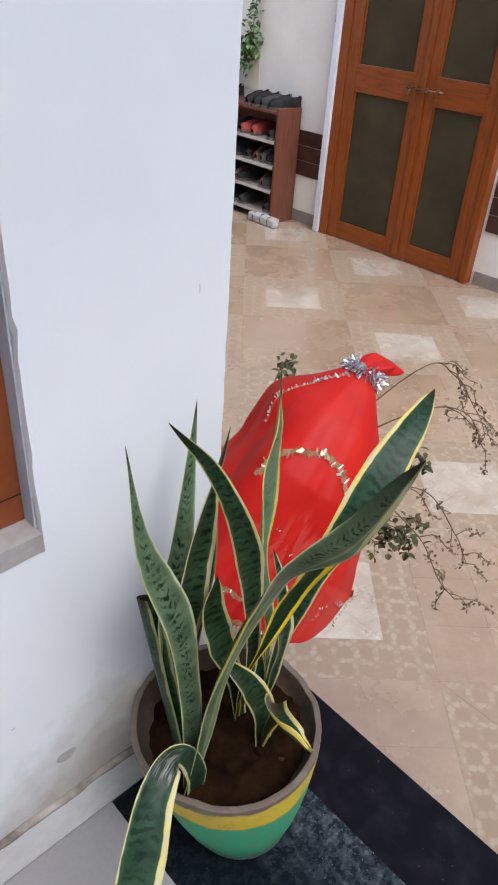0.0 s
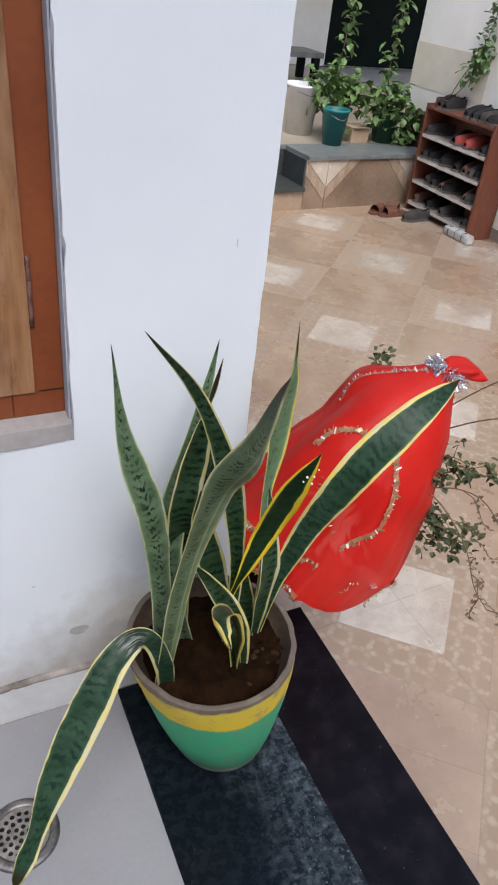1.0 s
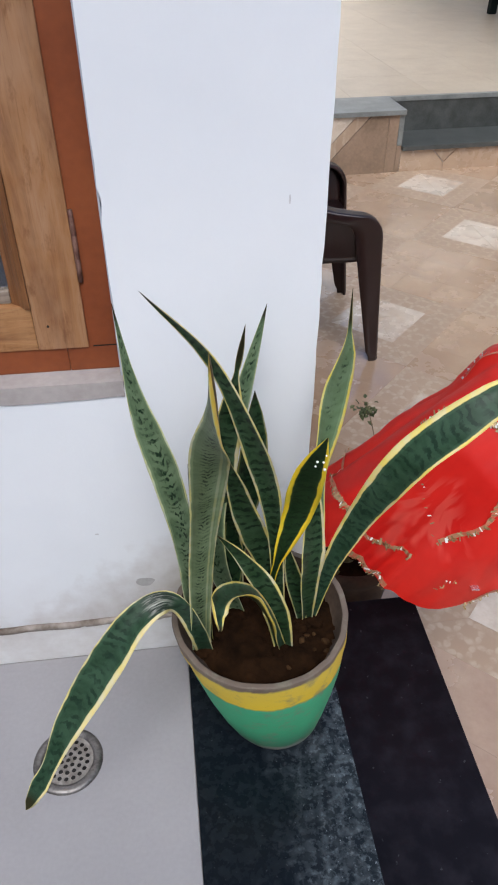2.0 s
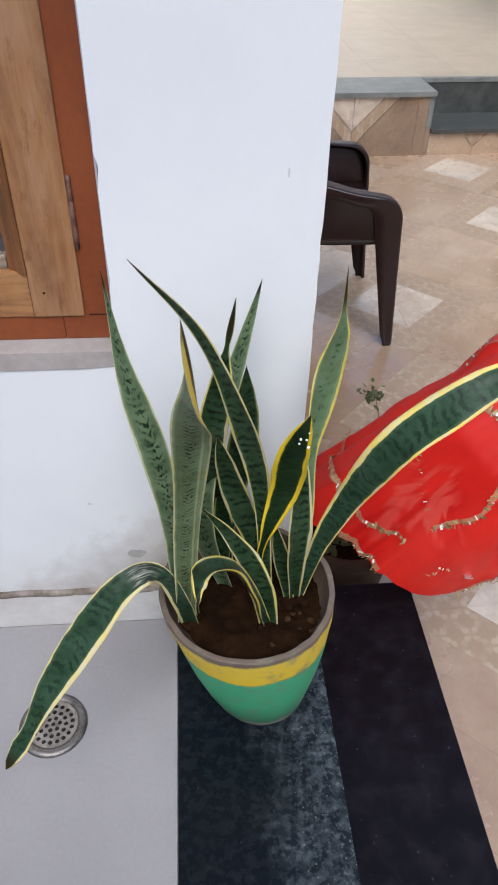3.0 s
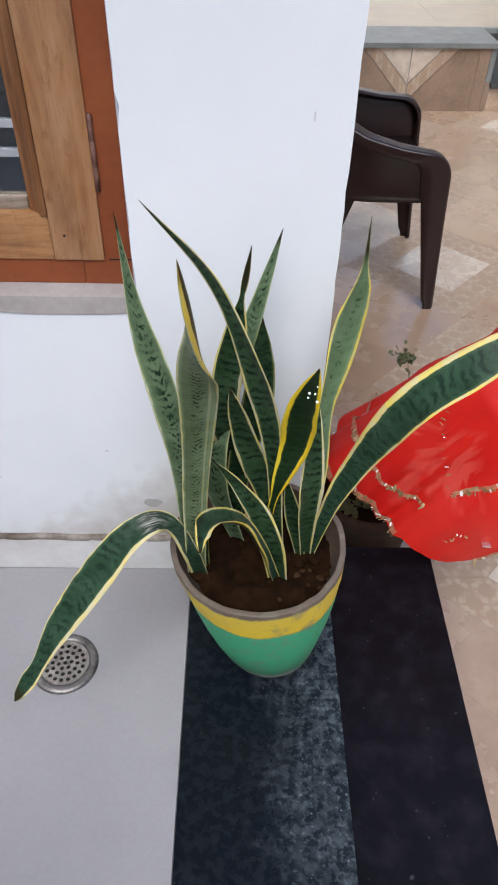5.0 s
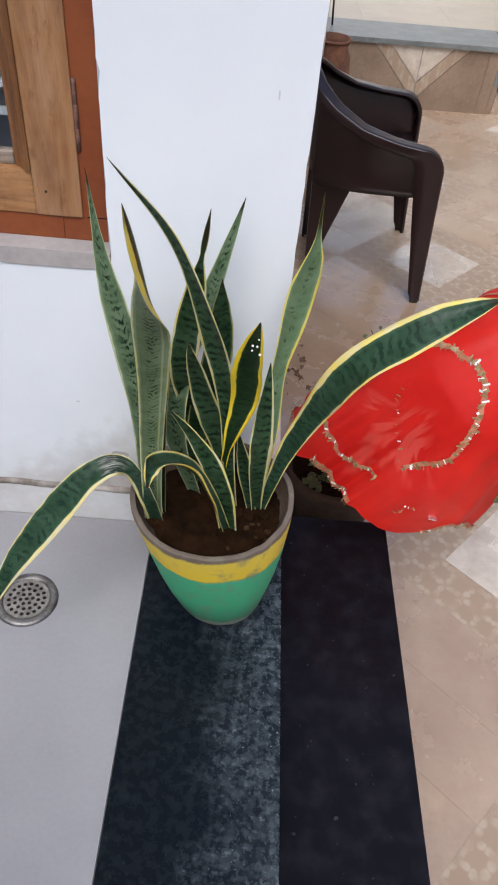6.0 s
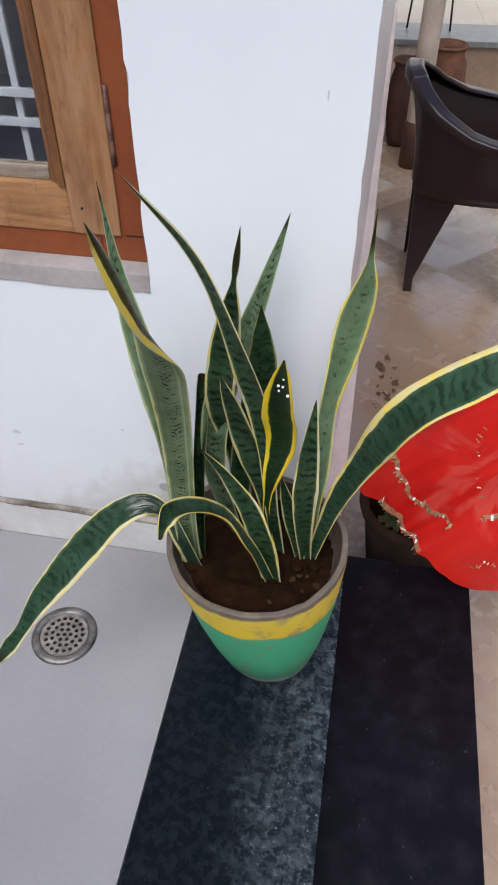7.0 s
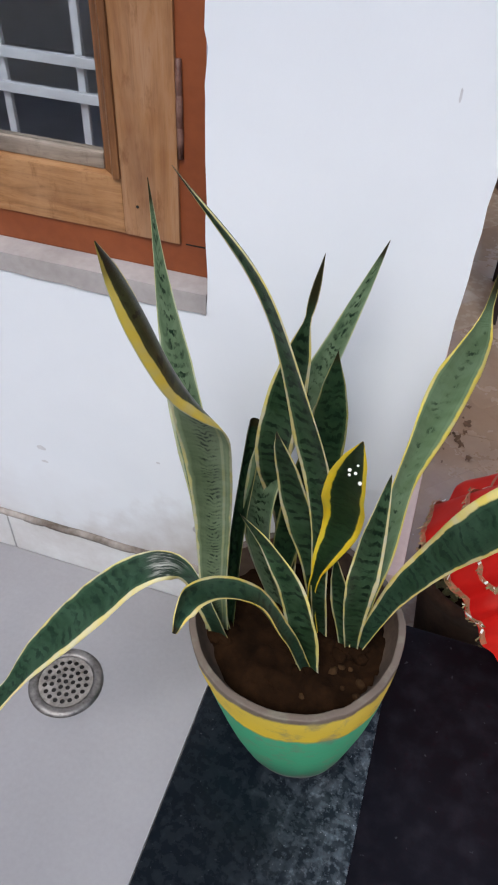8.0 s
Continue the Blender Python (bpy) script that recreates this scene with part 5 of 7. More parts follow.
# snapped leaf hanging over the floor
leaf([(-0.176, -0.170, 0.205), (-0.186, -0.183, 0.275), (-0.205, -0.186, 0.335), (-0.232, -0.192, 0.356), (-0.266, -0.208, 0.342), (-0.302, -0.235, 0.307), (-0.337, -0.260, 0.268), (-0.369, -0.286, 0.227), (-0.397, -0.312, 0.182), (-0.430, -0.340, 0.142)], 0.050, [(-0.1, -1, 0.2), (-0.4, -0.8, 0.6), (-0.2, -0.5, 0.9), (-0.15, -0.5, 0.9), (-0.2, -0.5, 0.9)], LEAFSNAPPED, "snapped leaf hanging down over the floor", seed=16, cup=0.13, wave=0.05, table=((0, 0.50), (0.11, 0.56), (0.22, 0.56), (0.33, 0.62), (0.44, 0.84), (0.555, 1.0), (0.66, 0.98), (0.76, 0.80), (0.84, 0.50), (0.88, 0.42), (0.93, 0.52), (0.98, 0.30), (1.0, 0.03)))
# white beads near the tip of the boat-shaped leaf, painted as glints
for x, y, z, r in ((-0.051, -0.252, 0.628, 0.0020), (-0.046, -0.258, 0.632, 0.0017), (-0.051, -0.246, 0.617, 0.0016), (-0.042, -0.250, 0.615, 0.0022), (-0.045, -0.263, 0.645, 0.0013)):
    bm = bmesh.new()
    bmesh.ops.create_icosphere(bm, subdivisions=2, radius=r * 0.75, matrix=Matrix.Translation((x - 0.001, y - 0.005, z + 0.008)))
    part("glint_bead", bm, GLINT, plant, "small white bead painted as a glint")

# crumbs of soil banked up round the foot of each leaf
rng = random.Random(71)
for x, y, z in BASES:
    for k in range(4):
        r = rng.uniform(0.006, 0.012)
        bm = bmesh.new()
        bmesh.ops.create_icosphere(bm, subdivisions=2, radius=r)
        dx, dy = rng.uniform(-0.012, 0.012), rng.uniform(-0.016, -0.004)
        for v in bm.verts:
            v.co *= 1 + 0.5 * noise.noise(v.co * 140 + Vector((x * 90, y * 90, k)))
            v.co.z *= 0.55
            v.co += Vector((x + dx, y + dy, 0.213))
        part("soil_lump", bm, SOIL, plant)

# lace lines on the cloth as (share of the way to the hem, angle), and the number of flakes
LACE = [
    ([(0.84, 2.98), (0.85, 2.62), (0.85, 2.25), (0.84, 2.08), (0.83, 1.95), (0.82, 1.80), (0.80, 1.60), (0.76, 1.45), (0.745, 1.29)], 60),
    ([(0.65, 1.22), (0.59, 1.13), (0.525, 1.03), (0.455, 1.07), (0.39, 1.15), (0.34, 1.26), (0.30, 1.42), (0.285, 1.68), (0.31, 1.88), (0.335, 2.06), (0.40, 2.20), (0.46, 2.20)], 84),
    ([(0.52, 1.88), (0.55, 1.81), (0.58, 1.62), (0.60, 1.44), (0.64, 1.28)], 9),
    ([(0.80, 0.95), (0.76, 0.95), (0.74, 0.88)], 9),
]
SPANGLES = [(0.73, 0.71), (0.725, 0.68)]

# ---- basil plant under a red cloth ----
APEX, HEM = Vector((0.535, 0.165, 0.462)), Vector((0.235, 0.245, -0.010))
TAIL = Vector((1.0, -0.2, 0.05)).normalized()
AXIS = (HEM - APEX).normalized()
SIDE_A = (Vector((0.05, -0.10, -0.16)) - AXIS * Vector((0.05, -0.10, -0.16)).dot(AXIS)).normalized()
SIDE_B = AXIS.cross(SIDE_A)
RADII = ((0.0, 0.020), (0.06, 0.050), (0.18, 0.105), (0.4, 0.165), (0.7, 0.200), (1.0, 0.215))


HEMLINE = ((0.0, 0.76), (0.3, 0.70), (0.47, 0.72), (0.6, 0.81), (0.75, 0.89), (0.9, 0.915), (1.1, 0.90), (1.3, 0.885), (1.5, 0.88), (1.65, 0.90), (1.75, 0.93), (1.85, 0.99), (1.95, 1.03), (2.3, 1.0), (5.6, 1.0), (5.9, 0.88), (6.284, 0.76))


def cloth_point(s, a, lift=0.0):
    """A place on the draped cloth: s from the tie to the hem, a round the axis."""
    r = along(RADII, min(max(s, 0), 1)) + lift
    folds = 0.030 * s * math.sin(7 * a + 1.5 * math.sin(2 * a)) + 0.10 * noise.noise((math.cos(a) * 1.3, math.sin(a) * 1.3, s * 2.2)) + 0.035 * noise.noise((math.cos(a) * 3.2, math.sin(a) * 3.2, s * 4))
    folds += 0.20 * s * max(0.0, math.cos(a - 0.1)) ** 2
    folds -= 0.13 * math.exp(-((a - 2.9) / 0.55) ** 2 - ((s - 0.40) / 0.22) ** 2)
    folds -= 0.20 * math.exp(-((a - 3.45) / 0.60) ** 2 - ((s - 0.45) / 0.12) ** 2)
    folds += 0.17 * math.exp(-((a - 3.40) / 0.70) ** 2 - ((s - 0.21) / 0.08) ** 2)
    low = max(0.0, min(1.0, (s - 0.40) / 0.45))
    folds -= 0.23 * max(0.0, min(1.0, (s - 0.48) / 0.22)) * math.exp(-((a - 3.15) / 0.62) ** 2)
    folds += low * 0.030 * math.sin(a * 13 + 2 * math.sin(a * 3)) * (0.5 + 0.5 * math.sin(a * 2.3 + 0.8))
    folds += low * math.exp(-((a - 1.5) / 0.40) ** 2) * 0.035 * math.sin(30 * a + 2 * s)
    folds += min(1.0, s * 4) * 0.012 * noise.noise((math.cos(a) * 8, math.sin(a) * 8, s * 5))
    hem = 0.035 * s * s * math.sin(5 * a + 0.7)
    c = APEX + (HEM - APEX) * (s + hem)
    return c + (SIDE_A * math.cos(a) + SIDE_B * math.sin(a) * 1.05) * r * (1 + folds)


basil = thing("cloth_covered_basil", (0.24, 0.38, YARD), "basil plant draped with a red cloth trimmed in gold lace", "potted plant")
bm = bmesh.new()
NS, NA = 70, 220
rows_ = [[bm.verts.new(cloth_point(i / NS * along(HEMLINE, 6.28318 * j / NA), 6.28318 * j / NA)) for j in range(NA)] for i in range(NS + 1)]
for a, b in zip(rows_, rows_[1:]):
    for j in range(NA):
        bm.faces.new((a[j], a[(j + 1) % NA], b[(j + 1) % NA], b[j]))
weft = bm.loops.layers.uv.new("UVMap")
spot = {v: (i / NS * along(HEMLINE, 6.28318 * j / NA), 6.28318 * j / NA) for i, row in enumerate(rows_) for j, v in enumerate(row)}
for f in bm.faces:
    for lp in f.loops:
        lp[weft].uv = spot[lp.vert]
cloth = part("cloth", bm, RED, basil, "bright red tissue cloth")
# gathered end beyond the tie
bm = bmesh.new()
tail = [[bm.verts.new(APEX + TAIL * (0.066 * i / 12) + (SIDE_A * math.cos(a) + SIDE_B * math.sin(a)) * (0.020 + 0.016 * math.sin(i / 12 * 2.6)) * (1 if i < 12 else 0.25) * (1 + 0.25 * math.sin(5 * a) * i / 12)) for a in [6.28318 * j / 40 for j in range(40)]] for i in range(13)]
for a, b in zip(tail, tail[1:]):
    for j in range(40):
        bm.faces.new((a[j], a[(j + 1) % 40], b[(j + 1) % 40], b[j]))
bm.faces.new(tail[-1])
part("cloth_end", bm, RED, basil, "gathered red cloth end")


def flakes(path, count, size, material, name, label, rng, width=0.013, strip=True):
    """A lace strip on the cloth: a thin ribbon set with small bent flakes, most metallic, some painted white as glints.
    """
    bm = bmesh.new()
    line = spline([(s, a, 0) for s, a in path], count)
    last = None
    for k, q in enumerate(line):
        p = cloth_point(q[0], q[1], 0.003)
        nxt, prv = line[min(k + 1, count - 1)], line[max(k - 1, 0)]
        d = (cloth_point(nxt[0], nxt[1], 0.003) - cloth_point(prv[0], prv[1], 0.003)).normalized()
        n = (p - (APEX + (HEM - APEX) * q[0])).normalized()
        side = d.cross(n).normalized() * width * 0.5 * rng.uniform(0.6, 1.1)
        pair = (bm.verts.new(p - side), bm.verts.new(p + side))
        if last and strip:
            bm.faces.new((last[0], last[1], pair[1], pair[0]))
        last = pair
        for _ in range(rng.choice((1, 1, 2))):
            c = p + side * rng.uniform(-1.2, 1.2) + d * rng.uniform(-0.004, 0.004) + n * rng.uniform(0.001, 0.004)
            t = rng.gauss(0, 0.35) + 1.57
            e1 = (d * math.cos(t) + side.normalized() * math.sin(t) + n * rng.uniform(-0.5, 0.5)).normalized()
            e2 = n.cross(e1).normalized()
            w, l = size * rng.uniform(0.18, 0.5), size * rng.uniform(0.5, 1.5)
            bm.faces.new([bm.verts.new(c + e1 * x * l + e2 * y * w + n * abs(x) * l * 0.3) for x, y in ((-0.5, -0.5), (0.5, -0.5), (0.5, 0.5), (-0.5, 0.5))]).material_index = 1 if rng.random() < 0.84 else 2
    return part(name, bm, [RIBBON, material, GLINT], cloth, label, smooth=False)


rng = random.Random(21)
for path, n in LACE:
    flakes(path, n, 0.0095 if n > 9 else 0.006, GOLD, "lace", "gold lace strip", rng, 0.011, n > 9)
flakes([(0.32, 2.84), (0.28, 2.88), (0.23, 2.90), (0.17, 2.83), (0.12, 2.76), (0.09, 2.71), (0.04, 2.45)], 26, 0.010, SILVER, "lace", "silver lace strip", rng, 0.006)
for a0, a1, n in ((1.25, 1.75, 26), (1.95, 2.6, 24), (0.0, 0.62, 38)):
    flakes([(0.985 * along(HEMLINE, a0 + (a1 - a0) * i / 9), a0 + (a1 - a0) * i / 9) for i in range(10)], n, 0.0085, GOLD, "hem_lace", "gold lace hem", rng)
for s, a in SPANGLES:
    p = cloth_point(s, a, 0.005)
    part("spangle", box(p - Vector((0.0045, 0.0055, 0.0012)), p + Vector((0.0045, 0.0055, 0.0012)), 0.001), SILVER, cloth, "silver spangle", smooth=False)
bm = bmesh.new()
for _ in range(640):
    a = rng.uniform(0, 6.28)
    out = SIDE_A * math.cos(a) + SIDE_B * math.sin(a)
    d = (out + AXIS * rng.gauss(0.1, 0.7)).normalized()
    p = APEX + out * rng.uniform(0.018, 0.034) + AXIS * rng.uniform(-0.008, 0.020)
    e = d.cross(Vector((rng.uniform(-1, 1), rng.uniform(-1, 1), rng.uniform(-1, 1)))).normalized() * 0.0022
    l = rng.uniform(0.010, 0.024)
    bm.faces.new([bm.verts.new(q) for q in (p - e, p + e, p + d * l + e * 0.5 + Vector((0, 0, -0.25 * l)), p + d * l - e * 0.5 + Vector((0, 0, -0.25 * l)))])
part("tinsel", bm, SILVER, basil, "silver tinsel tie", smooth=False)

# clay pot, soil and stems of the basil
CX, CY = 0.215, 0.405
part("pot", lathe([(0, YARD + 0.004), (0.085, YARD + 0.004), (0.089, YARD), (0.095, YARD + 0.01), (0.124, -0.27), (0.136, -0.245), (0.142, -0.225), (0.139, -0.205), (0.129, -0.203), (0.124, -0.215), (0.121, -0.24), (0, -0.25)], (CX, CY, 0), 56), DARKCLAY, basil, "brown clay pot")
bm = bmesh.new()
bmesh.ops.create_grid(bm, x_segments=30, y_segments=30, size=0.124)
bmesh.ops.delete(bm, geom=[v for v in bm.verts if v.co.length > 0.1235], context="VERTS")
for v in bm.verts:
    v.co.z = -0.228 + 0.014 * noise.noise(v.co * 14) + 0.006 * noise.noise(v.co * 60)
    v.co.x += CX
    v.co.y += CY
part("soil", bm, SOIL, basil, "dark soil")
rng = random.Random(33)
twiglets = bmesh.new()
greens = bmesh.new()
withered = bmesh.new()
STEMS = [
    [(0.24, 0.40, -0.23), (0.33, 0.33, 0.0), (0.45, 0.24, 0.22), (0.54, 0.17, 0.40)],
    [(0.33, 0.33, 0.0), (0.44, 0.10, 0.22), (0.52, -0.02, 0.28), (0.60, -0.08, 0.16), (0.63, -0.11, 0.08)],
    [(0.40, 0.28, 0.1), (0.46, 0.08, 0.24), (0.47, -0.06, 0.22), (0.47, -0.13, 0.15), (0.485, -0.165, 0.115)],
    [(0.45, 0.24, 0.22), (0.56, 0.06, 0.40), (0.62, -0.02, 0.42), (0.66, -0.06, 0.34)],
    [(0.45, 0.24, 0.22), (0.62, 0.10, 0.46), (0.70, 0.06, 0.44), (0.78, 0.03, 0.34)],
    [(0.36, 0.33, 0.1), (0.50, 0.38, 0.33), (0.545, 0.384, 0.395)],
    [(0.30, 0.40, -0.1), (0.30, 0.56, 0.0), (0.302, 0.646, 0.03)],
]
for k, st in enumerate(STEMS):
    line = spline(st, 26)
    part("stem", tube(line, 0.005 if k == 0 else 0.0020, 0.0035 if k == 0 else 0.0008, 6), STEM, basil, "thin brown stem")
    if k == 0:
        continue
    sparse = k >= 5
    for i in range(21 if sparse else 11, 26, 1 if sparse else 2):
        if sparse:
            end = line[i] + Vector((rng.gauss(0, 0.012), rng.gauss(0, 0.012), rng.gauss(-0.006, 0.010)))
            sprig_leaves(greens, end, 5, 0.009, 0.018, rng, 0.6)
            sprig_leaves(greens, line[i], 3, 0.009, 0.016, rng, 0.6)
            continue
        far = line[i] + Vector((rng.uniform(0.0, 0.075), rng.gauss(-0.025, 0.03), rng.uniform(-0.085, -0.01)))
        way = spline([line[i], line[i].lerp(far, 0.4) + Vector((0, 0, 0.014)), line[i].lerp(far, 0.75) + Vector((rng.gauss(0, 0.006), rng.gauss(0, 0.006), 0.002)), far], 9)
        tube(way, 0.0013, 0.0006, 5, twiglets)
        for q in way[3:]:
            sprig_leaves(withered, q, 2, 0.0035, 0.009, rng, 0.8)
# two leafy tufts hanging out from under the cloth
for x, y, z, n in ((0.484, 0.063, 0.280, 14), (0.530, 0.075, 0.305, 15), (0.556, 0.050, 0.290, 18), (0.590, 0.042, 0.292, 12), (0.520, 0.085, 0.255, 12), (0.487, 0.093, 0.170, 16), (0.498, 0.062, 0.178, 18), (0.513, 0.029, 0.170, 20), (0.521, -0.010, 0.165, 14), (0.470, -0.005, 0.160, 14), (0.555, 0.002, 0.172, 9), (0.478, 0.030, 0.130, 10)):
    tip = Vector((x, y, z))
    tube(spline([Vector((0.43, 0.20, 0.17)), Vector((0.46, 0.13, 0.22 if z > 0.2 else 0.17)), tip], 12), 0.0018, 0.0008, 5, twiglets)
    for _ in range(3):
        end = tip + Vector((rng.gauss(0, 0.020), rng.gauss(0, 0.020), rng.gauss(-0.012, 0.014)))
        tube(spline([tip, (tip + end) / 2 + Vector((0, 0, 0.006)), end], 6), 0.0010, 0.0006, 5, twiglets)
        sprig_leaves(greens, end, n // 2, 0.010, 0.019, rng, 0.7)
    sprig_leaves(greens, tip, n // 2, 0.012, 0.018, rng, 0.7)
part("brushwood", twiglets, STEM, basil, "fine dry side shoots", kind="stuff")
part("foliage", greens, DRYLEAF, basil, "sparse dry green basil leaves", smooth=False, kind="stuff")
part("withered_brush", withered, STEM, basil, "brown withered shoot ends", smooth=False, kind="stuff")
bm = sprig_leaves(bmesh.new(), (0.16, 0.33, -0.19), 26, 0.020, 0.026, rng)
part("low_leaves", bm, DRYLEAF, basil, "dark leaves over the soil", smooth=False, kind="stuff")

# ---- plastic chair ----
chair = thing("plastic_chair", (0.45, 2.03, YARD), "dark brown moulded plastic armchair with solid sides", "chair")
PLAN = [(0.645, 1.735, 0.0), (0.50, 1.755, 0.0), (0.33, 1.79, 0.0), (0.19, 1.86, 0.0), (0.13, 1.97, 0.0), (0.12, 2.035, 0.0), (0.13, 2.10, 0.0), (0.19, 2.21, 0.0), (0.33, 2.265, 0.0), (0.50, 2.30, 0.0), (0.645, 2.32, 0.0)]
TOPZ = ((0.09, 0.308), (0.13, 0.288), (0.17, 0.250), (0.238, 0.201), (0.347, 0.151), (0.474, 0.124), (0.58, 0.112), (0.62, 0.102), (0.638, 0.085), (0.65, 0.06))
SEATZ = -0.035
line = spline(PLAN, 81)
mid = Vector((0.43, 2.04, 0))


def shell(lo, hi, n=9, out0=0.0, out1=0.03, thick=0.006, rows=range(81)):
    """A band of the chair's wrap-round side between two height tables."""
    bm = bmesh.new()
    grid = []
    for k in rows:
        p, f = line[k], k / 80
        away = (p - mid)
        away = Vector((away.x * 0.6, away.y, 0)).normalized()
        zl, zh = lo(f), hi(f)
        col = []
        for i in range(n):
            u = i / (n - 1)
            q = p + away * (out0 + (out1 - out0) * u * u)
            col.append((Vector((q.x, q.y, zl + (zh - zl) * u)), away))
        grid.append([[bm.verts.new(c + a * thick / 2) for c, a in col], [bm.verts.new(c - a * thick / 2) for c, a in col]])
    for g, h in zip(grid, grid[1:]):
        for i in range(n - 1):
            bm.faces.new((g[0][i], g[0][i + 1], h[0][i + 1], h[0][i]))
            bm.faces.new((g[1][i + 1], g[1][i], h[1][i], h[1][i + 1]))
        for i in (0, n - 1):
            bm.faces.new((g[0][i], h[0][i], h[1][i], g[1][i]))
    for g in (grid[0], grid[-1]):
        for i in range(n - 1):
            bm.faces.new((g[0][i], g[0][i + 1], g[1][i + 1], g[1][i]))
    return bm


part("backrest", shell(lambda f: SEATZ - 0.030 - 0.035 * min(1, min(f, 1 - f) / 0.3), lambda f: along(TOPZ, line[round(f * 80)].x), out0=-0.045, rows=range(26, 55)), PLASTIC, chair, "curved backrest")
part("side_panel", shell(lambda f: SEATZ - 0.030 - 0.035 * min(1, min(f, 1 - f) / 0.3), lambda f: along(TOPZ, line[round(f * 80)].x), rows=range(0, 27)), PLASTIC, chair, "solid side panel")
part("side_panel", shell(lambda f: SEATZ - 0.030 - 0.035 * min(1, min(f, 1 - f) / 0.3), lambda f: along(TOPZ, line[round(f * 80)].x), rows=range(54, 81)), PLASTIC, chair, "solid side panel")


def rim_at(k):
    """The rim's outer top edge at a place along the chair's plan, and the way outwards."""
    i = min(int(k), 79)
    p = line[i].lerp(line[i + 1], k - i)
    away = Vector(((p - mid).x * 0.6, (p - mid).y, 0)).normalized()
    return Vector((p.x, p.y, along(TOPZ, p.x) + 0.012)) + away * 0.046, away


def rim_section(rows):
    """A moulded rim: a lip facing out, a rounded shoulder and a flange turned in.  Rows of (top edge, foot of the lip, outwards, flange width)."""
    bm = bmesh.new()
    rings = []
    for top, low, away, flange in rows:
        lip = (low - top)
        h = lip.length
        lip.normalize()
        r = min(0.014, h * 0.4)
        shape = [(h, 0.0), (h * 0.6, -0.002), (r, 0.0), (r * 0.55, 0.12 * r), (r * 0.25, 0.35 * r), (0.06 * r, 0.7 * r), (0.0, r), (0.001, flange * 0.5), (-0.002, flange - 0.022), (-0.002, flange - 0.014), (0.001, flange - 0.007), (0.006, flange - 0.002), (0.018, flange), (0.010, r + 0.004), (r + 0.006, 0.007), (h, 0.007)]
        rings.append([bm.verts.new(top + lip * a - away * b) for a, b in shape])
    for a, b in zip(rings, rings[1:]):
        for i in range(16):
            bm.faces.new((a[i], a[(i + 1) % 16], b[(i + 1) % 16], b[i]))
    bm.faces.new(rings[0][::-1])
    bm.faces.new(rings[-1])
    return bm


def arm_rows(near):
    """Front foot, leg, rounded corner and armrest, in one run up to the back."""
    side = Vector((0, -1, 0)) if near else Vector((0, 1, 0))
    y_top, y_foot, x_foot = (1.706, 1.708, 0.715) if near else (2.350, 2.345, 0.725)
    at = (lambda g, x: next(k for k in range(81) if line[k].x <= x) * (1 - g) + 30 * g) if near else (lambda g, x: (80 - next(k for k in range(81) if line[80 - k].x <= x)) * (1 - g) + 50 * g)
    x_top, z_corner, z_inner, rows = 0.676, 0.025, 0.005, []
    edge_end, edge_out = rim_at(at(0, 0.590))
    lip_end, _ = rim_at(at(0, 0.515))
    lip_end = lip_end - Vector((0, 0, 0.042))
    for k in range(25):      # up the leg
        u = 1 - k / 24
        w = 0.115 + (0.050 - 0.115) * u
        if u > 0.93:
            w -= 0.008
        top = Vector((x_top + (x_foot - x_top) * u, y_top + (y_foot - y_top) * u, z_corner + (YARD - z_corner) * u))
        low = Vector((top.x - w, top.y, z_inner + (YARD - z_inner) * u))
        rows.append((top, low, side, 0.045 - 0.012 * u))
    for k in range(1, 13):   # round the corner
        c, q = math.cos(1.5708 * k / 12), math.sin(1.5708 * k / 12)
        top = Vector((edge_end.x + (x_top - edge_end.x) * c, y_top + (edge_end.y - y_top) * k / 12, z_corner + (edge_end.z - z_corner) * q))
        inner = x_top - 0.115
        low = Vector((lip_end.x + (inner - lip_end.x) * c, y_top + (lip_end.y - y_top) * k / 12, z_inner + (lip_end.z - z_inner) * q))
        rows.append((top, low, side.lerp(edge_out, k / 12).normalized(), 0.045 + 0.025 * k / 12))
    for k in range(1, 31):   # along the arm
        g = k / 30
        top, away = rim_at(at(g, 0.590))
        low = rim_at(at(g, 0.515))[0] - Vector((0, 0, 0.042 - 0.006 * g))
        rows.append((top, low, away, 0.070))
    return rows


part("arm_and_front_leg", rim_section(arm_rows(True)), PLASTIC, chair, "armrest flowing into a broad tapered leg")
part("arm_and_front_leg", rim_section(arm_rows(False)), PLASTIC, chair, "armrest flowing into a broad tapered leg")
part("back_rail", rim_section([(rim_at(k)[0], rim_at(k)[0] - Vector((0, 0, 0.036)), rim_at(k)[1], 0.070) for k in [30 + 0.5 * i for i in range(41)]]), PLASTIC, chair, "broad rounded rim")
bm = bmesh.new()
seat_loop = [Vector((p.x + (mid.x - p.x) * (0.17 if 24 < k < 57 else 0.02), p.y + (mid.y - p.y) * (0.10 if 24 < k < 57 else 0.02), SEATZ + (0.012 if k in range(0, 4) else 0))) for k, p in enumerate(line)]
c0 = bm.verts.new((mid.x, mid.y, SEATZ - 0.018))
ring_in = [bm.verts.new(p.lerp(Vector((mid.x, mid.y, SEATZ - 0.015)), 0.5)) for p in seat_loop]
ring_out = [bm.verts.new(p) for p in seat_loop]
ring_low = [bm.verts.new(p - Vector((0, 0, 0.03))) for p in seat_loop]
m_ = len(seat_loop)
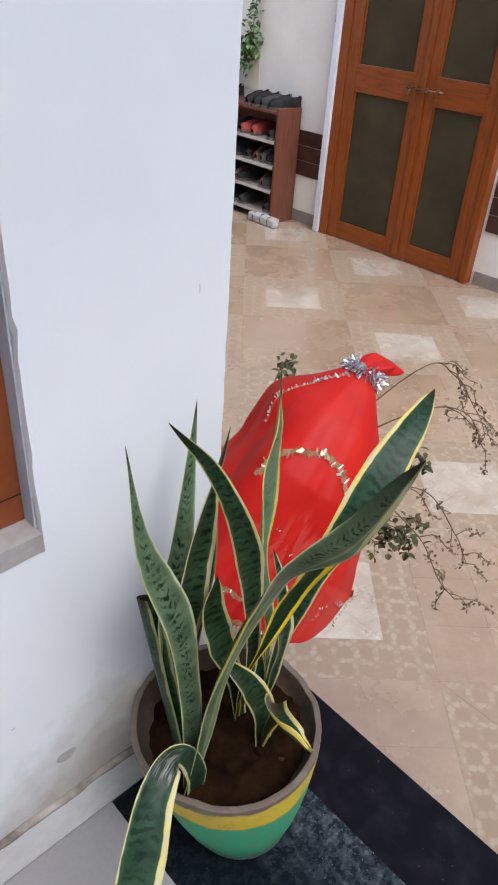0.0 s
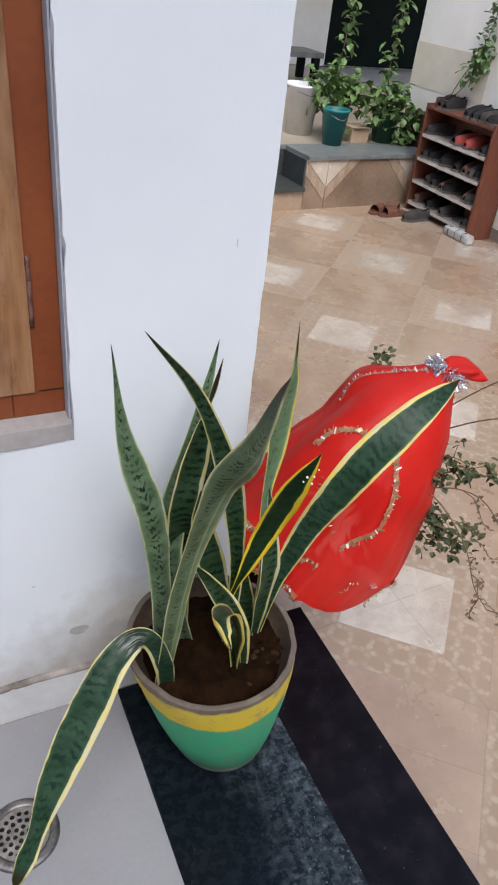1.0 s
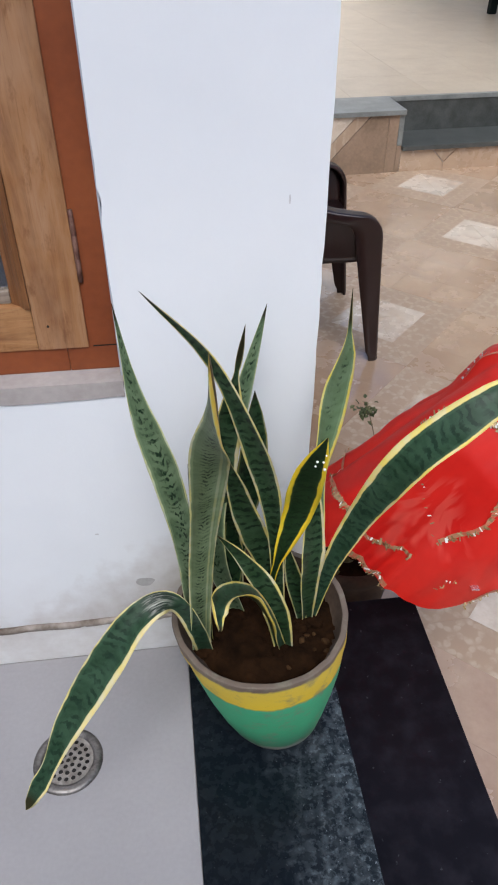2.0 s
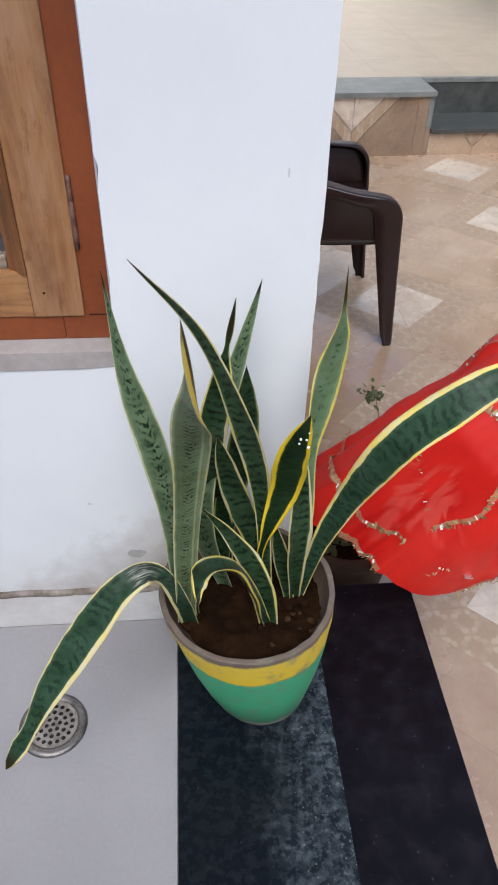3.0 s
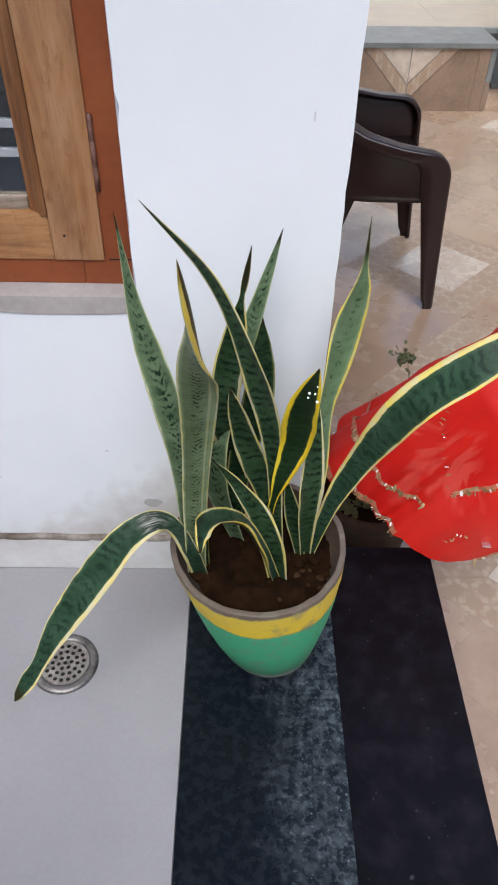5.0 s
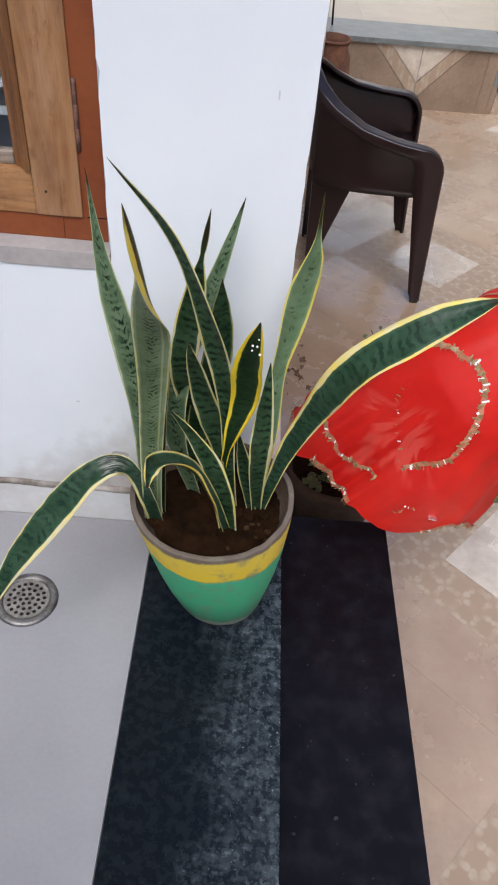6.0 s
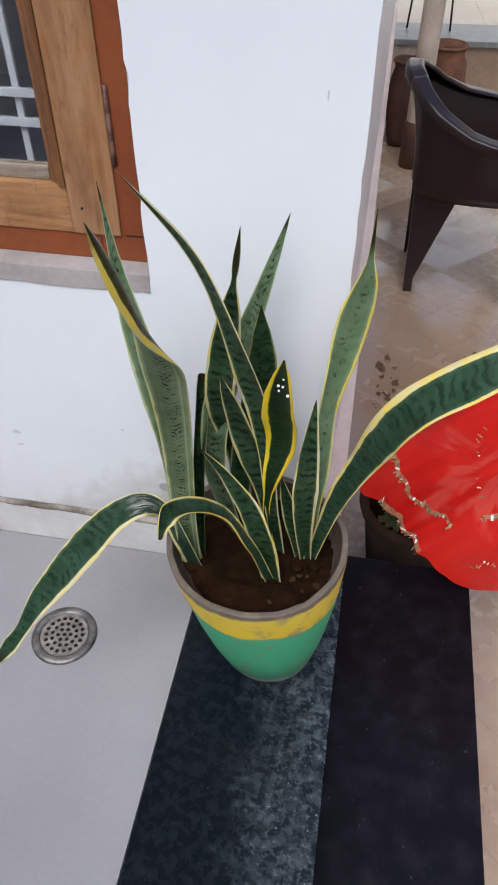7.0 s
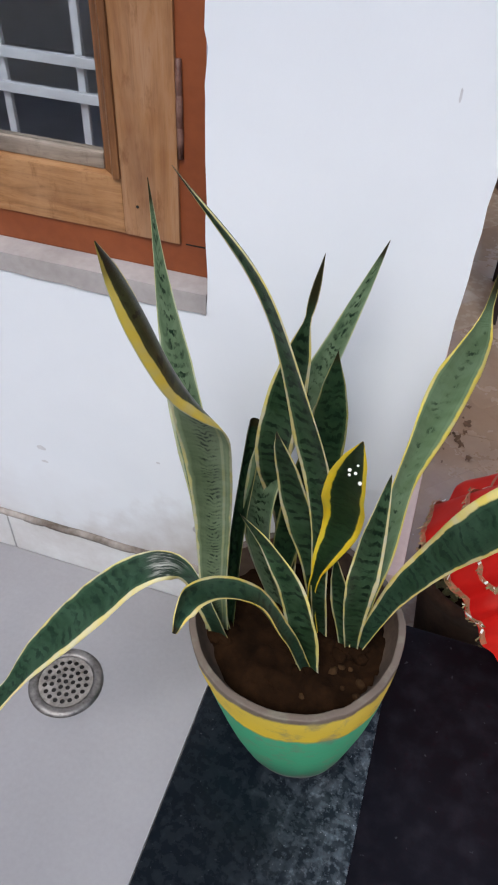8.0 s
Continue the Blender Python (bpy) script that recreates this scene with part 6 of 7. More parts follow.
for i in range(m_):
    j = (i + 1) % m_
    bm.faces.new((c0, ring_in[i], ring_in[j]))
    bm.faces.new((ring_in[i], ring_out[i], ring_out[j], ring_in[j]))
    bm.faces.new((ring_out[i], ring_low[i], ring_low[j], ring_out[j]))
part("seat", bm, PLASTIC, chair, "moulded seat")


def chair_leg(top, foot, w_top, w_foot, lean):
    """A tapered angle-section leg with a small foot."""
    bm = bmesh.new()
    rings = []
    for k in range(25):
        u = k / 24
        c = Vector(top).lerp(Vector(foot), u)
        w = w_top + (w_foot - w_top) * min(1, u * 1.15)
        d = 0.045 + (0.03 - 0.045) * u
        sx, sy = lean
        pts = [(0, 0), (w, 0), (w, sy * 0.008), (0.010, sy * 0.010), (0.010, sy * d), (0, sy * d)]
        rings.append([bm.verts.new(c + Vector((-sx * x, y, 0))) for x, y in pts])
    for a, b in zip(rings, rings[1:]):
        for i in range(6):
            bm.faces.new((a[i], a[(i + 1) % 6], b[(i + 1) % 6], b[i]))
    bm.faces.new(rings[0])
    bm.faces.new(rings[-1][::-1])
    bmesh.ops.bevel(bm, geom=[e for e in bm.edges if abs(e.calc_face_angle(0)) > 0.9 and abs((e.verts[0].co - e.verts[1].co).normalized().z) > 0.5], offset=0.003, segments=2, affect="EDGES")
    return bm


for nm, top, foot, w0, w1, lean in (("leg", (0.172, 1.874, -0.034), (0.192, 1.868, YARD), 0.20, 0.036, (-1, 1)), ("leg", (0.172, 2.206, -0.034), (0.190, 2.225, YARD), 0.20, 0.036, (-1, -1))):
    part(nm, chair_leg(top, foot, w0, w1, lean), PLASTIC, chair, smooth=False)
chair.matrix_basis = Matrix.Translation((0.427, 2.0, YARD)) @ Matrix.Diagonal((0.93, 1, 1, 1))

# ---- double door ----
door = thing("door_1", (3.60, 2.26, YARD), "closed polished wooden double door with dark mesh panels", "door", kind="structure")
DX = 3.600
for nm, y0, y1, z0, z1 in (("door_frame", 1.624, 1.672, YARD, 1.60), ("door_frame", 2.832, 2.903, YARD, 1.60), ("door_frame", 1.6725, 2.8315, 1.53, 1.60)):
    part(nm, box((DX - 0.010, y0, z0), (DX + 0.10, y1, z1), 0.004), DOORWOOD, door, "wooden door frame", smooth=False)
RAILWOOD = wood("polished_door_rail", (0.15, 0.030, 0.004), (0.25, 0.060, 0.008), (0.30, 0.080, 0.013), 0.32, (14, 1.2, 14), wear=0.3)
for y0, y1 in ((1.674, 2.200), (2.206, 2.830)):
    leaf_door = part("door_leaf", box((DX, y0, YARD + 0.006), (DX + 0.036, y0 + 0.085, 1.525), 0.003), DOORWOOD, door, "wooden leaf with mesh panels", smooth=False)
    part("stile", box((DX, y1 - 0.085, YARD + 0.006), (DX + 0.036, y1, 1.525), 0.003), DOORWOOD, leaf_door, smooth=False)
    for z0, z1 in ((YARD + 0.006, -0.385), (0.475, 0.640), (1.42, 1.525)):
        part("rail", box((DX + 0.001, y0 + 0.0855, z0), (DX + 0.035, y1 - 0.0855, z1), 0.003), RAILWOOD, leaf_door, smooth=False)
    for z0, z1 in ((-0.384, 0.474), (0.641, 1.419)):
        part("mesh_panel", box((DX + 0.016, y0 + 0.0857, z0), (DX + 0.022, y1 - 0.0857, z1)), MESH, leaf_door, "dark fly mesh", smooth=False)
        for a, b, c, d in ((y0 + 0.0857, y0 + 0.099, z0, z1), (y1 - 0.099, y1 - 0.0857, z0, z1)):
            part("beading", box((DX + 0.006, a, c), (DX + 0.0155, b, d), 0.003), DOORWOOD, leaf_door, smooth=False)
part("meeting_strip", box((DX - 0.012, 2.182, YARD + 0.01), (DX - 0.0005, 2.222, 1.52), 0.004), DOORWOOD, door, "raised meeting strip", smooth=False)
BRASS = surface("old_brass", (0.14, 0.065, 0.03), (0.30, 0.17, 0.09), 30.0, 0.45, 120.0, 0.1, metal=0.8)
bolt = thing("door_bolt", (3.575, 2.2, 0.55), "brass sliding bolt across the closed door", "bolt")
part("bolt_rod", tube([Vector((3.574, 2.34, 0.560)), Vector((3.574, 2.04, 0.560))], 0.007, 0.007, 10), BRASS, bolt)
for y in (2.31, 2.25, 2.16, 2.08):
    part("bolt_bracket", box((3.566, y - 0.010, 0.547), (3.5875, y + 0.010, 0.573), 0.003), BRASS, bolt, smooth=False)
part("bolt_handle", tube(spline([(3.572, 2.28, 0.56), (3.558, 2.28, 0.545), (3.555, 2.28, 0.515)], 8), 0.005, 0.006, 8), BRASS, bolt)
orn = bmesh.new()
bmesh.ops.create_circle(orn, cap_ends=True, radius=1.0, segments=18)
for v in orn.verts:
    v.co = Vector((DOORX - 0.004, 2.990 + 0.020 * v.co.x, 0.690 + 0.034 * v.co.y - 0.010 * v.co.x))
r_ = bmesh.ops.extrude_face_region(orn, geom=list(orn.faces))
for v in [g for g in r_["geom"] if isinstance(g, bmesh.types.BMVert)]:
    v.co.x += 0.003
tagged(part("wall_sticker", orn, SHOERED, smooth=False), "small red leaf-shaped sticker on the wall", "sticker")
tagged(part("wall_plate", box((DOORX - 0.012, 2.965, 0.850), (DOORX - 0.0005, 3.02, 0.896), 0.003), surface("olive_plate", (0.12, 0.11, 0.05), (0.22, 0.2, 0.1), 40.0, 0.5), smooth=False), "small olive patterned plate on the wall", "wall plate")

# white plastered edge of the opening beside the door
tagged(part("door_casing", box((DX - 0.030, 2.9045, YARD + 0.002), (DOORX - 0.0005, 2.950, 1.66), 0.004), PAINT, smooth=False), "white plastered strip beside the wooden door", "trim", kind="structure")

# ---- shoe rack and shoes ----
rack = thing("shoe_rack", (3.53, 3.63, YARD), "brown laminate shoe rack crowded with footwear", "shoe rack")
RX0, RX1, RY0, RY1 = 3.405, 3.640, 3.235, 4.035
for y in (RY0, RY1 - 0.020):
    part("side_panel", box((RX0, y, YARD), (RX1, y + 0.020, 0.300), 0.002), RACKWOOD, rack, smooth=False)
part("back_panel", box((RX1 - 0.006, RY0 + 0.0205, YARD + 0.05), (RX1, RY1 - 0.0205, 0.285)), RACKWOOD, rack, smooth=False)
SHELVES = (-0.455, -0.385 + 0.10, -0.11, 0.065, 0.262)
for z in SHELVES:
    sh = part("shelf", box((RX0 + 0.002, RY0 + 0.0205, z), (RX1 - 0.0065, RY1 - 0.0205, z + 0.018), 0.0015), RACKWOOD, rack, smooth=False)
    if z < 0.2:
        part("shelf_paper", box((RX0 - 0.001, RY0 + 0.024, z + 0.0182), (RX1 - 0.01, RY1 - 0.024, z + 0.0205)), SHADEPAPER, sh, "paper lining darkened for the shade in the rack", smooth=False)
        part("paper_flap", box((RX0 - 0.0015, RY0 + 0.03, z - 0.004), (RX0 + 0.0005, RY1 - 0.03, z + 0.018)), SHELFLINER, sh, "paper flap", smooth=False)


def shoe(at, material, label, group, sandal=False):
    """A shoe or slipper 0.25 m long with the toe towards -x, built at its place."""
    e = thing("slipper" if sandal else "shoe", at, label, "slipper" if sandal else "shoe", group)
    bm = bmesh.new()
    n = 12
    outline = [(-0.125, 0.012), (-0.11, 0.034), (-0.07, 0.045), (-0.02, 0.043), (0.03, 0.034), (0.08, 0.033), (0.11, 0.028), (0.123, 0.010)]
    ring = [(x, w) for x, w in outline] + [(x, -w) for x, w in outline[::-1]]
    lo = [bm.verts.new((at[0] + x, at[1] + y, at[2])) for x, y in ring]
    hi = [bm.verts.new((at[0] + x, at[1] + y, at[2] + 0.018)) for x, y in ring]
    bm.faces.new(lo)
    bm.faces.new(hi)
    for i in range(len(ring)):
        j = (i + 1) % len(ring)
        bm.faces.new((lo[i], lo[j], hi[j], hi[i]))
    part("sole", bm, SOLE if not sandal else material, e, smooth=False)
    bm = bmesh.new()
    tops = [0.030, 0.048, 0.058, 0.072, 0.092, 0.086, 0.092, 0.088] if not sandal else [0.03] * 8
    rows = []
    for (x, w), h in zip(outline, tops):
        if sandal and not (-0.09 < x < 0.04):
            continue
        hh = h if not sandal else 0.05
        opening = not sandal and x > 0.0
        rows.append([bm.verts.new((at[0] + x, at[1] + w * 0.96 * math.cos(a), at[2] + 0.018 + (hh * (0.80 if opening and 0.9 < a < 2.24 else math.sin(a))))) for a in [math.pi * k / n for k in range(n + 1)]])
    for a, b in zip(rows, rows[1:]):
        for k in range(n):
            if not sandal and 3 <= k <= 8 and rows.index(a) >= 4 and rows.index(a) < 6:
                continue
            bm.faces.new((a[k], a[k + 1], b[k + 1], b[k]))
    part("upper" if not sandal else "strap", bm, material, e)
    return e


rng = random.Random(8)
kinds = [(SHOEBLACK, "worn black leather shoe on the rack"), (SHOEGREY, "grey canvas shoe on the rack"), (SHOEBROWN, "brown leather shoe on the rack"), (SHOERED, "red canvas shoe on the rack"), (SOLE, "pale rubber shoe on the rack")]
first = {}
plan_ = {0: (0, 0, 0, 1, 0, 0, 0, 2), 1: (1, 2, 0, 0, 2, 0, 1, 2), 2: (0, 4, 2, 0, 0, 1, 0, 0), 3: (0, 0, 3, 3, 0, 0, 3, 1), 4: (0, 1, 0, 0, 2, 0, 0, 0)}
for level, order in plan_.items():
    z = SHELVES[level] + (0.0207 if level < 4 else 0.0182)
    for k, c in enumerate(order):
        at = (3.540 + rng.uniform(-0.02, 0.01), RY0 + 0.080 + k * 0.0915, z)
        if c in first and rng.random() < 0.22:
            continue
        if c not in first:
            first[c] = shoe(at, kinds[c][0], kinds[c][1], "shoes on the rack")
        else:
            copy_thing(first[c], pose(*at, 0, 0, rng.uniform(-24, 24)))
slip_a = shoe((3.16, 3.86, YARD), SHOEBROWN, "brown slipper on the courtyard floor", "slippers on the floor", True)
copy_thing(slip_a, pose(3.10, 3.96, YARD, 0, 0, 25))
copy_thing(slip_a, pose(3.26, 3.97, YARD, 0, 0, -60))
shoe((3.29, 3.72, YARD), SHOEGREY, "grey canvas shoe on the floor by the rack", "shoes on the floor")
bundle = thing("cloth_bundle", (3.40, 3.27, YARD), "white checked cloth bundle on the floor under the rack", "bundle")
bm = box((3.335, 3.13, YARD), (3.395, 3.42, YARD + 0.07), 0.025, segments=4)
for v in bm.verts:
    v.co += Vector((1, 0.6, 0.5)) * 0.010 * noise.noise(v.co * 18)
part("wrap", bm, surface("grey_white_cloth", (0.30, 0.29, 0.27), (0.55, 0.53, 0.50), 22.0, 0.8, 90.0, 0.4), bundle)
for y in (3.20, 3.28, 3.36):
    part("cord", tube(spline([(3.333, y, YARD + 0.01), (3.331, y + 0.004, YARD + 0.05), (3.36, y, YARD + 0.073), (3.398, y, YARD + 0.05)], 10), 0.003, 0.003, 6), SHOEGREY, bundle, "grey cord")


# ---- plants and buckets on the raised floor ----
def bucket(name, x, y, r0, r1, h, material, label, category):
    """A tapered open bucket with a rolled rim and a wire handle."""
    b = thing(name, (x, y, LEDGE), label, category)
    part("body", lathe([(0, 0.004), (r0, 0.004), (r0 + 0.002, 0), (r1, h - 0.02), (r1 + 0.006, h - 0.018), (r1 + 0.008, h - 0.004), (r1 + 0.002, h), (r1 - 0.004, h - 0.006), (r0 - 0.004, 0.012), (0, 0.012)], (x, y, LEDGE), 36), material, b)
    part("handle", tube(spline([(x - r1 - 0.006, y, LEDGE + h - 0.02), (x - r1 * 0.6, y - r1 * 0.8, LEDGE + h - 0.05), (x, y - r1 - 0.012, LEDGE + h - 0.07), (x + r1 * 0.6, y - r1 * 0.8, LEDGE + h - 0.05), (x + r1 + 0.006, y, LEDGE + h - 0.02)], 24), 0.003, 0.003, 6), CHROME, b, "wire handle")
    return b


bucket("green_bucket", 2.865, 4.46, 0.075, 0.105, 0.27, TEALPLASTIC, "teal plastic bucket on the granite coping", "bucket")
bucket("white_bucket", 2.76, 4.86, 0.115, 0.145, 0.38, WHITEPLASTIC, "worn white plastic bucket on the raised floor", "bucket")
carton = thing("carton", (3.15, 4.56, LEDGE), "small open brown carton among the pots", "box")
part("body", box((3.07, 4.50, LEDGE), (3.24, 4.63, LEDGE + 0.12), 0.003), CARD, carton, smooth=False)
for k, (y0, y1, tilt) in enumerate(((4.47, 4.50, 1), (4.63, 4.66, -1))):
    part("flap", box((3.075, y0, LEDGE + 0.120), (3.235, y1, LEDGE + 0.124), 0.001), CARD, carton, smooth=False)


def foliage(parent, centres, seed, size, count, material=CREEPER, name="foliage", label="heart-shaped green leaves"):
    rg = random.Random(seed)
    bm = bmesh.new()
    for x, y, z, s in centres:
        sprig_leaves(bm, (x, y, z), int(count * s), 0.075 * s, size, rg, 0.6)
    return part(name, bm, material, parent, label, smooth=False, kind="stuff")


def climber(x, y, r, h, seed, mass, vine):
    t = thing("climbing_plant", (x, y, LEDGE), "leafy green climbing plant in a dark green plastic pot", "potted plant", "climbing plants on the raised floor")
    part("pot", lathe([(0, 0), (r * 0.75, 0), (r, h - 0.02), (r + 0.01, h - 0.02), (r + 0.01, h), (r - 0.004, h), (r - 0.01, h - 0.03), (0, h - 0.03)], (x, y, LEDGE), 32), GREENPLASTIC, t)
    foliage(t, mass, seed, 0.085, 60)
    bm = tube(spline([(x, y, LEDGE + h - 0.03)] + vine, 40), 0.004, 0.002, 6)
    part("vine", bm, STEM, t)
    rg = random.Random(seed + 5)
    bm = bmesh.new()
    for p in spline([(x, y, LEDGE + h)] + vine, 26)[4:]:
        sprig_leaves(bm, p, 5, 0.03, 0.075, rg, 0.8)
    part("vine_leaves", bm, CREEPER, t, "hanging green leaves", smooth=False, kind="stuff")
    return t


climber(3.02, 4.74, 0.10, 0.22, 3, [(2.90, 4.70, 0.20, 1.0), (3.05, 4.68, 0.24, 1.1), (3.17, 4.66, 0.19, 1.0), (3.0, 4.72, 0.34, 0.7), (2.86, 4.74, 0.32, 0.7), (3.12, 4.72, 0.30, 0.7)], [(3.05, 4.80, 0.5), (3.12, 4.85, 0.8), (3.20, 4.88, 1.1), (3.22, 4.9, 1.5)])
climber(3.42, 4.56, 0.115, 0.24, 9, [(3.32, 4.52, 0.18, 1.0), (3.46, 4.48, 0.20, 1.1), (3.56, 4.50, 0.14, 1.0), (3.42, 4.54, 0.30, 0.8), (3.58, 4.48, 0.02, 0.8), (3.60, 4.46, -0.10, 0.5)], [(3.44, 4.66, 0.45), (3.52, 4.74, 0.8), (3.56, 4.78, 1.1), (3.58, 4.8, 1.5)])
money = thing("trailing_plant", (3.54, 3.95, 0.2805), "trailing green vine in a small brown box on the shoe rack", "potted plant")
bm = box((3.46, 3.885, 0.2805), (3.60, 4.008, 0.345), 0.004)
part("planter_box", bm, RACKWOOD, money, smooth=False)
part("soil", box((3.468, 3.893, 0.3452), (3.592, 4.0, 0.349)), SOIL, money, smooth=False)
rg = random.Random(12)
for pts in ([(3.53, 3.95, 0.345), (3.55, 3.88, 0.50), (3.57, 3.80, 0.64), (3.60, 3.75, 0.80), (3.60, 3.72, 1.05)], [(3.54, 3.93, 0.345), (3.56, 3.84, 0.46), (3.58, 3.76, 0.60), (3.60, 3.72, 0.70)]):
    part("vine", tube(spline(pts, 24), 0.004, 0.002, 6), STEM, money)
    bm = bmesh.new()
    for p in spline(pts, 22)[9:]:
        sprig_leaves(bm, p, 7, 0.032, 0.052, rg, 0.7)
    part("leaves", bm, CREEPER, money, "small green leaves", smooth=False, kind="stuff")

# far end of the raised floor
bench = thing("low_table", (3.95, 7.7, LEDGE), "low grey stone-topped table on the raised floor", "table")
part("top", box((3.55, 7.45, 0.16), (4.45, 7.95, 0.22), 0.01), COPING, bench, smooth=False)
for x in (3.62, 4.38):
    for y in (7.52, 7.88):
        part("leg", box((x - 0.04, y - 0.04, LEDGE), (x + 0.04, y + 0.04, 0.16), 0.004), SHUTTER, bench, smooth=False)
drum = thing("white_drum", (3.85, 7.68, 0.22), "large white plastic drum on the low table", "drum")
part("body", lathe([(0, 0), (0.185, 0), (0.195, 0.02), (0.195, 0.46), (0.185, 0.49), (0.17, 0.50), (0, 0.505)], (3.85, 7.68, 0.22), 40), WHITEPLASTIC, drum)
part("lid", lathe([(0.150, 0.506), (0.150, 0.53), (0.14, 0.537), (0, 0.537)], (3.85, 7.68, 0.22), 40), WHITEPLASTIC, drum)

# ---- by the side wall: post and clay jars ----
post = thing("porch_post", (0.195, 3.13, YARD), "beige painted round porch post with dark brown foot", "post")
part("shaft", lathe([(0.052, YARD + 0.235), (0.050, 2.6), (0, 2.6)], (0.195, 3.13, 0), 32), POST, post)
part("foot", lathe([(0, YARD), (0.062, YARD), (0.060, YARD + 0.23), (0.056, YARD + 0.2355), (0, YARD + 0.2355)], (0.195, 3.13, 0), 32), POSTBASE, post, "dark brown painted foot")


def jar(x, y, r, h, label, material):
    j = thing("clay_jar", (x, y, YARD), label, "jar", "jars by the wall")
    part("body", lathe([(0, 0), (r * 0.6, 0), (r * 0.8, h * 0.15), (r, h * 0.5), (r * 0.9, h * 0.8), (r * 0.72, h * 0.92), (r * 0.8, h), (r * 0.72, h), (r * 0.64, h * 0.92), (r * 0.8, h * 0.75), (0, h * 0.7)], (x, y, YARD), 36), material, j)
    bm = bmesh.new()
    tube([Vector((x + r * 0.8 * math.cos(a), y + r * 0.8 * math.sin(a), YARD + h)) for a in [6.28318 * k / 28 for k in range(29)]], 0.008, 0.008, 6, bm, caps=False)
    part("rim", bm, CLAY, j, "red clay rim")
    return j


jar(0.115, 3.42, 0.085, 0.44, "dark brown clay jar behind the post", POSTBASE)
jar(0.33, 3.62, 0.125, 0.47, "red-brown clay jar behind the chair", CLAY)
stand = thing("plant_stand", (0.22, 4.12, LEDGE), "black wire plant stand with a ring top", "plant stand")
ringp = [Vector((0.22 + 0.13 * math.cos(6.28318 * k / 32), 4.12 + 0.13 * math.sin(6.28318 * k / 32), 0.14)) for k in range(33)]
part("ring", tube(ringp, 0.007, 0.007, 8, caps=False), SHOEBLACK, stand)
for k in range(3):
    a = 6.28318 * k / 3 + 0.4
    part("leg", tube([Vector((0.22 + 0.13 * math.cos(a), 4.12 + 0.13 * math.sin(a), 0.14)), Vector((0.22 + 0.15 * math.cos(a), 4.12 + 0.15 * math.sin(a), LEDGE))], 0.006, 0.006, 8), SHOEBLACK, stand)

# damp stains on the courtyard by the house corner
DAMP = surface("damp_stain", (0.070, 0.036, 0.018), (0.150, 0.082, 0.042), 30.0, 0.85, 90.0, 0.1)
rng = random.Random(5)
for k in range(22):
    x, y, r = 0.150 + rng.gauss(0, 0.028), 1.04 + 0.016 * k + rng.gauss(0, 0.02), rng.choice((0.004, 0.006, 0.008, 0.013))
    bm = bmesh.new()
    bmesh.ops.create_circle(bm, cap_ends=True, radius=r, segments=14)
    for v in bm.verts:
        k2 = rng.uniform(0.35, 1.35)
        v.co = Vector((x + v.co.x * k2, y + v.co.y * 1.5 * k2, YARD + 0.0012 + 0.0003 * k))
    part("damp_spot", bm, DAMP, yard, "dark damp spot", smooth=False)

# ---- tiles, last ----
def slab_tile(points, z0, z1, material, parent, name, inset=0.0006):
    """A flat piece of floor from its (x, y) corners, slightly inset for the joint."""
    c = Vector((sum(p[0] for p in points) / len(points), sum(p[1] for p in points) / len(points)))
    pts = [Vector(p) + (c - Vector(p)).normalized() * inset * 1.4 for p in points]
    me = bpy.data.meshes.new(name)
    n = len(pts)
    verts = [(p.x, p.y, z1) for p in pts] + [(p.x, p.y, z0) for p in pts]
    me.from_pydata(verts, [], [tuple(range(n))] + [(i, (i + 1) % n + 0, (i + 1) % n + n, i + n) for i in range(n)])
    me.materials.append(material)
    ob = new(name, me)
    ob.parent = parent
    ob.matrix_parent_inverse = world_of(parent).inverted()
    return ob


# verandah: large pale tiles
for i in range(7):
    for j in range(3):
        x1, y1 = -0.2065 - 0.6 * i, 0.032 - 1.2 * j
        slab_tile([(x1 - 0.6, max(y1 - 1.2, -3.5)), (x1, max(y1 - 1.2, -3.5)), (x1, min(y1, -0.009)), (x1 - 0.6, min(y1, -0.009))], -0.008, 0.0, VTILE, verandah, "tile", 0.0004)

# courtyard: tiles laid on the diagonal, white centres in mosaic borders against brown panels
ORIGIN, ACROSS, ALONG = Vector((-0.055, 0.314)), Vector((0.859, 0.040)), Vector((-0.0134, 0.843))
IN = 0.54


def inside(points):
    """An outline clipped to the courtyard's rectangle."""
    for axis, edge, keep in ((0, -0.20, 1), (0, DOORX - 0.001, -1), (1, -3.5, 1), (1, FACE - 0.001, -1)):
        out = []
        for p, q in zip(points, points[1:] + points[:1]):
            dp, dq = (p[axis] - edge) * keep, (q[axis] - edge) * keep
            if dp >= 0:
                out.append(tuple(p))
            if dp * dq < 0:
                u = dp / (dp - dq)
                out.append((p[0] + (q[0] - p[0]) * u, p[1] + (q[1] - p[1]) * u))
        points = out
        if not points:
            return []
    return points


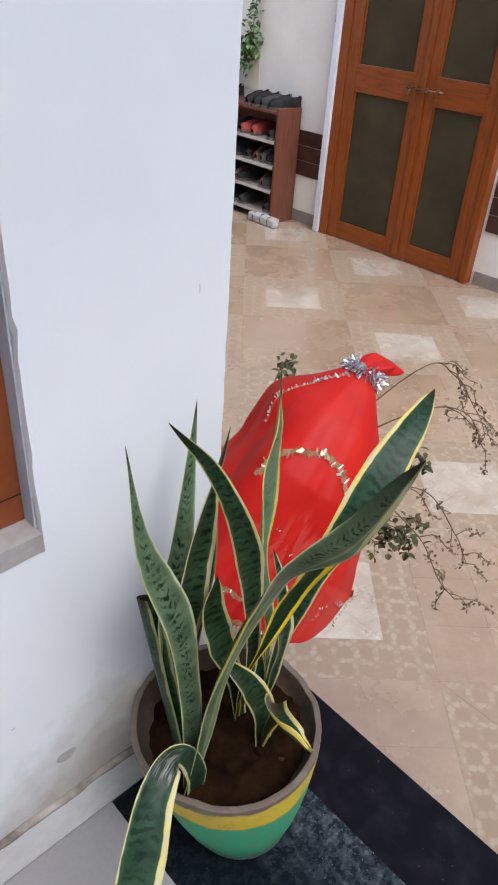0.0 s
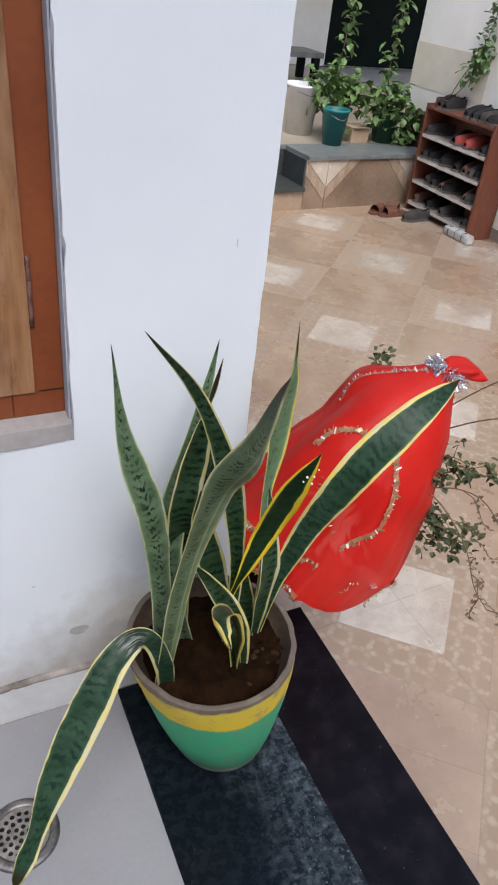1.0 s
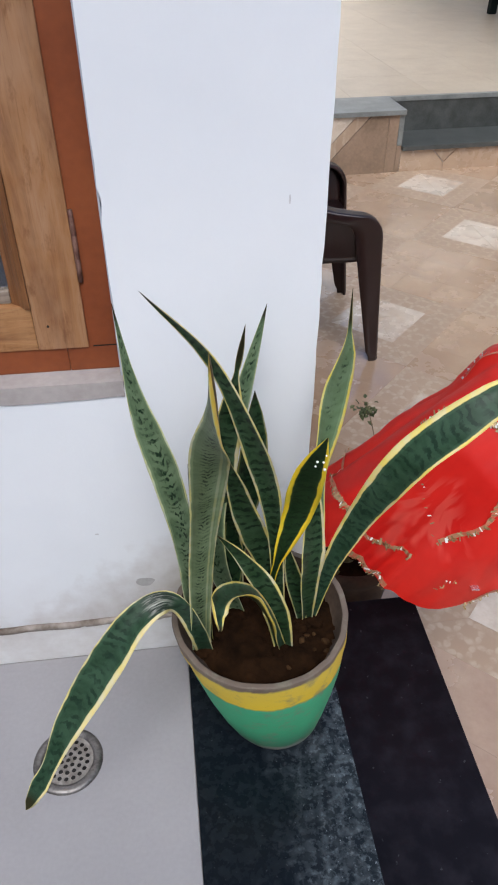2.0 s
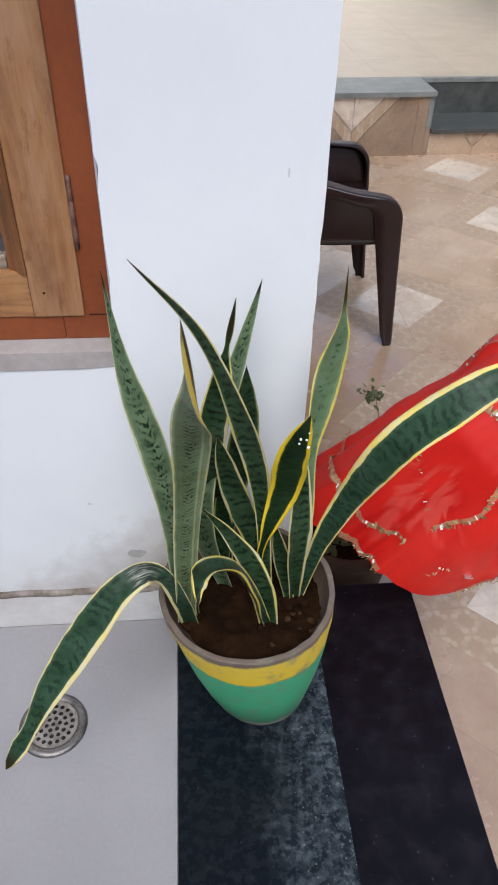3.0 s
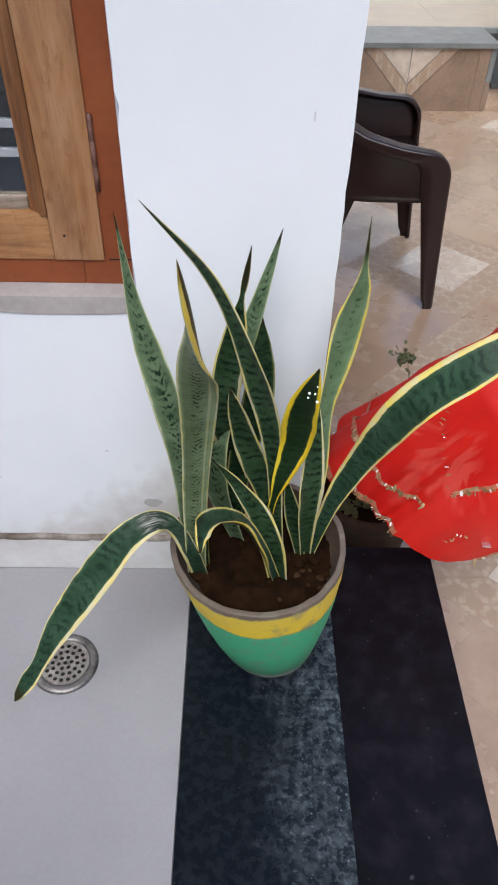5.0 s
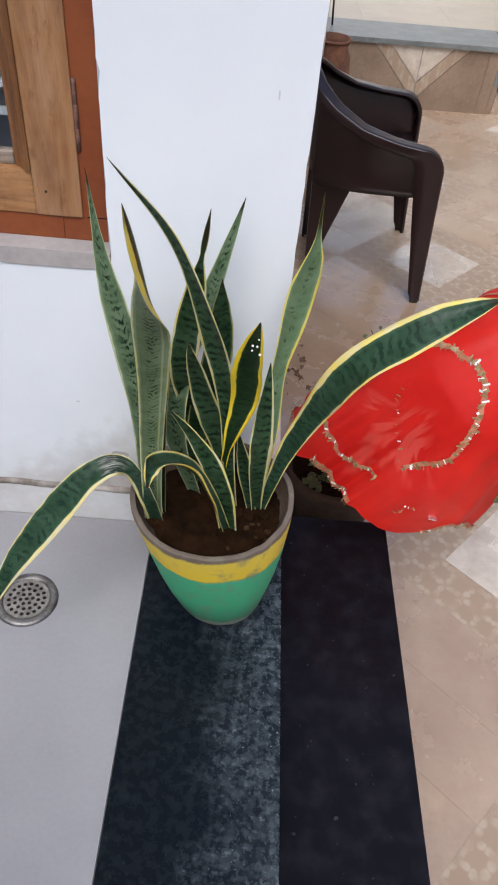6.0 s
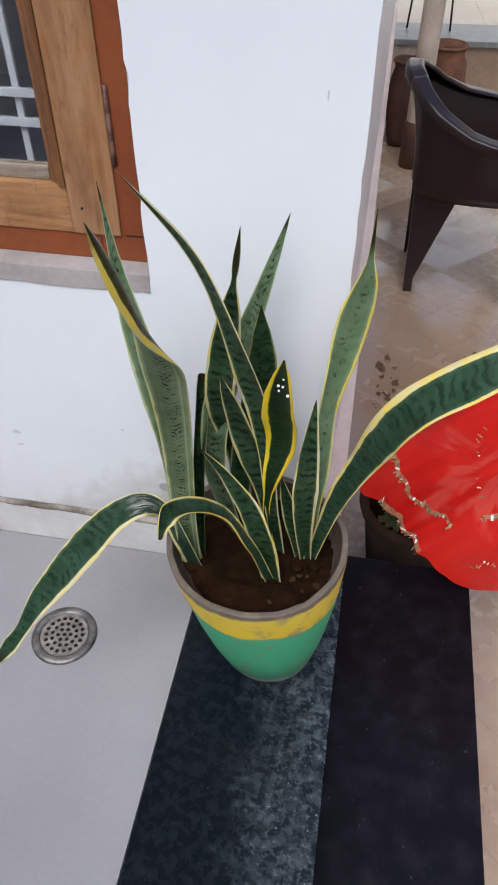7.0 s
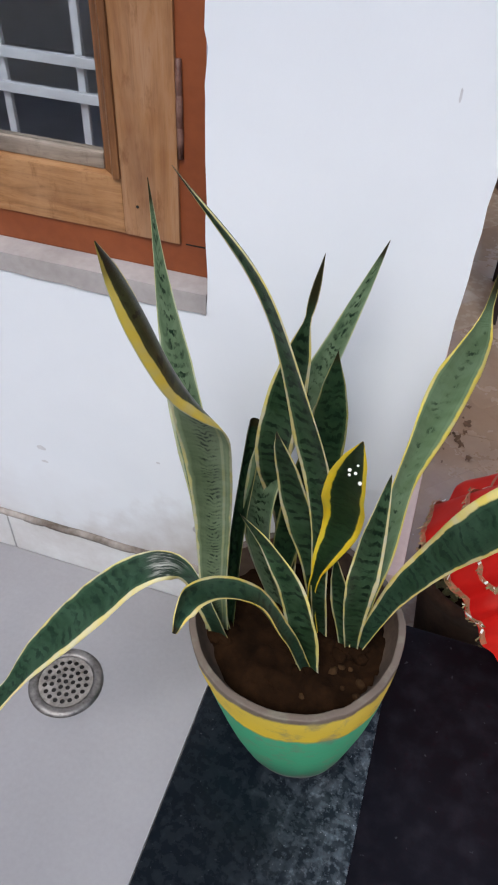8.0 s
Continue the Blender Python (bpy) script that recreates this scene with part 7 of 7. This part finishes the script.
def area(points):
    return abs(sum(a[0] * b[1] - b[0] * a[1] for a, b in zip(points, points[1:] + points[:1]))) / 2


def yard_tile(points, material, name, dz=0.0, inset=0.0003):
    pts = inside(points)
    out = []
    for p in pts:
        if not out or (abs(p[0] - out[-1][0]) + abs(p[1] - out[-1][1])) > 1e-4:
            out.append(p)
    if len(out) > 2 and (abs(out[0][0] - out[-1][0]) + abs(out[0][1] - out[-1][1])) < 1e-4:
        out.pop()
    if len(out) > 2 and area(out) > 0.0015:
        slab_tile(out, YARD - 0.008, YARD + dz, material, yard, name, inset)


for k in range(0, 6):
    for j in range(-4, 6):
        c = ORIGIN + ACROSS * k + ALONG * j
        outer = [c + ALONG / 2, c + ACROSS / 2, c - ALONG / 2, c - ACROSS / 2]
        inner = [c + (p - c) * IN for p in outer]
        for a in range(4):
            b = (a + 1) % 4
            muddy = k == 0 and j == 1   # replaced by plain tiles by the house corner
            yard_tile([inner[a], inner[b], c], BROWNTILE if muddy else WHITETILE, "brown_tile" if muddy else "white_tile")
            yard_tile([outer[a], outer[b], inner[b], inner[a]], BROWNTILE if muddy else MOSAIC, "brown_tile" if muddy else "mosaic_tile")
        e1, e2 = (ACROSS + ALONG) / 6, (ACROSS - ALONG) / 6
        start = c + ALONG / 2
        for a in range(3):
            for b in range(3):
                p = start + e1 * a + e2 * b
                yard_tile([p, p + e1, p + e1 + e2, p + e2], BROWNTILE, "brown_tile", 0.0, 0.00025)

# raised floor: beige tiles
for i in range(9):
    for j in range(8):
        x, y = 0.0 + 0.6 * i, 4.562 + 0.6 * j
        if y < 9.15:
            slab_tile([(x, y), (x + 0.6, y), (x + 0.6, min(y + 0.6, 9.19)), (x, min(y + 0.6, 9.19))], LEDGE - 0.03, LEDGE - 0.001, BEIGE, plinth, "beige_tile")

# the plinth runs with the tile courses, a little askew to the house
plinth.matrix_basis = Matrix.Translation((1.1, 4.03, 0)) @ pose(0, 0, 0, 0, 0, 3.0) @ Matrix.Translation((-1.1, -4.20, 0))
